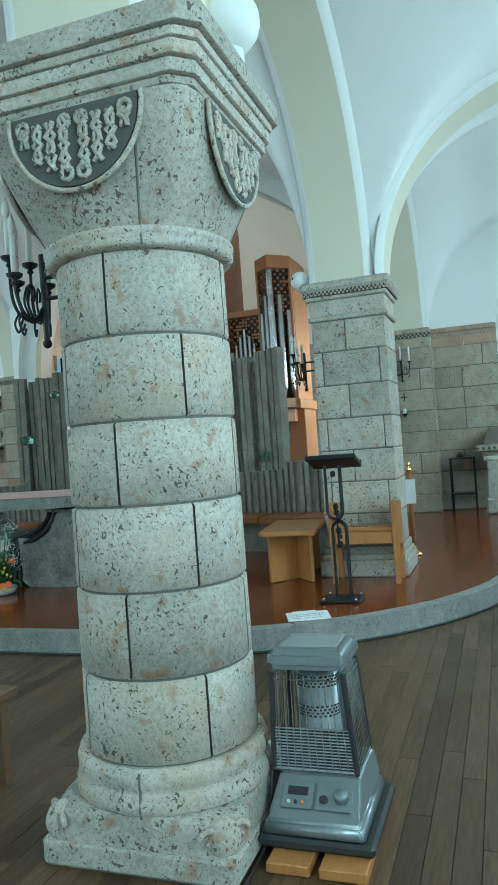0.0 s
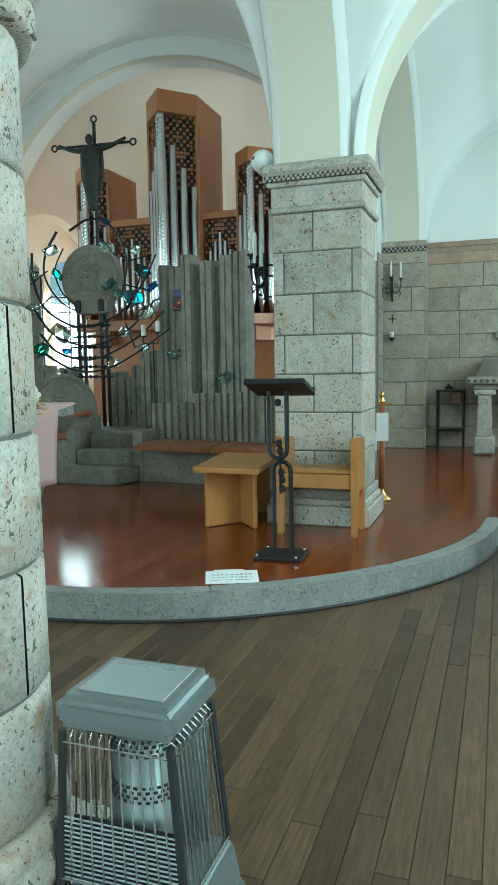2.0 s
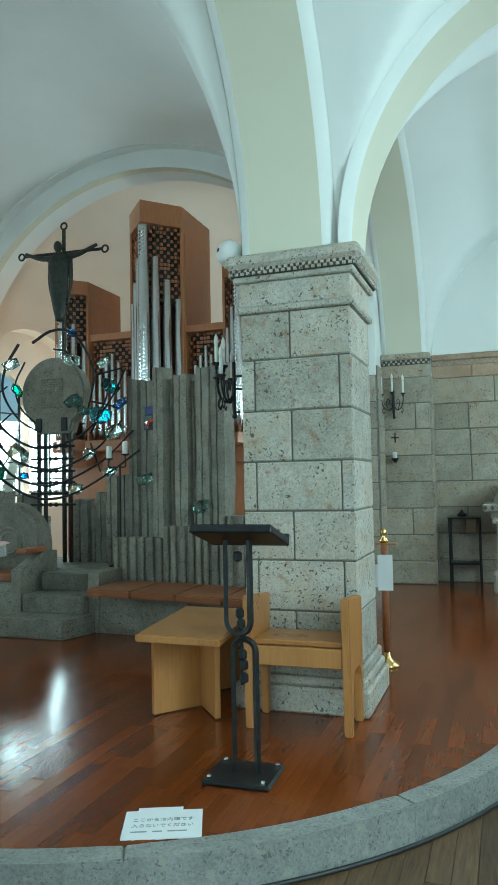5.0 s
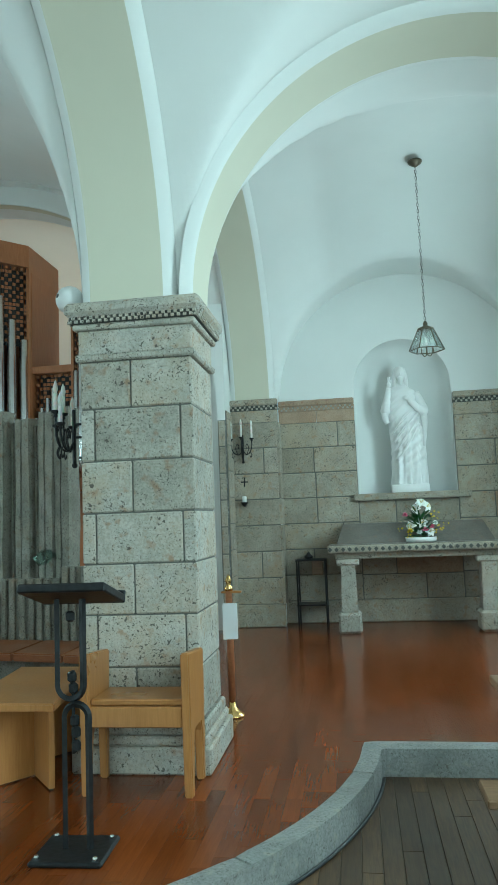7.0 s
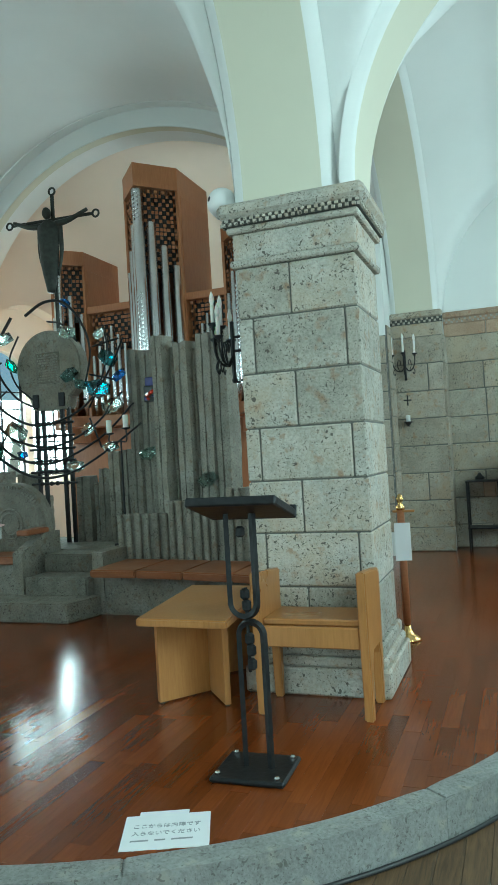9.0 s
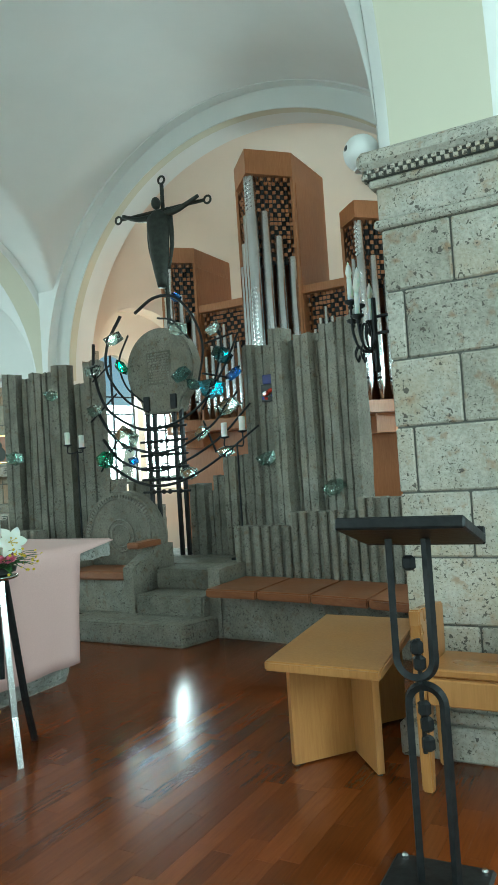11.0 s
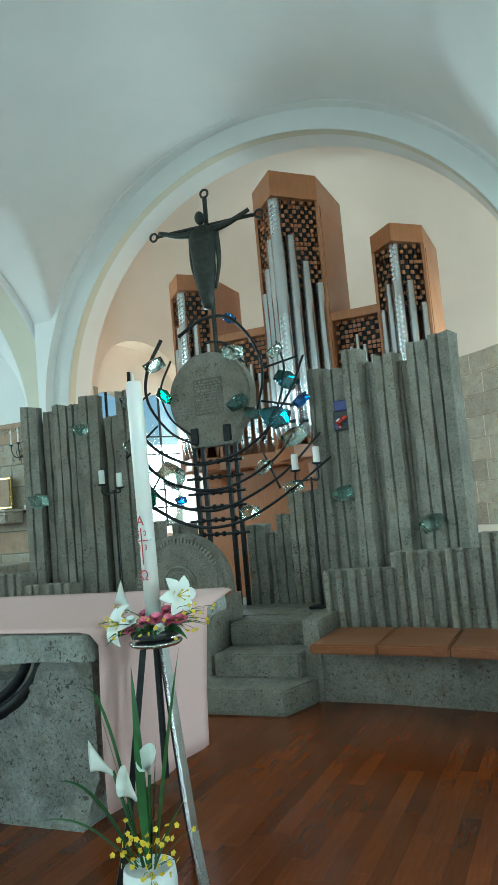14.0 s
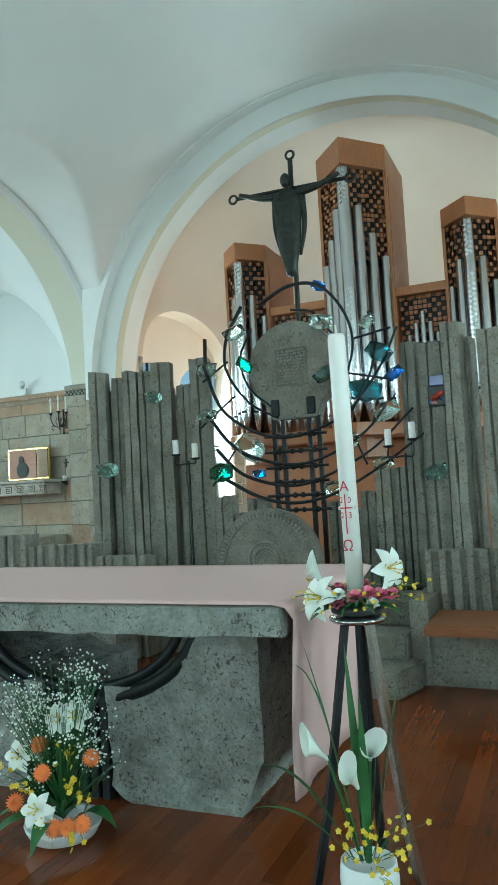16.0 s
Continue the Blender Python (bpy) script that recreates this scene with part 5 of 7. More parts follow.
part("relief_ground", boxed(-3.22, -2.94, TY - 0.056, TY - 0.045, 2.235, 2.545, bevel=0.004), CONCRETE, roundel)
for x in (-3.24, -2.93):
    part("clamp", boxed(x - 0.035, x + 0.035, TY - 0.07, TY + 0.11, 1.99, 2.13, bevel=0.006), IRON, roundel, "black iron clamp")

cross = thing("crucifix", (0, 0, 0), "dark bronze crucifix with ring ends above the iron tree", "crucifix")
CY = 9.26
b = bmesh.new()
tube(b, [(-3.06, CY, 2.74), (-3.05, CY, 4.20)], 0.022, 6)
part("upright_bar", b, BRONZE, cross)
b = bmesh.new()
tube(b, [(-3.56, CY, 3.965), (-2.58, CY, 3.935)], 0.018, 6)
part("cross_bar", b, BRONZE, cross)
for cx, cz in ((-3.05, 4.245), (-3.60, 3.967), (-2.54, 3.932)):
    b = bmesh.new()
    tube(b, [(cx + 0.036 * math.cos(a), CY, cz + 0.036 * math.sin(a)) for a in [i * 2 * math.pi / 16 for i in range(17)]], 0.011, 6)
    part("ring_end", b, BRONZE, cross, "", True)
b = bmesh.new()
ball(b, (-3.08, CY - 0.07, 4.0), 0.052, 12, 8, (0.85, 1, 1.2))
for s in (-1, 1):
    tube(b, smooth_line([(-3.07 + s * 0.08, CY - 0.05, 3.88), (-3.07 + s * 0.25, CY - 0.05, 3.90), (-3.07 + s * 0.45, CY - 0.03, 3.98)]), 0.036, 8, 0.018)
    tube(b, smooth_line([(-3.07 + s * 0.12, CY - 0.04, 3.86), (-3.07 + s * 0.13, CY - 0.04, 3.6), (-3.07 + s * 0.08, CY - 0.04, 3.35)]), 0.03, 8, 0.012)
rows = []
for z, rx, ry in ((3.92, 0.05, 0.04), (3.88, 0.12, 0.05), (3.76, 0.12, 0.07), (3.62, 0.105, 0.065), (3.5, 0.10, 0.06), (3.36, 0.075, 0.055), (3.24, 0.05, 0.045), (3.18, 0.035, 0.05)):
    rows.append([b.verts.new((-3.075 + rx * math.cos(2 * math.pi * i / 18) * (1 + 0.08 * math.cos(5 * i)), CY - 0.06 + ry * math.sin(2 * math.pi * i / 18), z)) for i in range(18)])
for a, c in zip(rows, rows[1:]):
    for i in range(18):
        b.faces.new((a[i], a[(i + 1) % 18], c[(i + 1) % 18], c[i]))
b.faces.new(rows[-1])
part("figure", tidy(b), BRONZE, cross, "plain dark bronze figure", True)


def candle_arm(x, y, z, sx):
    """Twin candle lamp on a thin iron post."""
    s = thing("twin_candle_stand", (0, 0, 0), "thin black iron stand with two short white candles", "candle stand", "candle stands beside the tree")
    xs = (x, x + sx)
    b = bmesh.new()
    tube(b, [((xs[0] + xs[1]) / 2 + 0.03, y, POD + 0.02), ((xs[0] + xs[1]) / 2 + 0.03, y, z - 0.12)], 0.009, 6)
    part("post", b, IRON, s)
    part("foot", boxed((xs[0] + xs[1]) / 2 - 0.06, (xs[0] + xs[1]) / 2 + 0.12, y - 0.07, y + 0.07, POD, POD + 0.02, bevel=0.004), IRON, s)
    for k, cx in enumerate(xs):
        zz = z + 0.04 * k * (1 if sx > 0 and x > -3 else -1)
        b = bmesh.new()
        tube(b, smooth_line([((xs[0] + xs[1]) / 2 + 0.03, y, z - 0.14), (cx, y, z - 0.14), (cx, y, zz - 0.07)], 4), 0.007, 6)
        part("arm", b, IRON, s)
        b = bmesh.new()
        lathe(b, [(0.008, zz - 0.075), (0.04, zz - 0.065), (0.042, zz - 0.055), (0.03, zz - 0.055)], 14, (cx, y))
        part("drip_pan", b, IRON, s, "", True)
        b = bmesh.new()
        lathe(b, [(0.026, zz - 0.055), (0.026, zz + 0.06), (0.022, zz + 0.066)], 14, (cx, y))
        part("candle", b, WAX, s, "white candle")


candle_arm(-4.08, 8.86, 1.79, 0.18)
candle_arm(-2.28, 8.86, 1.73, 0.18)


# ---------------------------------------------------------------- altar and what stands round it
altar = thing("altar", (0, 0, 0), "heavy altar of rough grey stone with black iron arcs", "altar")
b = bmesh.new()
slab(b, [(-4.20, 5.74), (-1.985, 5.74), (-2.02, 6.98), (-4.16, 6.98)], 0.915, 1.012)
bmesh.ops.subdivide_edges(b, edges=[e for e in b.edges if e.calc_length() > 0.5], cuts=26)
rnd = random.Random(5)
for v in b.verts:
    v.co += Vector((rnd.uniform(-0.006, 0.006), rnd.uniform(-0.013, 0.010), rnd.uniform(-0.008, 0.006) if v.co.z < 0.95 else 0))
part("altar_top", tidy(b), ALTAR_STONE, altar)
for s in (1, -1):
    b = bmesh.new()
    X = lambda d: -3.085 + s * d
    out = [(0.17, 0.20), (0.26, 0.135), (0.755, 0.135), (0.865, 0.36), (0.865, 0.86), (0.63, 0.86), (0.56, 0.74), (0.46, 0.655), (0.34, 0.61), (0.17, 0.595)]
    lo = [b.verts.new((X(d), 6.10 + rnd.uniform(-0.012, 0.012), z + 0.015)) for d, z in out]
    hi = [b.verts.new((X(d), 6.85, z + 0.015)) for d, z in out]
    b.faces.new(lo)
    b.faces.new(hi[::-1])
    for i in range(len(out)):
        j = (i + 1) % len(out)
        b.faces.new((lo[i], lo[j], hi[j], hi[i]))
    bmesh.ops.recalc_face_normals(b, faces=b.faces)
    bmesh.ops.triangulate(b, faces=b.faces[:])
    for _ in range(4):
        bmesh.ops.subdivide_edges(b, edges=[e for e in b.edges if e.calc_length() > 0.05], cuts=1, use_grid_fill=True)
        bmesh.ops.triangulate(b, faces=b.faces[:])
    b.normal_update()
    for v in b.verts:
        if v.co.z > PODIUM + 0.012:
            v.co += v.normal * (0.016 * noise.noise(v.co * 7) + 0.015 * noise.noise(v.co * 19) + 0.008 * noise.noise(v.co * 40))
    part("altar_block", b, ALTAR_STONE, altar)
    for r, w in ((0.60, 0.03), (0.52, 0.022)):
        b = bmesh.new()
        tube(b, [(X(r * math.sin(a)), 6.12, 0.97 - r * math.cos(a) * 0.62 - 0.05) for a in [i * radians(78) / 20 for i in range(1, 21)]], w, 8)
        part("iron_arc", b, IRON, altar, "black iron arc", True)
    for d in (0.03, 0.085, 0.14):
        part("iron_bar", boxed(X(d) - 0.018, X(d) + 0.018, 6.09, 6.13, PODIUM, 0.58, bevel=0.005), IRON, altar)
    part("iron_bracket", boxed(min(X(0.72), X(0.42)), max(X(0.72), X(0.42)), 6.12, 6.7, 0.876, 0.914, bevel=0.008), IRON, altar)

cloth = bmesh.new()
rows = []
prof = [(-4.22, 1.018)] + [(-4.1 + 1.98 * i / 10, 1.018) for i in range(11)] + [(-2.02, 1.019), (-1.975, 1.010), (-1.955, 0.97)] + [(-1.955 - 0.055 * math.sin(i / 9 * 1.3), 0.97 - 0.62 * i / 9) for i in range(1, 10)]
for i, (x, z) in enumerate(prof):
    row = []
    for j in range(13):
        t = j / 12
        fold = 0.012 * math.sin(t * 15) * max(0, (0.97 - z) / 0.7)
        y = 5.77 + 1.18 * t if z > 1.0 else 5.79 + 0.84 * t + 0.10 * (1 - t) * (0.97 - z)
        row.append(cloth.verts.new((x + fold, y, z)))
    rows.append(row)
for a, c in zip(rows, rows[1:]):
    for j in range(12):
        cloth.faces.new((a[j], a[j + 1], c[j + 1], c[j]))
r = bmesh.ops.extrude_face_region(cloth, geom=cloth.faces[:])
for v in [q for q in r["geom"] if isinstance(q, bmesh.types.BMVert)]:
    v.co += Vector((0.004 if v.co.z < 0.98 else 0, 0, 0.004 if v.co.z > 0.98 else 0))
ob = part("altar_cloth", tidy(cloth), PINK_CLOTH, None, "", True)
tagged(ob, "pale pink linen cloth over the altar, hanging at its end", "altar cloth")

# Easter candle on its steel stand
SX, SY = -1.75, 5.85
stand = thing("candle_stand", (0, 0, 0), "tall polished steel candle stand with splayed legs", "candle stand")
b = bmesh.new()
lathe(b, [(0.02, 0.955), (0.085, 0.958), (0.095, 0.966), (0.095, 0.974), (0.06, 0.978)], 32, (SX, SY))
part("dish", b, CHROME, stand, "", True)
for k in range(3):
    a = radians(-25 + 120 * k)
    d = Vector((math.cos(a), math.sin(a), 0))
    b = bmesh.new()
    side = Vector((-d.y, d.x, 0)) * 0.013
    top_, mid, low = Vector((SX, SY, 0.955)) + d * 0.035, Vector((SX, SY, 0.36)) + d * 0.13, Vector((SX, SY, PODIUM)) + d * 0.18
    for p, q in ((top_, mid), (mid, low)):
        vs = [b.verts.new(p + side), b.verts.new(p - side), b.verts.new(q - side), b.verts.new(q + side)]
        ws = [b.verts.new(v.co + d * 0.022) for v in vs]
        b.faces.new(vs)
        b.faces.new(ws[::-1])
        for i in range(4):
            b.faces.new((vs[i], vs[(i + 1) % 4], ws[(i + 1) % 4], ws[i]))
    part("leg", tidy(b), CHROME if k == 0 else IRON, stand)
b = bmesh.new()
lathe(b, [(0.012, 0.5), (0.012, 0.955)], 10, (SX, SY))
part("stem", b, IRON, stand)
b = bmesh.new()
lathe(b, [(0.03, 0.976), (0.085, 0.99), (0.09, 1.01), (0.05, 1.015)], 24, (SX, SY))
part("bowl", b, DARK_PLASTIC, stand, "", True)

candle = thing("easter_candle", (0, 0, 0), "tall white Easter candle with red cross, A, Omega and year", "candle")
lean = Matrix.Translation((SX, SY, 1.0)) @ Matrix.Rotation(radians(-0.8), 4, 'Y')
b = bmesh.new()
lathe(b, [(0.0285, 0.0), (0.0295, 0.90), (0.025, 0.912), (0.004, 0.91), (0.003, 0.945)], 28)
bmesh.ops.transform(b, verts=b.verts, matrix=lean)
part("wax", b, WAX, candle, "", True)


def lettering(text, size, m, mat, parent, name="lettering"):
    """Raised characters as a mesh."""
    cu = bpy.data.curves.new(name, 'FONT')
    cu.body, cu.size, cu.extrude, cu.align_x, cu.align_y = text, size, 0.0006, 'CENTER', 'CENTER'
    tmp = new(name, cu)
    me = bpy.data.meshes.new_from_object(tmp.evaluated_get(bpy.context.evaluated_depsgraph_get()))
    bpy.data.objects.remove(tmp)
    bpy.data.curves.remove(cu)
    me.materials.clear()
    me.materials.append(mat)
    ob = new(name, me)
    ob.parent = parent
    ob.matrix_world = m
    return ob


face = lean @ pose(0, 0, 0, 0, 0, -10)
for text, dx, z, size in (("A", 0, 0.40, 0.05), ("2", -0.014, 0.355, 0.028), ("0", 0.014, 0.355, 0.028), ("2", -0.014, 0.305, 0.028), ("3", 0.014, 0.305, 0.028), ("\u03a9", 0, 0.205, 0.05)):
    lettering(text, size, face @ pose(dx, -0.0296 + dx * dx * 17, z, 90, 0, 0), RED_INK, candle)
for x0, x1, z0, z1 in ((-0.002, 0.002, 0.245, 0.375), (-0.021, 0.021, 0.328, 0.332)):
    b = boxed(x0, x1, -0.0303, -0.019, z0, z1)
    bmesh.ops.transform(b, verts=b.verts, matrix=face)
    part("cross_mark", b, RED_INK, candle)
for dx in (-0.028, 0.028):
    b = bmesh.new()
    ball(b, face @ Vector((dx, -0.012, 0.33)), 0.007, 8, 6)
    part("wax_nail", b, WAX, candle)


# ---------------------------------------------------------------- flowers
LEAF = plain_material("green_leaf", (0.05, 0.15, 0.04), 0.45, 0, 0.4, 12, 0.15)
PETAL_WHITE = plain_material("white_petal", (0.82, 0.84, 0.78), 0.5, 0, 0.06, 30, 0.1, Subsurface_Weight=0.1)
PETAL_PINK = plain_material("pink_petal", (0.80, 0.19, 0.33), 0.5, 0, 0.3, 30, 0.1)
PETAL_YELLOW = plain_material("yellow_petal", (0.75, 0.55, 0.02), 0.5, 0, 0.25, 30, 0.1)
PETAL_ORANGE = plain_material("orange_petal", (0.85, 0.20, 0.02), 0.5, 0, 0.25, 30, 0.1)


def blade(b, p0, p1, bend, w, n=9):
    """A long narrow leaf from p0 that arches over to p1."""
    p0, p1 = Vector(p0), Vector(p1)
    side = (p1 - p0).cross(Vector((0, 0, 1)))
    side = (side if side.length > 1e-4 else Vector((1, 0, 0))).normalized()
    prev = None
    for i in range(n + 1):
        t = i / n
        c = p0.lerp(p1, t) + Vector((0, 0, bend * 4 * t * (1 - t)))
        q = w * math.sin(math.pi * min(1, 0.18 + 0.82 * t)) + 0.0005
        row = [b.verts.new(c - side * q), b.verts.new(c + Vector((0, 0, -q * 0.35))), b.verts.new(c + side * q)]
        if prev:
            b.faces.new((prev[0], prev[1], row[1], row[0]))
            b.faces.new((prev[1], prev[2], row[2], row[1]))
        prev = row


def petals(b, at, facing, n, length, width, cup, curl, seed=0):
    """A whorl of petals round the way it faces."""
    f = Vector(facing).normalized()
    u = f.orthogonal().normalized()
    w = f.cross(u)
    at = Vector(at)
    for k in range(n):
        a = 2 * math.pi * k / n + seed
        d = math.cos(a) * u + math.sin(a) * w
        s = f.cross(d)
        prev = None
        for i in range(6):
            t = i / 5
            c = at + d * length * t * (1 - 0.15 * curl * t) + f * (length * (cup * t - curl * t * t))
            q = width * math.sin(math.pi * (0.12 + 0.86 * t)) + 0.0004
            row = [b.verts.new(c - s * q + f * q * 0.25), b.verts.new(c), b.verts.new(c + s * q + f * q * 0.25)]
            if prev:
                b.faces.new((prev[0], prev[1], row[1], row[0]))
                b.faces.new((prev[1], prev[2], row[2], row[1]))
            prev = row


def lily(owner, at, facing, size=0.1):
    b = bmesh.new()
    petals(b, at, facing, 6, size, size * 0.27, 0.75, 0.75, 0.3)
    part("lily", b, PETAL_WHITE, owner, "white lily blossom", True)
    b = bmesh.new()
    f = Vector(facing).normalized()
    for k in range(5):
        o = f.orthogonal().normalized() * 0.012
        o.rotate(Matrix.Rotation(k * 1.257, 3, f))
        tube(b, [Vector(at), Vector(at) + f * size * 0.6 + o * 1.5], 0.0015, 4)
        ball(b, Vector(at) + f * size * 0.6 + o * 1.5, 0.004, 6, 4)
    part("stamens", b, PETAL_YELLOW, owner)


def rose(owner, at, r, mat, name="rose", label=""):
    b = bmesh.new()
    for k in range(3):
        petals(b, Vector(at) + Vector((0, 0, r * 0.15 * k)), (0.1 * k, -0.5, 1), 6 + 2 * k, r * (1.15 - 0.28 * k), r * 0.42, 0.5 + 0.5 * k, 0.2, k * 0.5)
    part(name, b, mat, owner, label, True)


def gerbera(owner, at, facing, r):
    b = bmesh.new()
    petals(b, at, facing, 18, r, r * 0.13, 0.12, 0.2)
    petals(b, Vector(at) + Vector(facing).normalized() * 0.004, facing, 16, r * 0.7, r * 0.12, 0.25, 0.2, 0.15)
    part("gerbera", b, PETAL_ORANGE, owner, "orange gerbera", True)


def calla(owner, at, facing, size):
    b = bmesh.new()
    f = Vector(facing).normalized()
    u = f.orthogonal().normalized()
    w = f.cross(u)
    rows = []
    for i in range(7):
        t = i / 6
        rr = size * (0.06 + 0.30 * t ** 1.6)
        rows.append([b.verts.new(Vector(at) + f * size * (t + (0.35 * t * t * math.cos(a))) + rr * (math.cos(a) * u + math.sin(a) * w)) for a in [k * 2 * math.pi / 14 for k in range(14)]])
    for a, c in zip(rows, rows[1:]):
        for k in range(14):
            b.faces.new((a[k], a[(k + 1) % 14], c[(k + 1) % 14], c[k]))
    part("calla", b, PETAL_WHITE, owner, "white calla blossom", True)


def sprays(owner, centres, n, spread, r, mat, name, rn, stems_from=None):
    """Many small blossoms: too many to count."""
    b, st = bmesh.new(), bmesh.new()
    for c in centres:
        for _ in range(n):
            p = Vector(c) + Vector((rn.gauss(0, spread), rn.gauss(0, spread), rn.gauss(0, spread)))
            if r > 0.006:
                petals(b, p, (rn.uniform(-1, 1), rn.uniform(-1, 0), rn.uniform(0, 1)), 5, r, r * 0.4, 0.3, 0.2, rn.random())
            else:
                bmesh.ops.create_icosphere(b, subdivisions=1, radius=r * rn.uniform(0.7, 1.3), matrix=Matrix.Translation(p))
            if stems_from is not None and rn.random() < 0.4:
                tube(st, [Vector(stems_from).lerp(p, 0.4), Vector(stems_from).lerp(p, 0.75) + Vector((0, 0, 0.01)), p], 0.0012, 3)
    tagged(part(name, b, mat, owner), kind="stuff")
    if stems_from is not None:
        tagged(part("stalk_tangle", st, LEAF, owner), kind="stuff")


rn = random.Random(77)
ring = thing("candle_flowers", (0, 0, 0), "white lilies and pink roses in a ring round the candle", "flowers")
C = Vector((SX, SY, 1.04))
lily(ring, C + Vector((-0.10, -0.07, 0.0)), (-0.5, -0.8, 0.35), 0.095)
lily(ring, C + Vector((0.11, -0.01, 0.09)), (0.7, -0.4, 0.1), 0.085)
calla(ring, C + Vector((-0.12, 0.03, 0.03)), (-0.5, -0.1, 0.9), 0.09)
for dx, dy, dz in ((0.02, -0.09, 0.0), (0.06, -0.08, 0.01), (-0.04, -0.09, -0.02), (0.09, -0.05, 0.0), (0.0, 0.09, 0.01), (-0.08, 0.07, 0.0), (0.12, -0.02, 0.0)):
    rose(ring, C + Vector((dx, dy, dz)), 0.028, PETAL_PINK, "pink_rose")
for dx, dy, dz in ((-0.03, -0.10, 0.01), (0.075, -0.09, -0.02)):
    rose(ring, C + Vector((dx, dy, dz)), 0.024, PETAL_WHITE, "white_rose")
sprays(ring, [C + Vector((0.17 * math.cos(a), 0.12 * math.sin(a), rn.uniform(-0.03, 0.04))) for a in [i * 0.52 for i in range(12)]], 7, 0.028, 0.008, PETAL_YELLOW, "yellow_blossoms", rn, C)
b = bmesh.new()
for k in range(46):
    a = rn.uniform(0, 6.28)
    q = C + Vector((0.05 * math.cos(a), 0.05 * math.sin(a), -0.03))
    L = rn.uniform(0.07, 0.15)
    blade(b, q, q + Vector((L * math.cos(a), L * math.sin(a), rn.uniform(-0.03, 0.05))), 0.02, rn.uniform(0.008, 0.018), 5)
tagged(part("foliage", b, LEAF, ring), kind="stuff")

VX, VY = -1.705, 5.64
vase = thing("calla_vase", (0, 0, 0), "round white pot with calla lilies, yellow orchids and long leaves", "flower pot")
b = bmesh.new()
lathe(b, [(0.05, PODIUM), (0.072, PODIUM + 0.012), (0.085, 0.21), (0.087, 0.26), (0.082, 0.305), (0.076, 0.307), (0.072, 0.28)], 32, (VX, VY))
part("pot", b, WHITE_PAINT, vase, "glazed white pot", True)
for dx, dy, z, f in ((-0.10, -0.02, 0.60, (-0.6, -0.5, 0.75)), (-0.01, -0.03, 0.53, (-0.1, -0.6, 0.8)), (0.02, 0.01, 0.60, (0.3, -0.6, 0.7))):
    b = bmesh.new()
    tube(b, smooth_line([(VX + dx * 0.2, VY, 0.3), (VX + dx * 0.6, VY + dy * 0.5, 0.45), (VX + dx, VY + dy, z)], 5), 0.006, 6)
    part("stalk", b, LEAF, vase, "", True)
    calla(vase, (VX + dx, VY + dy, z - 0.01), f, 0.10)
for p1, bend, w in (((-0.14, -0.10, 0.98), 0.05, 0.013), ((-0.05, 0.05, 0.92), 0.03, 0.014), ((0.16, 0.02, 0.99), 0.03, 0.016), ((0.12, 0.05, 0.85), 0.03, 0.012), ((-0.34, -0.05, 0.55), 0.10, 0.010),
                    ((-0.30, -0.16, 0.48), 0.06, 0.010), ((0.02, -0.06, 0.80), 0.0, 0.014), ((0.05, 0.02, 0.72), 0.0, 0.013), ((-0.20, -0.02, 0.86), 0.16, 0.009), ((0.18, -0.03, 0.55), 0.02, 0.01)):
    b = bmesh.new()
    blade(b, (VX + p1[0] * 0.12, VY + p1[1] * 0.12, 0.3), (VX + p1[0], VY + p1[1], p1[2]), bend, w, 12)
    part("long_leaf", b, LEAF, vase, "", True)
sprays(vase, [(VX + dx, VY - 0.06 + dy, z) for dx, dy, z in ((0.02, 0, 0.42), (0.07, 0.0, 0.40), (0.11, -0.01, 0.37), (-0.02, -0.02, 0.36), (0.13, 0, 0.45), (0.06, -0.03, 0.33), (0.10, -0.04, 0.29), (-0.05, 0, 0.40))], 7, 0.022, 0.010, PETAL_YELLOW, "yellow_blossoms", rn, (VX, VY, 0.3))

BX, BY = -2.91, 5.77
bowl = thing("altar_bouquet", (0, 0, 0), "low white bowl with orange gerberas, white lilies and baby's breath", "flowers")
b = bmesh.new()
lathe(b, [(0.07, PODIUM), (0.12, PODIUM + 0.015), (0.14, PODIUM + 0.05), (0.145, PODIUM + 0.065), (0.13, PODIUM + 0.06)], 32, (BX, BY))
part("bowl", b, WHITE_PAINT, bowl, "shallow white bowl", True)
for dx, dy, z in ((-0.01, -0.10, 0.42), (0.06, -0.13, 0.245), (0.16, -0.10, 0.26), (0.11, -0.12, 0.25), (-0.06, -0.05, 0.50), (0.15, -0.02, 0.46), (-0.14, -0.1, 0.30)):
    gerbera(bowl, (BX + dx, BY + dy, z), (0.6, -0.75, 0.35), 0.036)
for dx, dy, z in ((0.0, 0.0, 0.58), (0.08, 0.0, 0.60), (-0.01, -0.13, 0.30), (0.01, -0.12, 0.25), (-0.15, -0.05, 0.45)):
    lily(bowl, (BX + dx, BY + dy, z), (0.2, -0.8, 0.4), 0.075)
sprays(bowl, [(BX + rn.uniform(-0.2, 0.2), BY + rn.uniform(-0.1, 0.12), rn.uniform(0.38, 0.78)) for _ in range(52)], 18, 0.03, 0.0042, PETAL_WHITE, "babys_breath", rn, (BX, BY, 0.25))
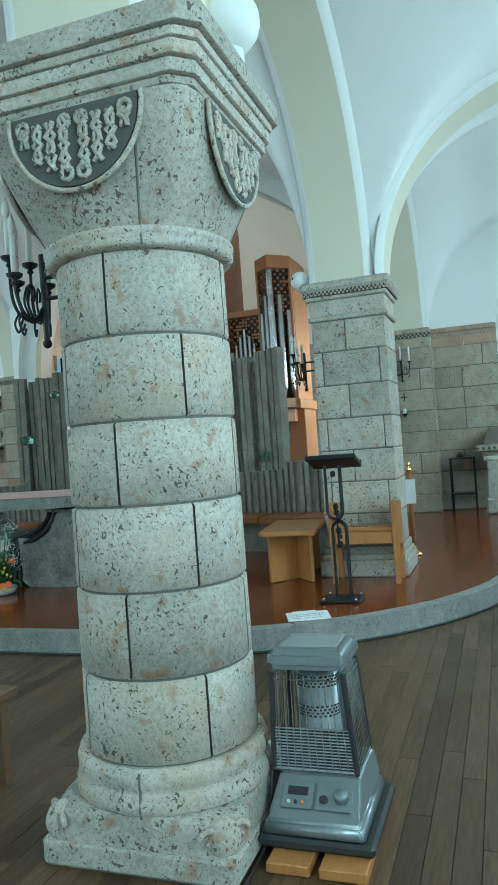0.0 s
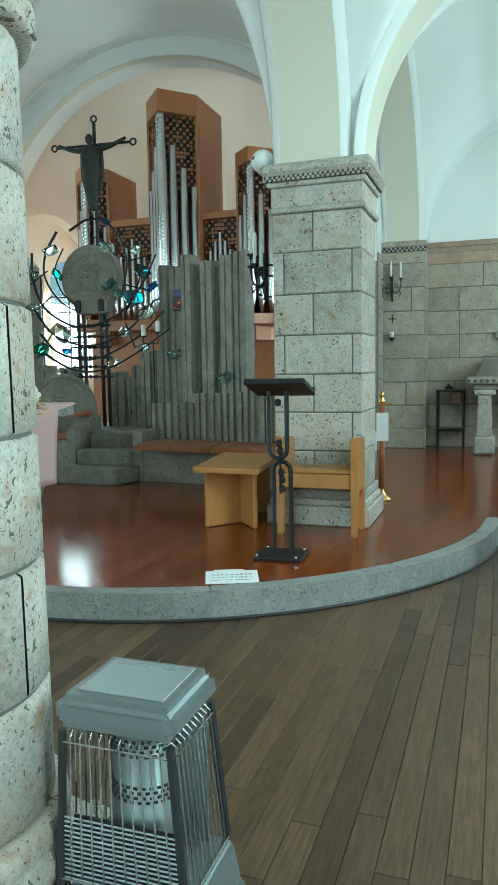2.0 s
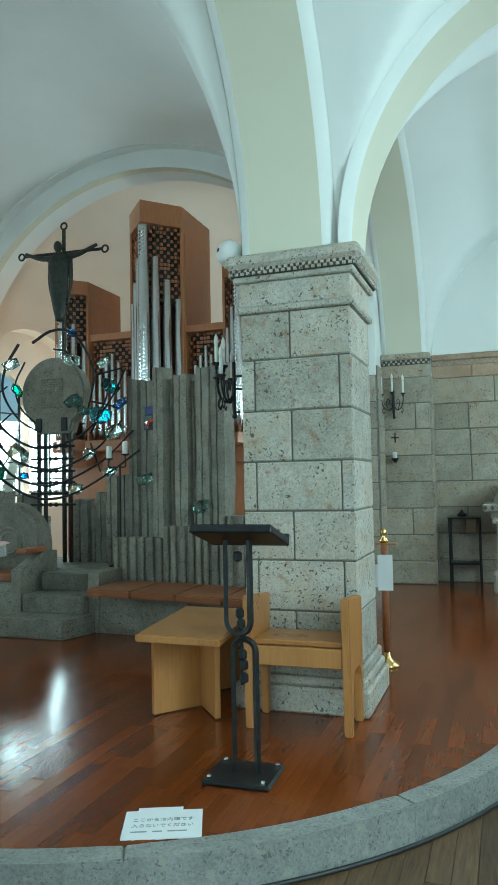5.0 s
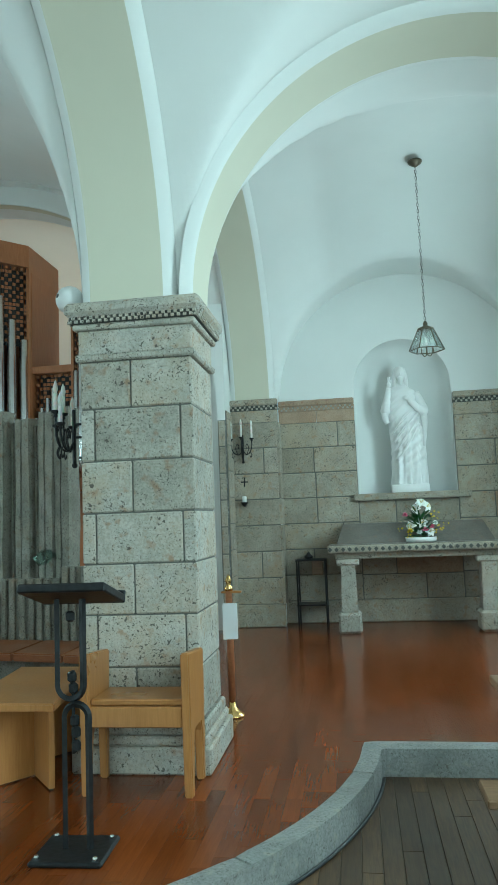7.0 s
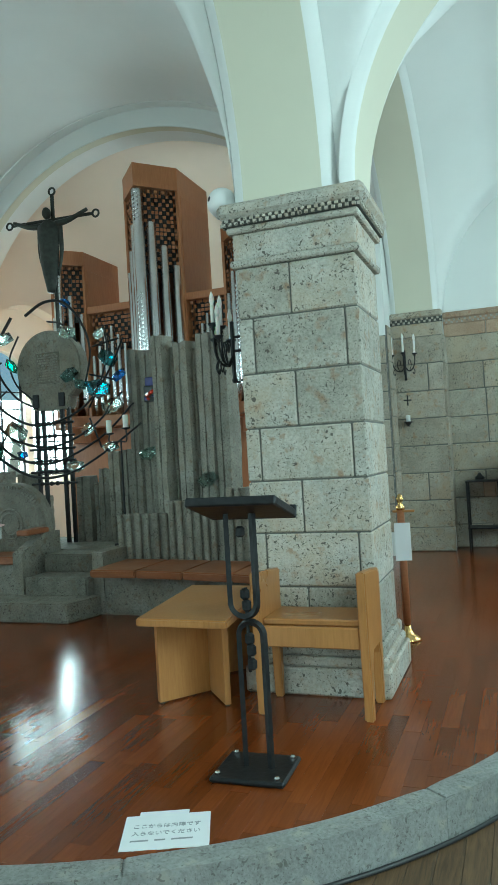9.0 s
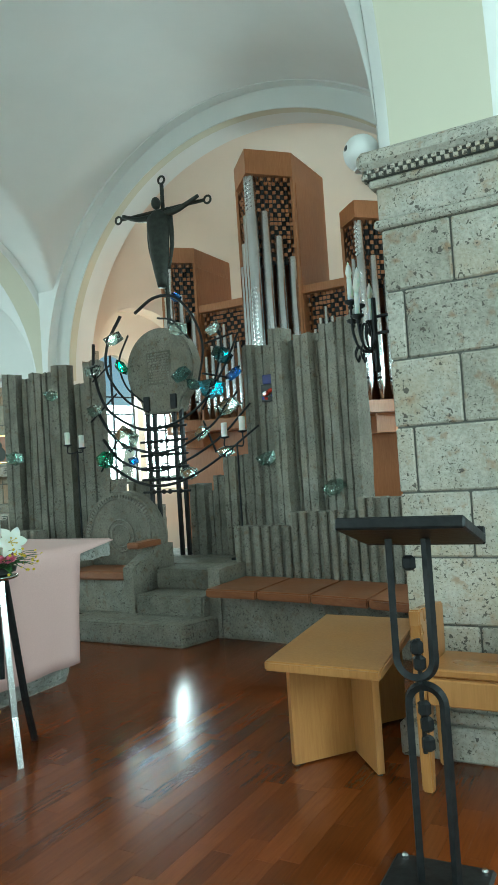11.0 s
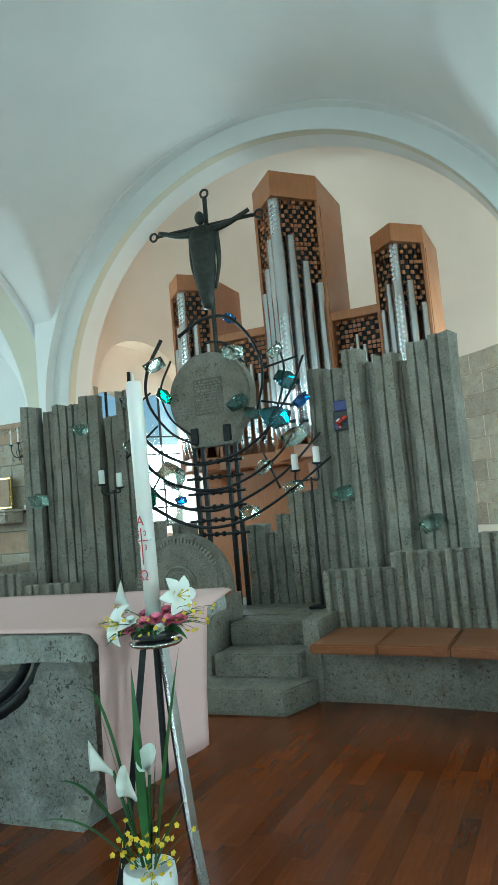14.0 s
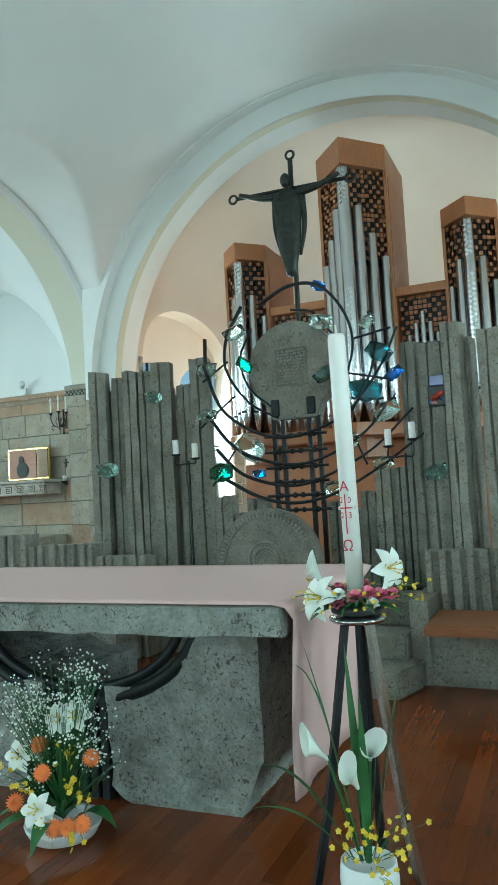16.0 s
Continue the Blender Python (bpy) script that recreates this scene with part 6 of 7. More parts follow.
sprays(bowl, [(BX + dx, BY + dy, z) for dx, dy, z in ((0.10, -0.07, 0.40), (0.13, -0.08, 0.33), (-0.10, -0.12, 0.36), (0.14, -0.12, 0.22), (0.06, -0.05, 0.48), (-0.18, -0.1, 0.40))], 9, 0.024, 0.012, PETAL_YELLOW, "yellow_blossoms", rn, (BX, BY, 0.25))
for a, L, z in ((-0.2, 0.28, 0.24), (0.3, 0.24, 0.42), (-1.4, 0.24, 0.12), (-2.2, 0.28, 0.2), (3.0, 0.28, 0.3), (2.5, 0.3, 0.35), (-2.8, 0.3, 0.14)):
    b = bmesh.new()
    blade(b, (BX + 0.08 * math.cos(a), BY + 0.08 * math.sin(a), 0.24), (BX + L * math.cos(a), BY + L * math.sin(a), max(z, 0.19)), 0.05, 0.032, 8)
    part("broad_leaf", b, LEAF, bowl, "", True)
b = bmesh.new()
for k in range(70):
    a = rn.uniform(0, 6.28)
    L = rn.uniform(0.06, 0.22)
    blade(b, (BX, BY, 0.22), (BX + L * math.cos(a), BY + L * 0.7 * math.sin(a), rn.uniform(0.26, 0.55)), 0.02, rn.uniform(0.006, 0.014), 5)
tagged(part("foliage", b, LEAF, bowl), kind="stuff")


# ---------------------------------------------------------------- furniture on the platform
lectern = thing("lectern", (0, 0, 0), "black wrought iron lectern with a sloping desk on looped bars", "lectern")
LX, LY = 0.305, 5.56
b = bmesh.new()
box(b, -0.15, 0.15, -0.13, 0.13, 0, 0.022, 0.008, pose(LX, LY, PODIUM, 0, 0, 2))
part("base_plate", b, IRON, lectern)
for sx in (-1, 1):
    for sy in (-1, 1):
        b = bmesh.new()
        lathe(b, [(0.011, PODIUM + 0.022), (0.011, PODIUM + 0.03), (0.007, PODIUM + 0.036)], 8, (LX + sx * 0.12, LY + sy * 0.1))
        part("bolt", b, CHROME, lectern)


def hairpin(x, z_end, z_loop, w, name):
    """A flat bar bent to a U; the loop at z_loop."""
    up = 1 if z_loop > z_end else -1
    pts = [(x - w, LY, z_end)] + [(x - w * math.cos(a), LY, z_loop - up * w + up * w * math.sin(a)) for a in [i * math.pi / 12 for i in range(13)]] + [(x + w, LY, z_end)]
    b = bmesh.new()
    tube(b, pts, 0.014, 4)
    part(name, b, IRON, lectern)


hairpin(LX + 0.012, PODIUM + 0.02, 0.735, 0.052, "lower_loop")
hairpin(LX - 0.012, 1.16, 0.755, 0.056, "upper_loop")
for x, z in ((LX - 0.005, 0.845), (LX, 0.80), (LX + 0.005, 0.67), (LX + 0.01, 0.625), (LX + 0.01, 0.57), (LX - 0.01, 1.09)):
    b = bmesh.new()
    lathe(b, [(0.01, z - 0.022), (0.02, z - 0.014), (0.02, z + 0.014), (0.01, z + 0.022)], 6, (x, LY))
    part("nut", b, IRON, lectern)
b = bmesh.new()
tube(b, [(LX, LY, 0.54), (LX, LY, 0.87)], 0.007, 6)
part("threaded_rod", b, IRON, lectern)
tilt = pose(LX + 0.005, 5.545, 1.185, -16, 0, 1)
b = bmesh.new()
box(b, -0.184, 0.184, -0.13, 0.14, -0.018, 0.018, 0.006, tilt)
part("desk", b, IRON, lectern)
b = bmesh.new()
box(b, -0.184, 0.184, 0.141, 0.155, -0.018, 0.036, 0.004, tilt)
part("book_ledge", b, IRON, lectern)
b = bmesh.new()
box(b, -0.16, 0.12, -0.09, 0.11, 0.019, 0.023, 0, tilt)
tagged(part("open_sheet", b, PAPER), "white sheet lying on the lectern desk", "paper")

chair = thing("oak_chair", (0, 0, 0), "honey oak armchair with panel arms, against the pier", "chair")
part("seat", boxed(0.145, 0.613, 6.17, 6.445, 0.575, 0.605, bevel=0.006), OAK, chair)
part("front_rail", boxed(0.145, 0.613, 6.15, 6.18, 0.475, 0.573, bevel=0.005), OAK, chair)
part("back_rail", boxed(0.145, 0.613, 6.415, 6.445, 0.475, 0.573, bevel=0.005), OAK, chair)
for x0, x1 in ((0.10, 0.143), (0.615, 0.658)):
    b = bmesh.new()
    plate(b, [(0.02, 0.15), (0.055, 0.15), (0.085, 0.40), (0.11, 0.45), (0.24, 0.45), (0.265, 0.40), (0.28, 0.15), (0.31, 0.15), (0.335, 0.80), (0.0, 0.83)], x1 - x0, pose(x0, 6.13, 0, 90, 0, 90))
    bmesh.ops.bevel(b, geom=[e for e in b.edges if e.calc_face_angle(0) > 1.2], offset=0.006, segments=2, affect='EDGES')
    part("arm_panel", tidy(b), OAK, chair)

table = thing("oak_side_table", (0, 0, 0), "low honey oak table on V-shaped board legs", "table")
b = bmesh.new()
slab(b, [(-0.51, 6.10), (-0.01, 6.09), (-0.12, 6.99), (-0.62, 7.0)], 0.565, 0.605)
bmesh.ops.bevel(b, geom=b.edges[:], offset=0.007, segments=2, affect='EDGES')
part("top", tidy(b), OAK, table)


def leg_board(p, q, thick=0.03):
    p, q = Vector(p), Vector(q)
    d = (q - p).normalized()
    s = Vector((-d.y, d.x)) * thick / 2
    b = bmesh.new()
    slab(b, [tuple(p - s), tuple(q - s), tuple(q + s), tuple(p + s)], PODIUM + 0.008, 0.564)
    part("leg_board", tidy(b), OAK, table)
    b = bmesh.new()
    lathe(b, [(0.012, PODIUM), (0.012, PODIUM + 0.008)], 10, tuple(p.lerp(q, 0.06)))
    part("glide", b, DARK_PLASTIC, table)


leg_board((-0.455, 6.20), (-0.275, 6.43))
leg_board((-0.085, 6.23), (-0.255, 6.43))
leg_board((-0.545, 6.90), (-0.36, 6.68))
leg_board((-0.19, 6.88), (-0.34, 6.68))

notice = thing("notice_sheet", (0, 0, 0), "white printed notice lying on the platform edge", "paper sign")
m = pose(0.17, 5.055, PODIUM + 0.005, 3, 0, 22)
b = bmesh.new()
box(b, -0.145, 0.145, -0.10, 0.10, -0.001, 0.003, 0, m)
part("sheet", b, PAPER, notice)
b = bmesh.new()
box(b, -0.10, 0.07, 0.10, 0.125, -0.002, 0.002, 0, m)
part("backing_card", b, PAPER, notice)
lettering("\u3053\u3053\u304b\u3089\u306f\u5185\u9663\u3067\u3059", 0.0255, m @ pose(0, 0.030, 0.0036), GREY_INK, notice)
lettering("\u5165\u3089\u306a\u3044\u3067\u304f\u3060\u3055\u3044", 0.0255, m @ pose(0, -0.012, 0.0036), GREY_INK, notice)
for x0, x1 in ((-0.115, -0.055), (-0.035, 0.0), (0.02, 0.09)):
    b = bmesh.new()
    box(b, x0, x1, -0.056, -0.048, 0.0032, 0.0037, 0, m)
    part("print_mark", b, GREY_INK, notice)

# brass-tipped pole behind the pier
pole = thing("processional_pole", (0.60, 7.6, 0), "wooden pole with brass tip and foot and a white tag", "pole")
for nm, mat, prof in (("foot", BRASS, [(0.085, PODIUM), (0.085, PODIUM + 0.012), (0.06, PODIUM + 0.03), (0.025, PODIUM + 0.06), (0.02, PODIUM + 0.1)]),
                      ("shaft", BENCH_WOOD, [(0.024, PODIUM + 0.1), (0.024, 0.98)]),
                      ("tip", BRASS, [(0.028, 0.98), (0.03, 1.0), (0.014, 1.02), (0.02, 1.04), (0.022, 1.055), (0.012, 1.075), (0.004, 1.085)])):
    b = bmesh.new()
    lathe(b, prof, 18)
    part(nm, b, mat, pole, "", True)
b = bmesh.new()
box(b, -0.045, 0.055, -0.032, -0.028, 0.66, 0.90, 0, pose(0, 0, 0, 0, 0, 8))
part("paper_tag", b, PAPER, pole, "white paper tag")
b = bmesh.new()
box(b, -0.05, 0.09, -0.02, 0.02, 0.965, 0.98, 0.004)
part("cross_piece", b, OAK, pole)


# ---------------------------------------------------------------- heater by the column
heater = thing("paraffin_heater", (-0.03, 0, 0), "silver grey paraffin heater with wire guard, beside the column", "heater")
hx0, hx1, hy0, hy1 = 0.745, 1.115, 2.36, 2.90
part("floor_pan", boxed(hx0 - 0.01, hx1 + 0.03, hy0 - 0.01, hy1 + 0.02, 0.035, 0.075, bevel=0.012), DARK_PLASTIC, heater)


def frustum(a, bq, z0, z1, bevel=0.012):
    b = bmesh.new()
    lo = [b.verts.new((x, y, z0)) for x, y in ((a[0], a[2]), (a[1], a[2]), (a[1], a[3]), (a[0], a[3]))]
    hi = [b.verts.new((x, y, z1)) for x, y in ((bq[0], bq[2]), (bq[1], bq[2]), (bq[1], bq[3]), (bq[0], bq[3]))]
    b.faces.new(lo[::-1])
    b.faces.new(hi)
    for i in range(4):
        j = (i + 1) % 4
        b.faces.new((lo[i], lo[j], hi[j], hi[i]))
    bmesh.ops.bevel(b, geom=b.edges[:], offset=bevel, segments=3, affect='EDGES')
    return b


part("base", frustum((hx0, hx1, hy0, hy1), (hx0 + 0.015, hx1 - 0.015, hy0 + 0.01, hy1 - 0.01), 0.07, 0.125), SILVER_PAINT, heater, "", True)
part("body", frustum((hx0 + 0.018, hx1 - 0.018, hy0 + 0.02, hy1 - 0.015), (hx0 + 0.035, hx1 - 0.035, 2.55, hy1 - 0.03), 0.12, 0.222, 0.01), SILVER_PAINT, heater)
slope = Matrix.Translation(((hx0 + hx1) / 2, 2.462, 0.1735)) @ Matrix.Rotation(math.atan2(0.102, 0.17), 4, 'X')
for nm, mat, x0, x1, y0, y1, h in (("display_panel", WHITE_PAINT, -0.125, -0.01, -0.05, 0.055, 0.006), ("display", DARK_PLASTIC, -0.105, -0.03, 0.0, 0.035, 0.009), ("dial_panel", SILVER_PAINT, 0.0, 0.13, -0.05, 0.055, 0.006)):
    b = bmesh.new()
    box(b, x0, x1, y0, y1, -0.002, h, 0.002, slope)
    part(nm, b, mat if nm != "display_panel" else SILVER_PAINT, heater)
for x, y, r, h, mat, nm in ((0.092, 0.0, 0.026, 0.03, SILVER_PAINT, "knob"), (0.03, -0.012, 0.016, 0.012, DARK_PLASTIC, "button"), (-0.095, -0.03, 0.006, 0.012, WHITE_PAINT, "button"), (-0.07, -0.03, 0.006, 0.012, DARK_PLASTIC, "button"), (-0.045, -0.03, 0.006, 0.012, PETAL_ORANGE, "button")):
    b = bmesh.new()
    lathe(b, [(r, 0.0), (r, h * 0.8), (r * 0.85, h)], 20)
    bmesh.ops.transform(b, verts=b.verts, matrix=slope @ Matrix.Translation((x, y, 0.002)))
    part(nm, b, mat, heater, "", nm == "knob")
cb, ct = (0.755, 1.065, 2.56, 2.865), (0.765, 1.035, 2.572, 2.845)
cz0, cz1 = 0.222, 0.565


def cage(u, v, t):
    """A place on the guard: u across, v in depth, t in height, all from 0 to 1."""
    q = [cb[i] + (ct[i] - cb[i]) * t for i in range(4)]
    return (q[0] + (q[1] - q[0]) * u, q[2] + (q[3] - q[2]) * v, cz0 + (cz1 - cz0) * t)


for u, v in ((0, 0), (1, 0), (1, 1), (0, 1)):
    b = bmesh.new()
    tube(b, [cage(u, v, 0), cage(u, v, 1)], 0.011, 6)
    part("guard_post", b, DARK_PLASTIC, heater)
wires = []
for i in range(1, 11):
    u = i / 11
    wires += [[cage(u, -0.02, 0), cage(u, -0.02, 0.97), cage(u, 0.03, 1.0)], [cage(1.02, u, 0), cage(1.02, u, 0.97), cage(0.97, u, 1.0)], [cage(-0.02, u, 0), cage(-0.02, u, 1.0)]]
for t in (0.02, 0.93):
    wires += [[cage(0, -0.025, t), cage(1, -0.025, t)], [cage(1.025, 0, t), cage(1.025, 1, t)], [cage(-0.025, 0, t), cage(-0.025, 1, t)]]
for line in wires:
    b = bmesh.new()
    tube(b, line, 0.0022, 5)
    part("guard_wire", b, CHROME, heater)
for j in range(14):
    t = 0.03 + j * 0.031
    b = bmesh.new()
    tube(b, [cage(0.03, -0.012, t), cage(0.97, -0.012, t)], 0.0028, 4)
    part("grille_bar", b, SILVER_PAINT, heater)
part("grille_back", frustum((0.775, 1.045, 2.585, 2.595), (0.778, 1.04, 2.585, 2.595), 0.225, 0.365, 0.002), DARK_PLASTIC, heater)
part("reflector", boxed(0.79, 1.03, 2.82, 2.832, 0.225, 0.55), SILVER_PAINT, heater)
b = bmesh.new()
lathe(b, [(0.085, 0.225), (0.085, 0.36), (0.078, 0.365), (0.078, 0.545), (0.05, 0.55)], 32, (0.91, 2.71))
part("burner", b, SILVER_PAINT, heater, "perforated burner cylinder", True)
for zc, k in ((0.395, 4), (0.50, 4)):
    b = bmesh.new()
    for r in range(k):
        for i in range(26):
            a = 2 * math.pi * (i + 0.5 * (r % 2)) / 26
            box(b, -0.005, 0.005, -0.002, 0.003, -0.0032, 0.0032, 0, Matrix.Translation((0.91 + 0.0785 * math.sin(a), 2.71 - 0.0785 * math.cos(a), zc + 0.011 * r)) @ Matrix.Rotation(a, 4, 'Z'))
    tagged(part("burner_perforation", b, DARK_PLASTIC, heater), kind="stuff")
b = frustum((0.750, 1.055, 2.545, 2.862), (0.756, 1.049, 2.552, 2.855), 0.575, 0.648, 0.022)
part("hood", b, SILVER_PAINT, heater)
part("hood_plate", boxed(0.795, 1.01, 2.60, 2.815, 0.648, 0.6515, bevel=0.002), PALE_SILVER, heater, "raised pale top plate")
for x0, x1, y in ((0.81, 0.995, 2.80), (0.81, 0.90, 2.785), (0.93, 0.97, 2.785)):
    part("print_mark", boxed(x0, x1, y - 0.002, y + 0.002, 0.6515, 0.652), GREY_INK, heater)
heater.scale, heater.location = (0.93, 0.78, 0.975), (-0.020, 0.640, 0.002)
boards_under = thing("heater_boards", (-0.05, 0, 0), "two pale wooden boards under the heater", "board")
for x0, x1 in ((0.76, 0.90), (0.93, 1.08)):
    part("board", boxed(x0, x1, 2.40, 2.95, 0.0, 0.034, bevel=0.004), OAK, boards_under)
b = bmesh.new()
tube(b, smooth_line([(0.70, 2.80, 0.10), (0.675, 2.70, 0.30), (0.672, 2.66, 0.26), (0.675, 2.55, 0.05), (0.67, 2.45, 0.008), (0.67, 2.3, 0.006)], 6), 0.005, 6)
tagged(part("heater_cable", b, DARK_PLASTIC, None, "", True), "thin black power cable between column and heater", "cable")


# ---------------------------------------------------------------- chapel of the right aisle
def statue():
    """White robed figure, one plain mesh."""
    b = bmesh.new()
    sx, sy, z0 = 2.17, YE + 0.10, NSILL + 0.09
    n, levels = 96, 72
    prof = [(0.0, 0.205, 0.16), (0.25, 0.20, 0.155), (0.5, 0.205, 0.155), (0.75, 0.205, 0.15), (0.92, 0.205, 0.145), (1.05, 0.20, 0.135), (1.12, 0.175, 0.115), (1.17, 0.11, 0.085), (1.21, 0.06, 0.058), (1.25, 0.052, 0.055)]
    rows = []
    for j in range(levels + 1):
        h = prof[-1][0] * j / levels
        k = next(i for i in range(len(prof) - 1) if prof[i + 1][0] >= h - 1e-9)
        t = (h - prof[k][0]) / (prof[k + 1][0] - prof[k][0])
        t = t * t * (3 - 2 * t)
        rx, ry = (prof[k][q] + (prof[k + 1][q] - prof[k][q]) * t for q in (1, 2))
        row = []
        for i in range(n):
            a = 2 * math.pi * i / n
            low = max(0.0, 1 - h / 0.95)
            deep = 0.020 * low * math.sin(a * 11 + 1.2 * math.sin(5 * h)) + 0.012 * low * math.sin(a * 19 - 2 * h)
            front = max(0.0, -math.sin(a))
            u = rx * math.cos(a)
            drape = 0.016 * math.sin(62 * (h - 0.9 * u) + 2.0 * math.sin(9 * u)) * front * (1 if 0.25 < h < 1.02 else 0.25)
            hem = 0.022 * front * math.exp(-((h - 0.42 - 0.9 * u) / 0.03) ** 2)
            r = 1 + (deep + drape + hem) / 0.16
            sway = -0.035 * (h / 1.25) ** 2 + 0.015 * math.sin(4 * h)
            row.append(b.verts.new((sx + sway + rx * r * math.cos(a), sy + ry * r * math.sin(a), z0 + h)))
        rows.append(row)
    for a, c in zip(rows, rows[1:]):
        for i in range(n):
            b.faces.new((a[i], a[(i + 1) % n], c[(i + 1) % n], c[i]))
    b.faces.new(rows[0][::-1])
    b.faces.new(rows[-1])
    hx = sx - 0.045
    ball(b, (hx, sy - 0.03, z0 + 1.325), 0.078, 22, 16, (0.82, 0.95, 1.22))
    ball(b, (hx, sy + 0.015, z0 + 1.335), 0.088, 22, 16, (0.95, 0.95, 1.1))
    for q in (-1, 1):
        tube(b, smooth_line([(hx + q * 0.035, sy - 0.02, z0 + 1.385), (hx + q * 0.068, sy - 0.02, z0 + 1.29), (hx + q * 0.072, sy - 0.03, z0 + 1.17), (hx + q * 0.07, sy - 0.07, z0 + 1.10)], 6), 0.034, 10, 0.018)
    tube(b, smooth_line([(hx, sy - 0.09, z0 + 1.28), (hx, sy - 0.105, z0 + 1.23), (hx, sy - 0.10, z0 + 1.185)], 4), 0.036, 10, 0.012)
    ball(b, (hx, sy - 0.108, z0 + 1.325), 0.012, 8, 6, (0.8, 1, 1.6))
    tube(b, smooth_line([(sx - 0.17, sy - 0.01, z0 + 1.08), (sx - 0.25, sy - 0.06, z0 + 0.90), (sx - 0.25, sy - 0.14, z0 + 0.94), (sx - 0.215, sy - 0.17, z0 + 1.07), (sx - 0.20, sy - 0.18, z0 + 1.15)], 7), 0.072, 14, 0.028)
    tube(b, smooth_line([(sx - 0.245, sy - 0.10, z0 + 0.93), (sx - 0.26, sy - 0.09, z0 + 0.82), (sx - 0.235, sy - 0.08, z0 + 0.74)], 5), 0.055, 12, 0.03)
    ball(b, (sx - 0.195, sy - 0.185, z0 + 1.19), 0.032, 12, 8, (0.75, 0.6, 1.2))
    for q, ln in ((-0.012, 0.085), (0.006, 0.09), (0.02, 0.05)):
        tube(b, [(sx - 0.195 + q, sy - 0.185, z0 + 1.2), (sx - 0.19 + q * 1.2, sy - 0.19, z0 + 1.19 + ln)], 0.010, 7, 0.007)
    tube(b, smooth_line([(sx + 0.12, sy - 0.01, z0 + 1.08), (sx + 0.225, sy - 0.05, z0 + 0.88), (sx + 0.14, sy - 0.15, z0 + 0.90), (sx + 0.03, sy - 0.185, z0 + 1.0)], 7), 0.072, 14, 0.03)
    tube(b, smooth_line([(sx + 0.21, sy - 0.07, z0 + 0.90), (sx + 0.225, sy - 0.08, z0 + 0.72), (sx + 0.20, sy - 0.08, z0 + 0.45)], 5), 0.05, 12, 0.02)
    ball(b, (sx + 0.01, sy - 0.19, z0 + 1.02), 0.034, 12, 8, (1.1, 0.6, 0.9))
    for q in range(4):
        tube(b, smooth_line([(sx - 0.15 - 0.01 * q, sy - 0.12, z0 + 0.30 + 0.10 * q), (sx - 0.02, sy - 0.175, z0 + 0.44 + 0.12 * q), (sx + 0.15, sy - 0.13, z0 + 0.72 + 0.07 * q)], 7), 0.012, 7, 0.016)
    box(b, sx - 0.23, sx + 0.23, sy - 0.2, sy + 0.2, NSILL, z0 + 0.01, 0.012)
    bmesh.ops.transform(b, verts=b.verts, matrix=Matrix.Translation((sx, sy, NSILL)) @ Matrix.Diagonal((1.0, 1.0, 1.07, 1)) @ Matrix.Translation((-sx, -sy, -NSILL)))
    ob = part("robed_statue", b, MARBLE, None, "", True)
    return tagged(ob, "white marble statue of a robed figure in the niche", "statue")


statue()

credence = thing("stone_altar_table", (0, 0, 0), "grey stone side altar with a chequered edge on pillar legs", "altar table")
part("slab", boxed(1.14, 3.12, 10.98, 11.62, 0.965, 1.045, bevel=0.012), STONE_WALL, credence)
# lozenge holes set as raised blocks, their shade put into the dark colour
b = bmesh.new()
for i in range(27):
    x = 1.17 + 1.92 * i / 26
    box(b, -0.018, 0.018, -0.008, 0.006, -0.018, 0.018, 0.003, Matrix.Translation((x, 10.976, 1.004)) @ Matrix.Rotation(radians(45), 4, 'Y'))
tagged(part("diamond_band", b, CARVED_DARK, credence), kind="stuff")
b = frustum((1.24, 3.02, 11.12, 11.80), (1.32, 2.94, 11.45, 11.80), 1.046, 1.26, 0.01)
part("rear_slope", b, POLISHED, credence, "dark polished sloping rear ledge")
part("glass_cover", boxed(1.17, 3.09, 10.99, 11.11, 1.046, 1.052), POLISHED, credence, "dark polished cover plate")
part("apron", boxed(1.22, 3.04, 11.08, 11.6, 0.90, 0.963, bevel=0.006), STONE_WALL, credence)
for x in (1.36, 2.90):
    leg = part("leg", frustum((x - 0.095, x + 0.095, 10.98, 11.2), (x - 0.08, x + 0.08, 10.995, 11.185), 0.36, 0.84, 0.008), STONE, credence)
    part("leg_foot", boxed(x - 0.13, x + 0.13, 10.945, 11.235, PODIUM, 0.36, bevel=0.025), STONE, credence)
    part("leg_capital", boxed(x - 0.13, x + 0.13, 10.985, 11.225, 0.84, 0.898, bevel=0.014), STONE, credence)

credence.scale, credence.location.z = (1, 1, 1.089), PODIUM * (1 - 1.089)

fl = thing("chapel_bouquet", (0, 0, 0), "white dish with lilies, carnations and greenery on the side altar", "flowers")
FX, FY, FZ = 2.20, 11.16, 1.128
b = bmesh.new()
lathe(b, [(0.12, FZ), (0.17, FZ + 0.012), (0.175, FZ + 0.06), (0.165, FZ + 0.06), (0.16, FZ + 0.02)], 30, (FX, FY))
part("dish", b, WHITE_PAINT, fl, "", True)
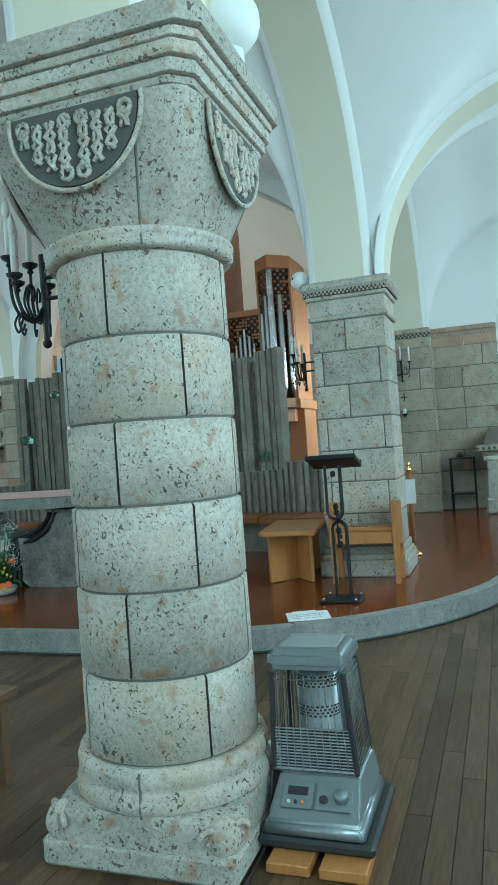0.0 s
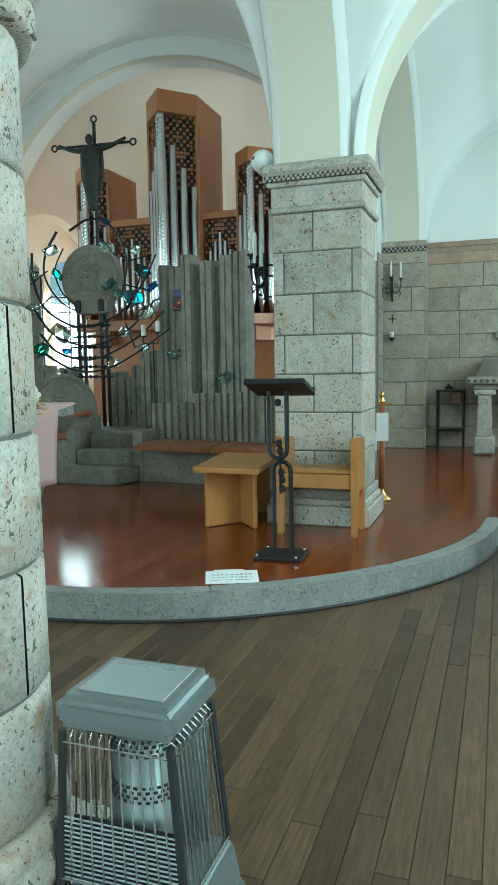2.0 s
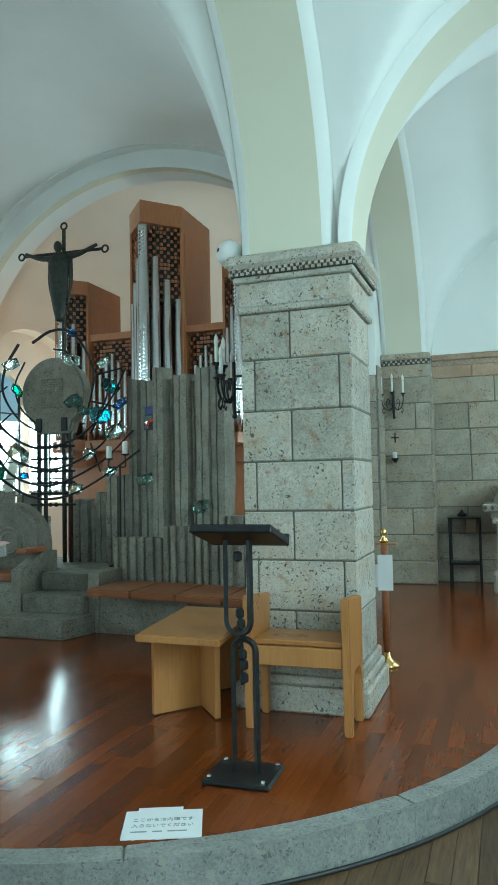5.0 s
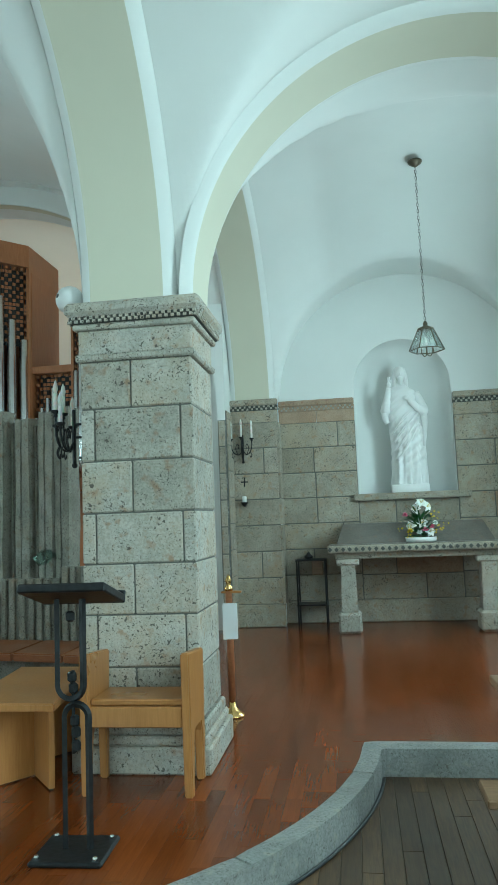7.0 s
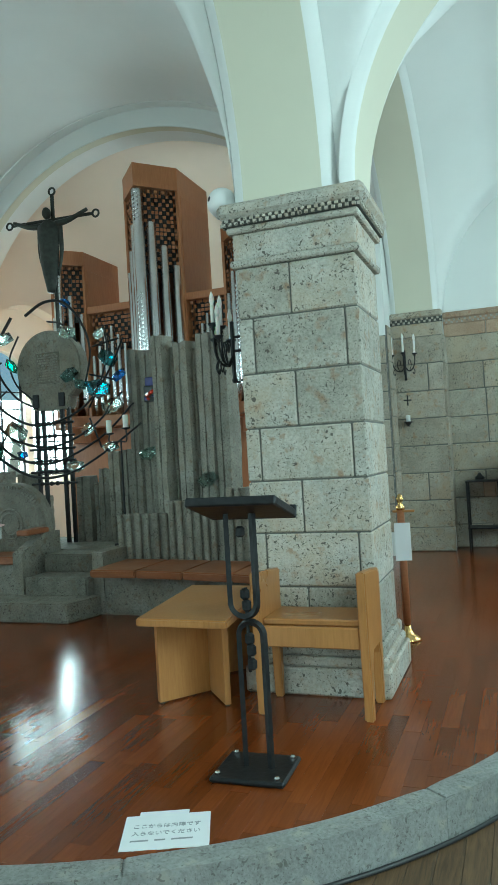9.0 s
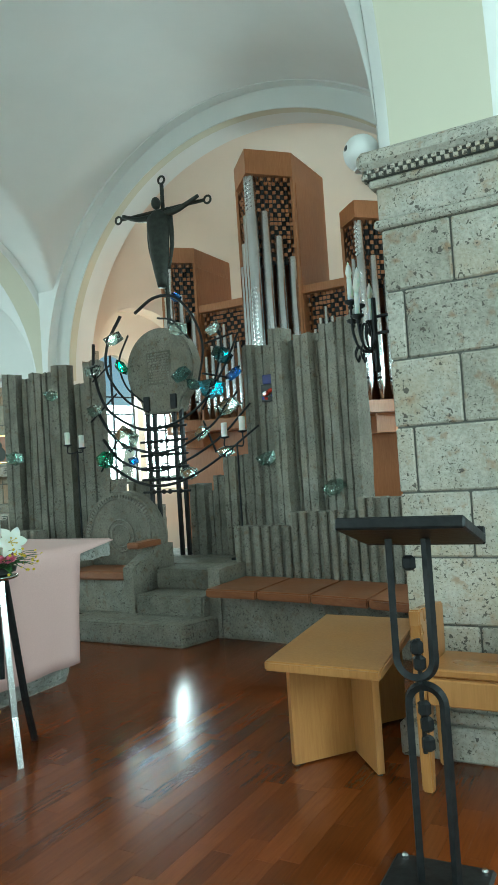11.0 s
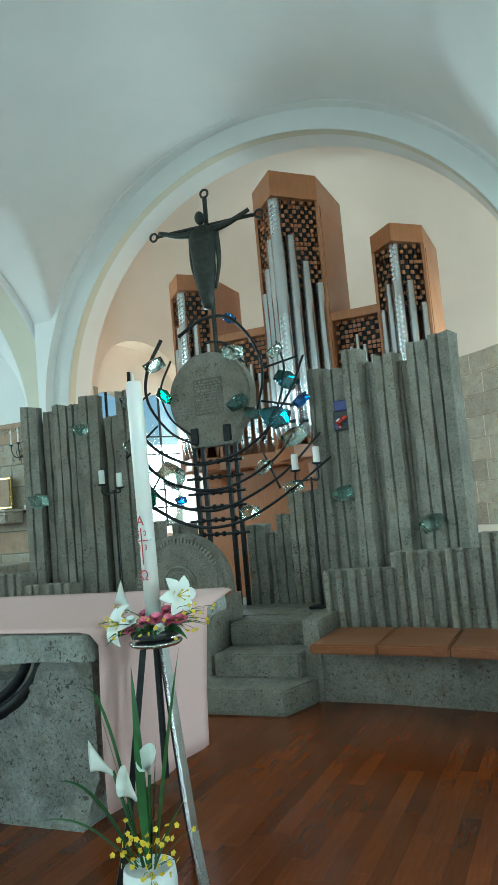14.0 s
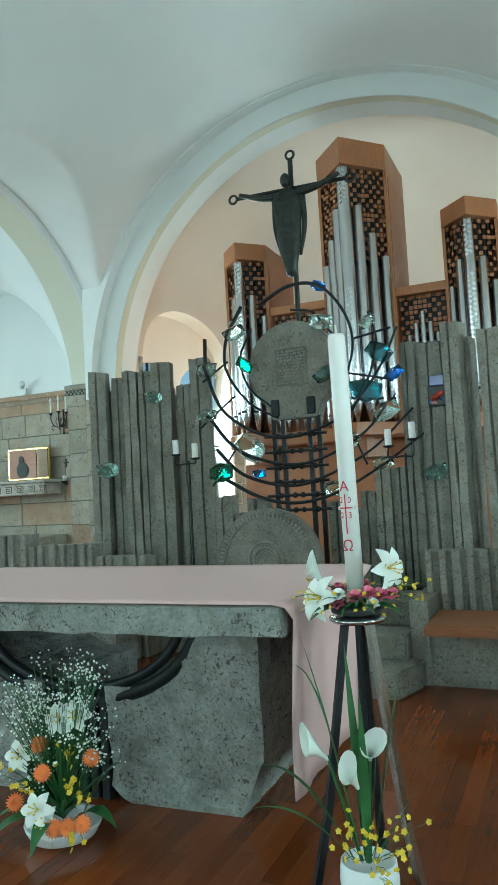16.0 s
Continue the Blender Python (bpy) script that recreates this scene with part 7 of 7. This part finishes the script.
for dx, z, f in ((0.02, 0.52, (0.1, -0.7, 0.6)), (0.08, 0.47, (0.6, -0.6, 0.3)), (-0.04, 0.44, (-0.6, -0.7, 0.3)), (-0.10, 0.22, (-0.5, -0.8, 0.2)), (0.02, 0.26, (0, -0.9, 0.3)), (0.1, 0.14, (0.4, -0.9, 0.2))):
    lily(fl, (FX + dx, FY - 0.03, FZ + z * 0.85), f, 0.08)
for dx, z, mt in ((-0.17, 0.30, PETAL_PINK), (0.12, 0.16, PETAL_PINK), (0.05, 0.13, PETAL_PINK), (-0.12, 0.12, PETAL_YELLOW), (-0.02, 0.10, PETAL_WHITE), (0.16, 0.2, PETAL_WHITE)):
    rose(fl, (FX + dx, FY - 0.08, FZ + z), 0.035, mt, "carnation")
b = bmesh.new()
rn = random.Random(6)
for k in range(110):
    a = rn.uniform(0, 6.28)
    L = rn.uniform(0.06, 0.27)
    s = (FX + 0.04 * math.cos(a), FY + 0.04 * math.sin(a), FZ + 0.05 + rn.uniform(0, 0.25))
    blade(b, s, (s[0] + L * math.cos(a), s[1] + L * 0.6 * math.sin(a), s[2] + rn.uniform(-0.03, 0.16)), 0.02, rn.uniform(0.008, 0.02), 5)
tagged(part("foliage", b, LEAF, fl), kind="stuff")
sprays(fl, [(FX + dx, FY - 0.06, FZ + z) for dx, z in ((0.2, 0.15), (0.25, 0.2), (-0.2, 0.16), (0.15, 0.3), (-0.13, 0.08))], 7, 0.03, 0.013, PETAL_YELLOW, "yellow_blossoms", rn)

rack = thing("iron_stand", (0, 0, 0), "small dark iron stand against the chapel wall", "stand")
for x in (0.74, 1.08):
    for y in (11.50, 11.78):
        part("leg", boxed(x - 0.010, x + 0.010, y - 0.010, y + 0.010, PODIUM, 0.93, bevel=0.003), IRON, rack)
for z in (0.40, 0.93):
    part("shelf", boxed(0.725, 1.095, 11.485, 11.795, z, z + 0.016, bevel=0.003), IRON, rack)
part("box", boxed(0.92, 1.05, 11.55, 11.72, 0.76, 0.93, bevel=0.006), DARK_OAK, rack, "dark box under the top")
b = bmesh.new()
lathe(b, [(0.05, 0.957), (0.055, 0.98), (0.03, 1.0), (0.012, 1.03)], 14, (0.88, 11.64))
part("finial", b, IRON, rack, "", True)


LANTERN_METAL = plain_material("aged_bronze_lantern", (0.16, 0.14, 0.10), 0.4, 0.8, 0.3, 30, 0.1)
PALE_PANE = glass_material("pale_lantern_glass", (0.85, 0.9, 0.9), 0.1)


def hanging_lamp(x, y, z_low, z_top):
    l = thing("hanging_lantern", (x, y, 0), "glass lantern with brass frame hanging on a long chain", "lamp")
    b = bmesh.new()
    lathe(b, [(0.075, z_top), (0.07, z_top - 0.02), (0.03, z_top - 0.05), (0.008, z_top - 0.065)], 20)
    part("ceiling_rose", b, LANTERN_METAL, l, "", True)
    n = int((z_top - z_low - 0.35) / 0.035)
    b = bmesh.new()
    for i in range(n):
        z = z_top - 0.06 - (z_top - z_low - 0.36) * (i + 0.5) / n
        dx, dy = (0.007, 0) if i % 2 else (0, 0.007)
        for s in (-1, 1):
            tube(b, [(s * dx, s * dy, z - 0.02), (s * dx * 1.3, s * dy * 1.3, z), (s * dx, s * dy, z + 0.02)], 0.0025, 4)
    tagged(part("chain", b, BRONZE, l), kind="stuff")
    b = bmesh.new()
    lathe(b, [(0.082, z_low + 0.27), (0.086, z_low + 0.28), (0.045, z_low + 0.30), (0.02, z_low + 0.315), (0.025, z_low + 0.335), (0.01, z_low + 0.36)], 12)
    part("crown", b, LANTERN_METAL, l, "", True)
    for k in range(6):
        a0, a1 = radians(60 * k), radians(60 * k + 60)
        t0, t1 = Vector((0.08 * math.cos(a0), 0.08 * math.sin(a0), z_low + 0.27)), Vector((0.08 * math.cos(a1), 0.08 * math.sin(a1), z_low + 0.27))
        l0, l1 = Vector((0.175 * math.cos(a0), 0.175 * math.sin(a0), z_low + 0.06)), Vector((0.175 * math.cos(a1), 0.175 * math.sin(a1), z_low + 0.06))
        b = bmesh.new()
        tube(b, [t0, l0], 0.006, 5)
        tube(b, [l0, l1], 0.006, 5)
        part("frame_bar", b, LANTERN_METAL, l)
        b = bmesh.new()
        vs = [b.verts.new(p) for p in (t0, t1, l1, l0)]
        f = b.faces.new(vs)
        r = bmesh.ops.extrude_face_region(b, geom=[f])
        bmesh.ops.translate(b, verts=[q for q in r["geom"] if isinstance(q, bmesh.types.BMVert)], vec=(0, 0, 0.003))
        g = part("glass_pane", tidy(b), PALE_PANE, l)
        g.visible_shadow = False
    for k in range(3):
        a = radians(120 * k + 20)
        d = Vector((math.cos(a), math.sin(a), 0))
        b = bmesh.new()
        tube(b, smooth_line([Vector((0, 0, z_low + 0.26)), Vector((0, 0, z_low + 0.05)), d * 0.03 + Vector((0, 0, z_low)), d * 0.06 + Vector((0, 0, z_low + 0.04)), d * 0.06 + Vector((0, 0, z_low + 0.09))], 5), 0.005, 5)
        part("lamp_arm", b, LANTERN_METAL, l)
        b = bmesh.new()
        lathe(b, [(0.011, z_low + 0.09), (0.013, z_low + 0.13), (0.016, z_low + 0.15), (0.002, z_low + 0.19)], 10, (d.x * 0.06, d.y * 0.06))
        part("bulb", b, WAX, l, "", True)


hanging_lamp(2.28, 10.02, 3.03, 5.09)


def sconce(name, m, candles, spread, tall, label, stand_off=0.03):
    """Branched iron wall light with white candle tubes; wall behind +y of its own pose."""
    s = thing(name, (0, 0, 0), label, "wall light")
    s.matrix_world = m
    b = bmesh.new()
    off = stand_off
    tube(b, [(0, -off, -0.27), (0, -off, 0.06)], 0.012, 6)
    ball(b, (0, -off, -0.28), 0.018, 8, 6)
    for z in (-0.03, -0.11):
        tube(b, [(0, 0.012, z), (0, -off, z)], 0.008, 6)
    part("back_bar", b, IRON, s)
    for k in range(candles):
        if candles > 3:
            a = math.pi * (k + 0.5) / candles
            x, y, z = spread * math.cos(a), -off - 0.02 - spread * 0.9 * math.sin(a), (0.05 if k % 2 else -0.03)
        else:
            x, y, z = spread * (k - 1), -0.14, 0.02 if k == 1 else 0.0
        at = lambda t, h: (x * t, -off + (y + off) * t, h)
        b = bmesh.new()
        tube(b, smooth_line([(0, -off, -0.13), at(0.35, -0.19), at(0.75, -0.17), at(0.98, -0.10), (x, y, z - 0.02)], 6), 0.0065, 6)
        tube(b, smooth_line([at(0.45, -0.185), at(0.62, -0.12), at(0.5, -0.06), at(0.34, -0.08), at(0.40, -0.115)], 5), 0.0045, 5)
        tube(b, smooth_line([at(0.8, -0.16), at(0.95, -0.20), at(0.85, -0.235), at(0.75, -0.21)], 5), 0.0045, 5)
        part("branch", b, IRON, s, "", True)
        b = bmesh.new()
        lathe(b, [(0.006, z - 0.04), (0.014, z - 0.03), (0.008, z - 0.02), (0.028, z - 0.008), (0.031, z + 0.003), (0.018, z)], 12, (x, y))
        part("drip_pan", b, IRON, s, "", True)
        b = bmesh.new()
        lathe(b, [(0.012, z), (0.012, z + tall)], 12, (x, y))
        part("candle_tube", b, WAX, s, "white candle tube", True)
        b = bmesh.new()
        lathe(b, [(0.009, z + tall), (0.016, z + tall + 0.026), (0.011, z + tall + 0.055), (0.001, z + tall + 0.08)], 12, (x, y))
        part("bulb", b, WAX, s, "pale candle bulb", True)
    return s


sconce("wall_sconce", pose(0.13, YP - 0.03, 2.45), 3, 0.13, 0.15, "black iron wall sconce with three white candle bulbs")
sconce("wall_sconce", pose(-7.52, YE - 0.03, 2.62), 3, 0.13, 0.15, "black iron wall sconce with three white candle bulbs")
sconce("branched_sconce", pose(-0.022, 6.8, 2.105, 0, 0, -90), 5, 0.10, 0.11, "black wrought iron branched light on the pier side", 0.15)
sconce("branched_sconce", pose(0.0, 2.62, 2.06, 0, 0, -90), 5, 0.11, 0.15, "black wrought iron branched light on the column side", 0.10)
for x, y in ((0.13, YP - 0.03), (-7.52, YE - 0.03)):
    g = thing("consecration_cross", (x, y, 0), "small dark cross and red glass light on the wall", "wall cross")
    part("upright_bar", boxed(-0.008, 0.008, -0.012, 0, 1.86, 1.98), IRON, g)
    part("cross_bar", boxed(-0.045, 0.045, -0.013, 0.0, 1.915, 1.93), IRON, g)
    b = bmesh.new()
    lathe(b, [(0.01, 1.62), (0.045, 1.66), (0.05, 1.67), (0.03, 1.67)], 12, (0, -0.06))
    tube(b, [(0, 0, 1.62), (0, -0.06, 1.63)], 0.01, 6)
    part("bracket", b, IRON, g, "", True)
    b = bmesh.new()
    lathe(b, [(0.026, 1.67), (0.028, 1.74), (0.02, 1.745)], 12, (0, -0.06))
    part("votive_glass", b, WHITE_PAINT, g, "", True)


def round_speaker(x, y, z, r, facing, foot=0.012):
    s = thing("round_loudspeaker", (x, y, z), "white ball-shaped loudspeaker resting on the capital", "loudspeaker", turn=facing)
    b = bmesh.new()
    ball(b, (0, 0, 0), r, 28, 18)
    part("shell", b, WHITE_PAINT, s, "", True)
    b = bmesh.new()
    lathe(b, [(0.004, r * 0.985), (r * 0.17, r * 0.97), (r * 0.17, r * 1.0), (0.004, r * 1.01)], 16)
    bmesh.ops.transform(b, verts=b.verts, matrix=Matrix.Rotation(radians(80), 4, 'X'))
    part("port", b, DARK_PLASTIC, s, "dark round port", True)
    b = bmesh.new()
    lathe(b, [(r * 0.45, -r * 0.86 - foot), (r * 0.45, -r * 0.86)], 16)
    part("stand_ring", b, WHITE_PAINT, s)


round_speaker(-0.12, 6.63, 2.795, 0.083, -40)
round_speaker(0.665, 2.75, 2.875, 0.12, 200, 0.118)

# ---------------------------------------------------------------- left chapel and benches
shelf = thing("wall_altar", (0, 0, 0), "carved pale stone altar shelves against the chapel wall", "wall shelf")
part("upper_shelf", boxed(-8.95, -7.62, 11.5, 11.86, 1.50, 1.66, bevel=0.012), STONE, shelf)
part("upper_moulding", boxed(-9.0, -7.58, 11.46, 11.865, 1.662, 1.70, bevel=0.01), STONE, shelf)
part("lower_table", boxed(-8.95, -7.55, 11.25, 11.86, 0.78, 0.93, bevel=0.012), STONE, shelf)
part("lower_body", boxed(-8.85, -7.65, 11.35, 11.86, PODIUM, 0.778, bevel=0.01), STONE, shelf)
for zc, yf, n in ((1.58, 11.498, 7), (0.855, 11.248, 7)):
    for i in range(n):
        x = -8.85 + 1.2 * i / (n - 1)
        b = bmesh.new()
        pts = [(-0.06, 0.04), (0.06, 0.04), (0.06, -0.04), (-0.035, -0.04), (-0.035, 0.015), (0.03, 0.015), (0.03, -0.015), (-0.01, -0.015)]
        tube(b, [(x + p, yf, zc + q) for p, q in pts], 0.006, 4)
        part("key_ornament", b, CARVED_DARK, shelf)
icon = thing("framed_icon", (0, 0, 0), "gilded triptych icon with plain painted panels", "picture")
part("frame", boxed(-8.46, -7.72, 11.74, 11.79, 1.71, 2.17, bevel=0.01), BRASS, icon)
part("painting", boxed(-8.42, -7.94, 11.73, 11.742, 1.735, 2.145), BENCH_WOOD, icon, "dim reddish painted panel")
part("side_wing", boxed(-7.92, -7.74, 11.725, 11.745, 1.74, 2.14, bevel=0.004), RED_STONE, icon)
b = bmesh.new()
ball(b, (-8.2, 11.725, 2.0), 0.05, 12, 8, (1, 0.2, 1.2))
ball(b, (-8.18, 11.722, 1.86), 0.11, 12, 8, (1, 0.1, 1.0))
part("painted_shape", b, CARVED_DARK, icon)
spot_lamp = thing("small_spot_lamp", (0, 0, 0), "small white spot lamp on the cornice", "lamp")
b = bmesh.new()
lathe(b, [(0.03, 0), (0.04, 0.05), (0.04, 0.12), (0.02, 0.13)], 14)
bmesh.ops.transform(b, verts=b.verts, matrix=pose(-8.2, 11.80, 3.06, 70, 0, 40))
part("head", b, WHITE_PAINT, spot_lamp, "", True)
part("foot", boxed(-8.24, -8.16, 11.82, 11.86, 2.95, 3.05, bevel=0.004), WHITE_PAINT, spot_lamp)


def pew(x0, x1, y, z, label):
    p = thing("bench", (0, 0, 0), label, "bench")
    part("seat", boxed(x0, x1, y - 0.2, y + 0.2, z - 0.04, z, bevel=0.006), DARK_OAK, p)
    for x in (x0 + 0.06, x1 - 0.06):
        for s in (-0.15, 0.15):
            part("leg", boxed(x - 0.025, x + 0.025, y + s - 0.025, y + s + 0.025, 0, z - 0.042, bevel=0.004), DARK_OAK, p)
    part("stretcher", boxed(x0 + 0.085, x1 - 0.085, y - 0.012, y + 0.012, z - 0.12, z - 0.042), DARK_OAK, p)


pew(-1.5, -0.50, 2.62, 0.40, "plain brown wooden bench in the nave")


def kneeler(x0, x1, y):
    """Bench with a book board on end panels and a lower board to kneel on."""
    k = thing("kneeler_bench", (0, 0, 0), "brown wooden kneeler with a book board and a paper slip", "kneeler")
    part("book_board", boxed(x0, x1, y, y + 0.26, 0.715, 0.75, bevel=0.006), PEW_WOOD, k)
    for x in (x0 + 0.035, x1 - 0.075):
        part("end_panel", boxed(x, x + 0.04, y + 0.03, y + 0.23, 0.0, 0.714, bevel=0.006), PEW_WOOD, k)
        part("foot", boxed(x - 0.055, x - 0.005, y - 0.20, y + 0.20, 0.0, 0.06, bevel=0.006), PEW_WOOD, k)
        part("kneeler_leg", boxed(x - 0.05, x - 0.01, y - 0.15, y - 0.02, 0.061, 0.363, bevel=0.004), PEW_WOOD, k)
    part("back_board", boxed(x0 + 0.077, x1 - 0.077, y + 0.19, y + 0.215, 0.30, 0.70, bevel=0.004), PEW_WOOD, k)
    part("kneeling_board", boxed(x0 - 0.11, x1 + 0.02, y - 0.22, y - 0.0, 0.365, 0.40, bevel=0.006), PEW_WOOD, k)
    part("paper_slip", boxed(x0 + 0.08, x0 + 0.12, y + 0.024, y + 0.028, 0.50, 0.70), PAPER, k, "white paper slip hung on the end")


PEW_WOOD = wood_material("worn_brown_bench_wood", (0.30, 0.19, 0.10), (0.20, 0.12, 0.06), (2, 12, 12), 0.4, 0.15)
kneeler(2.03, 3.35, 5.73)
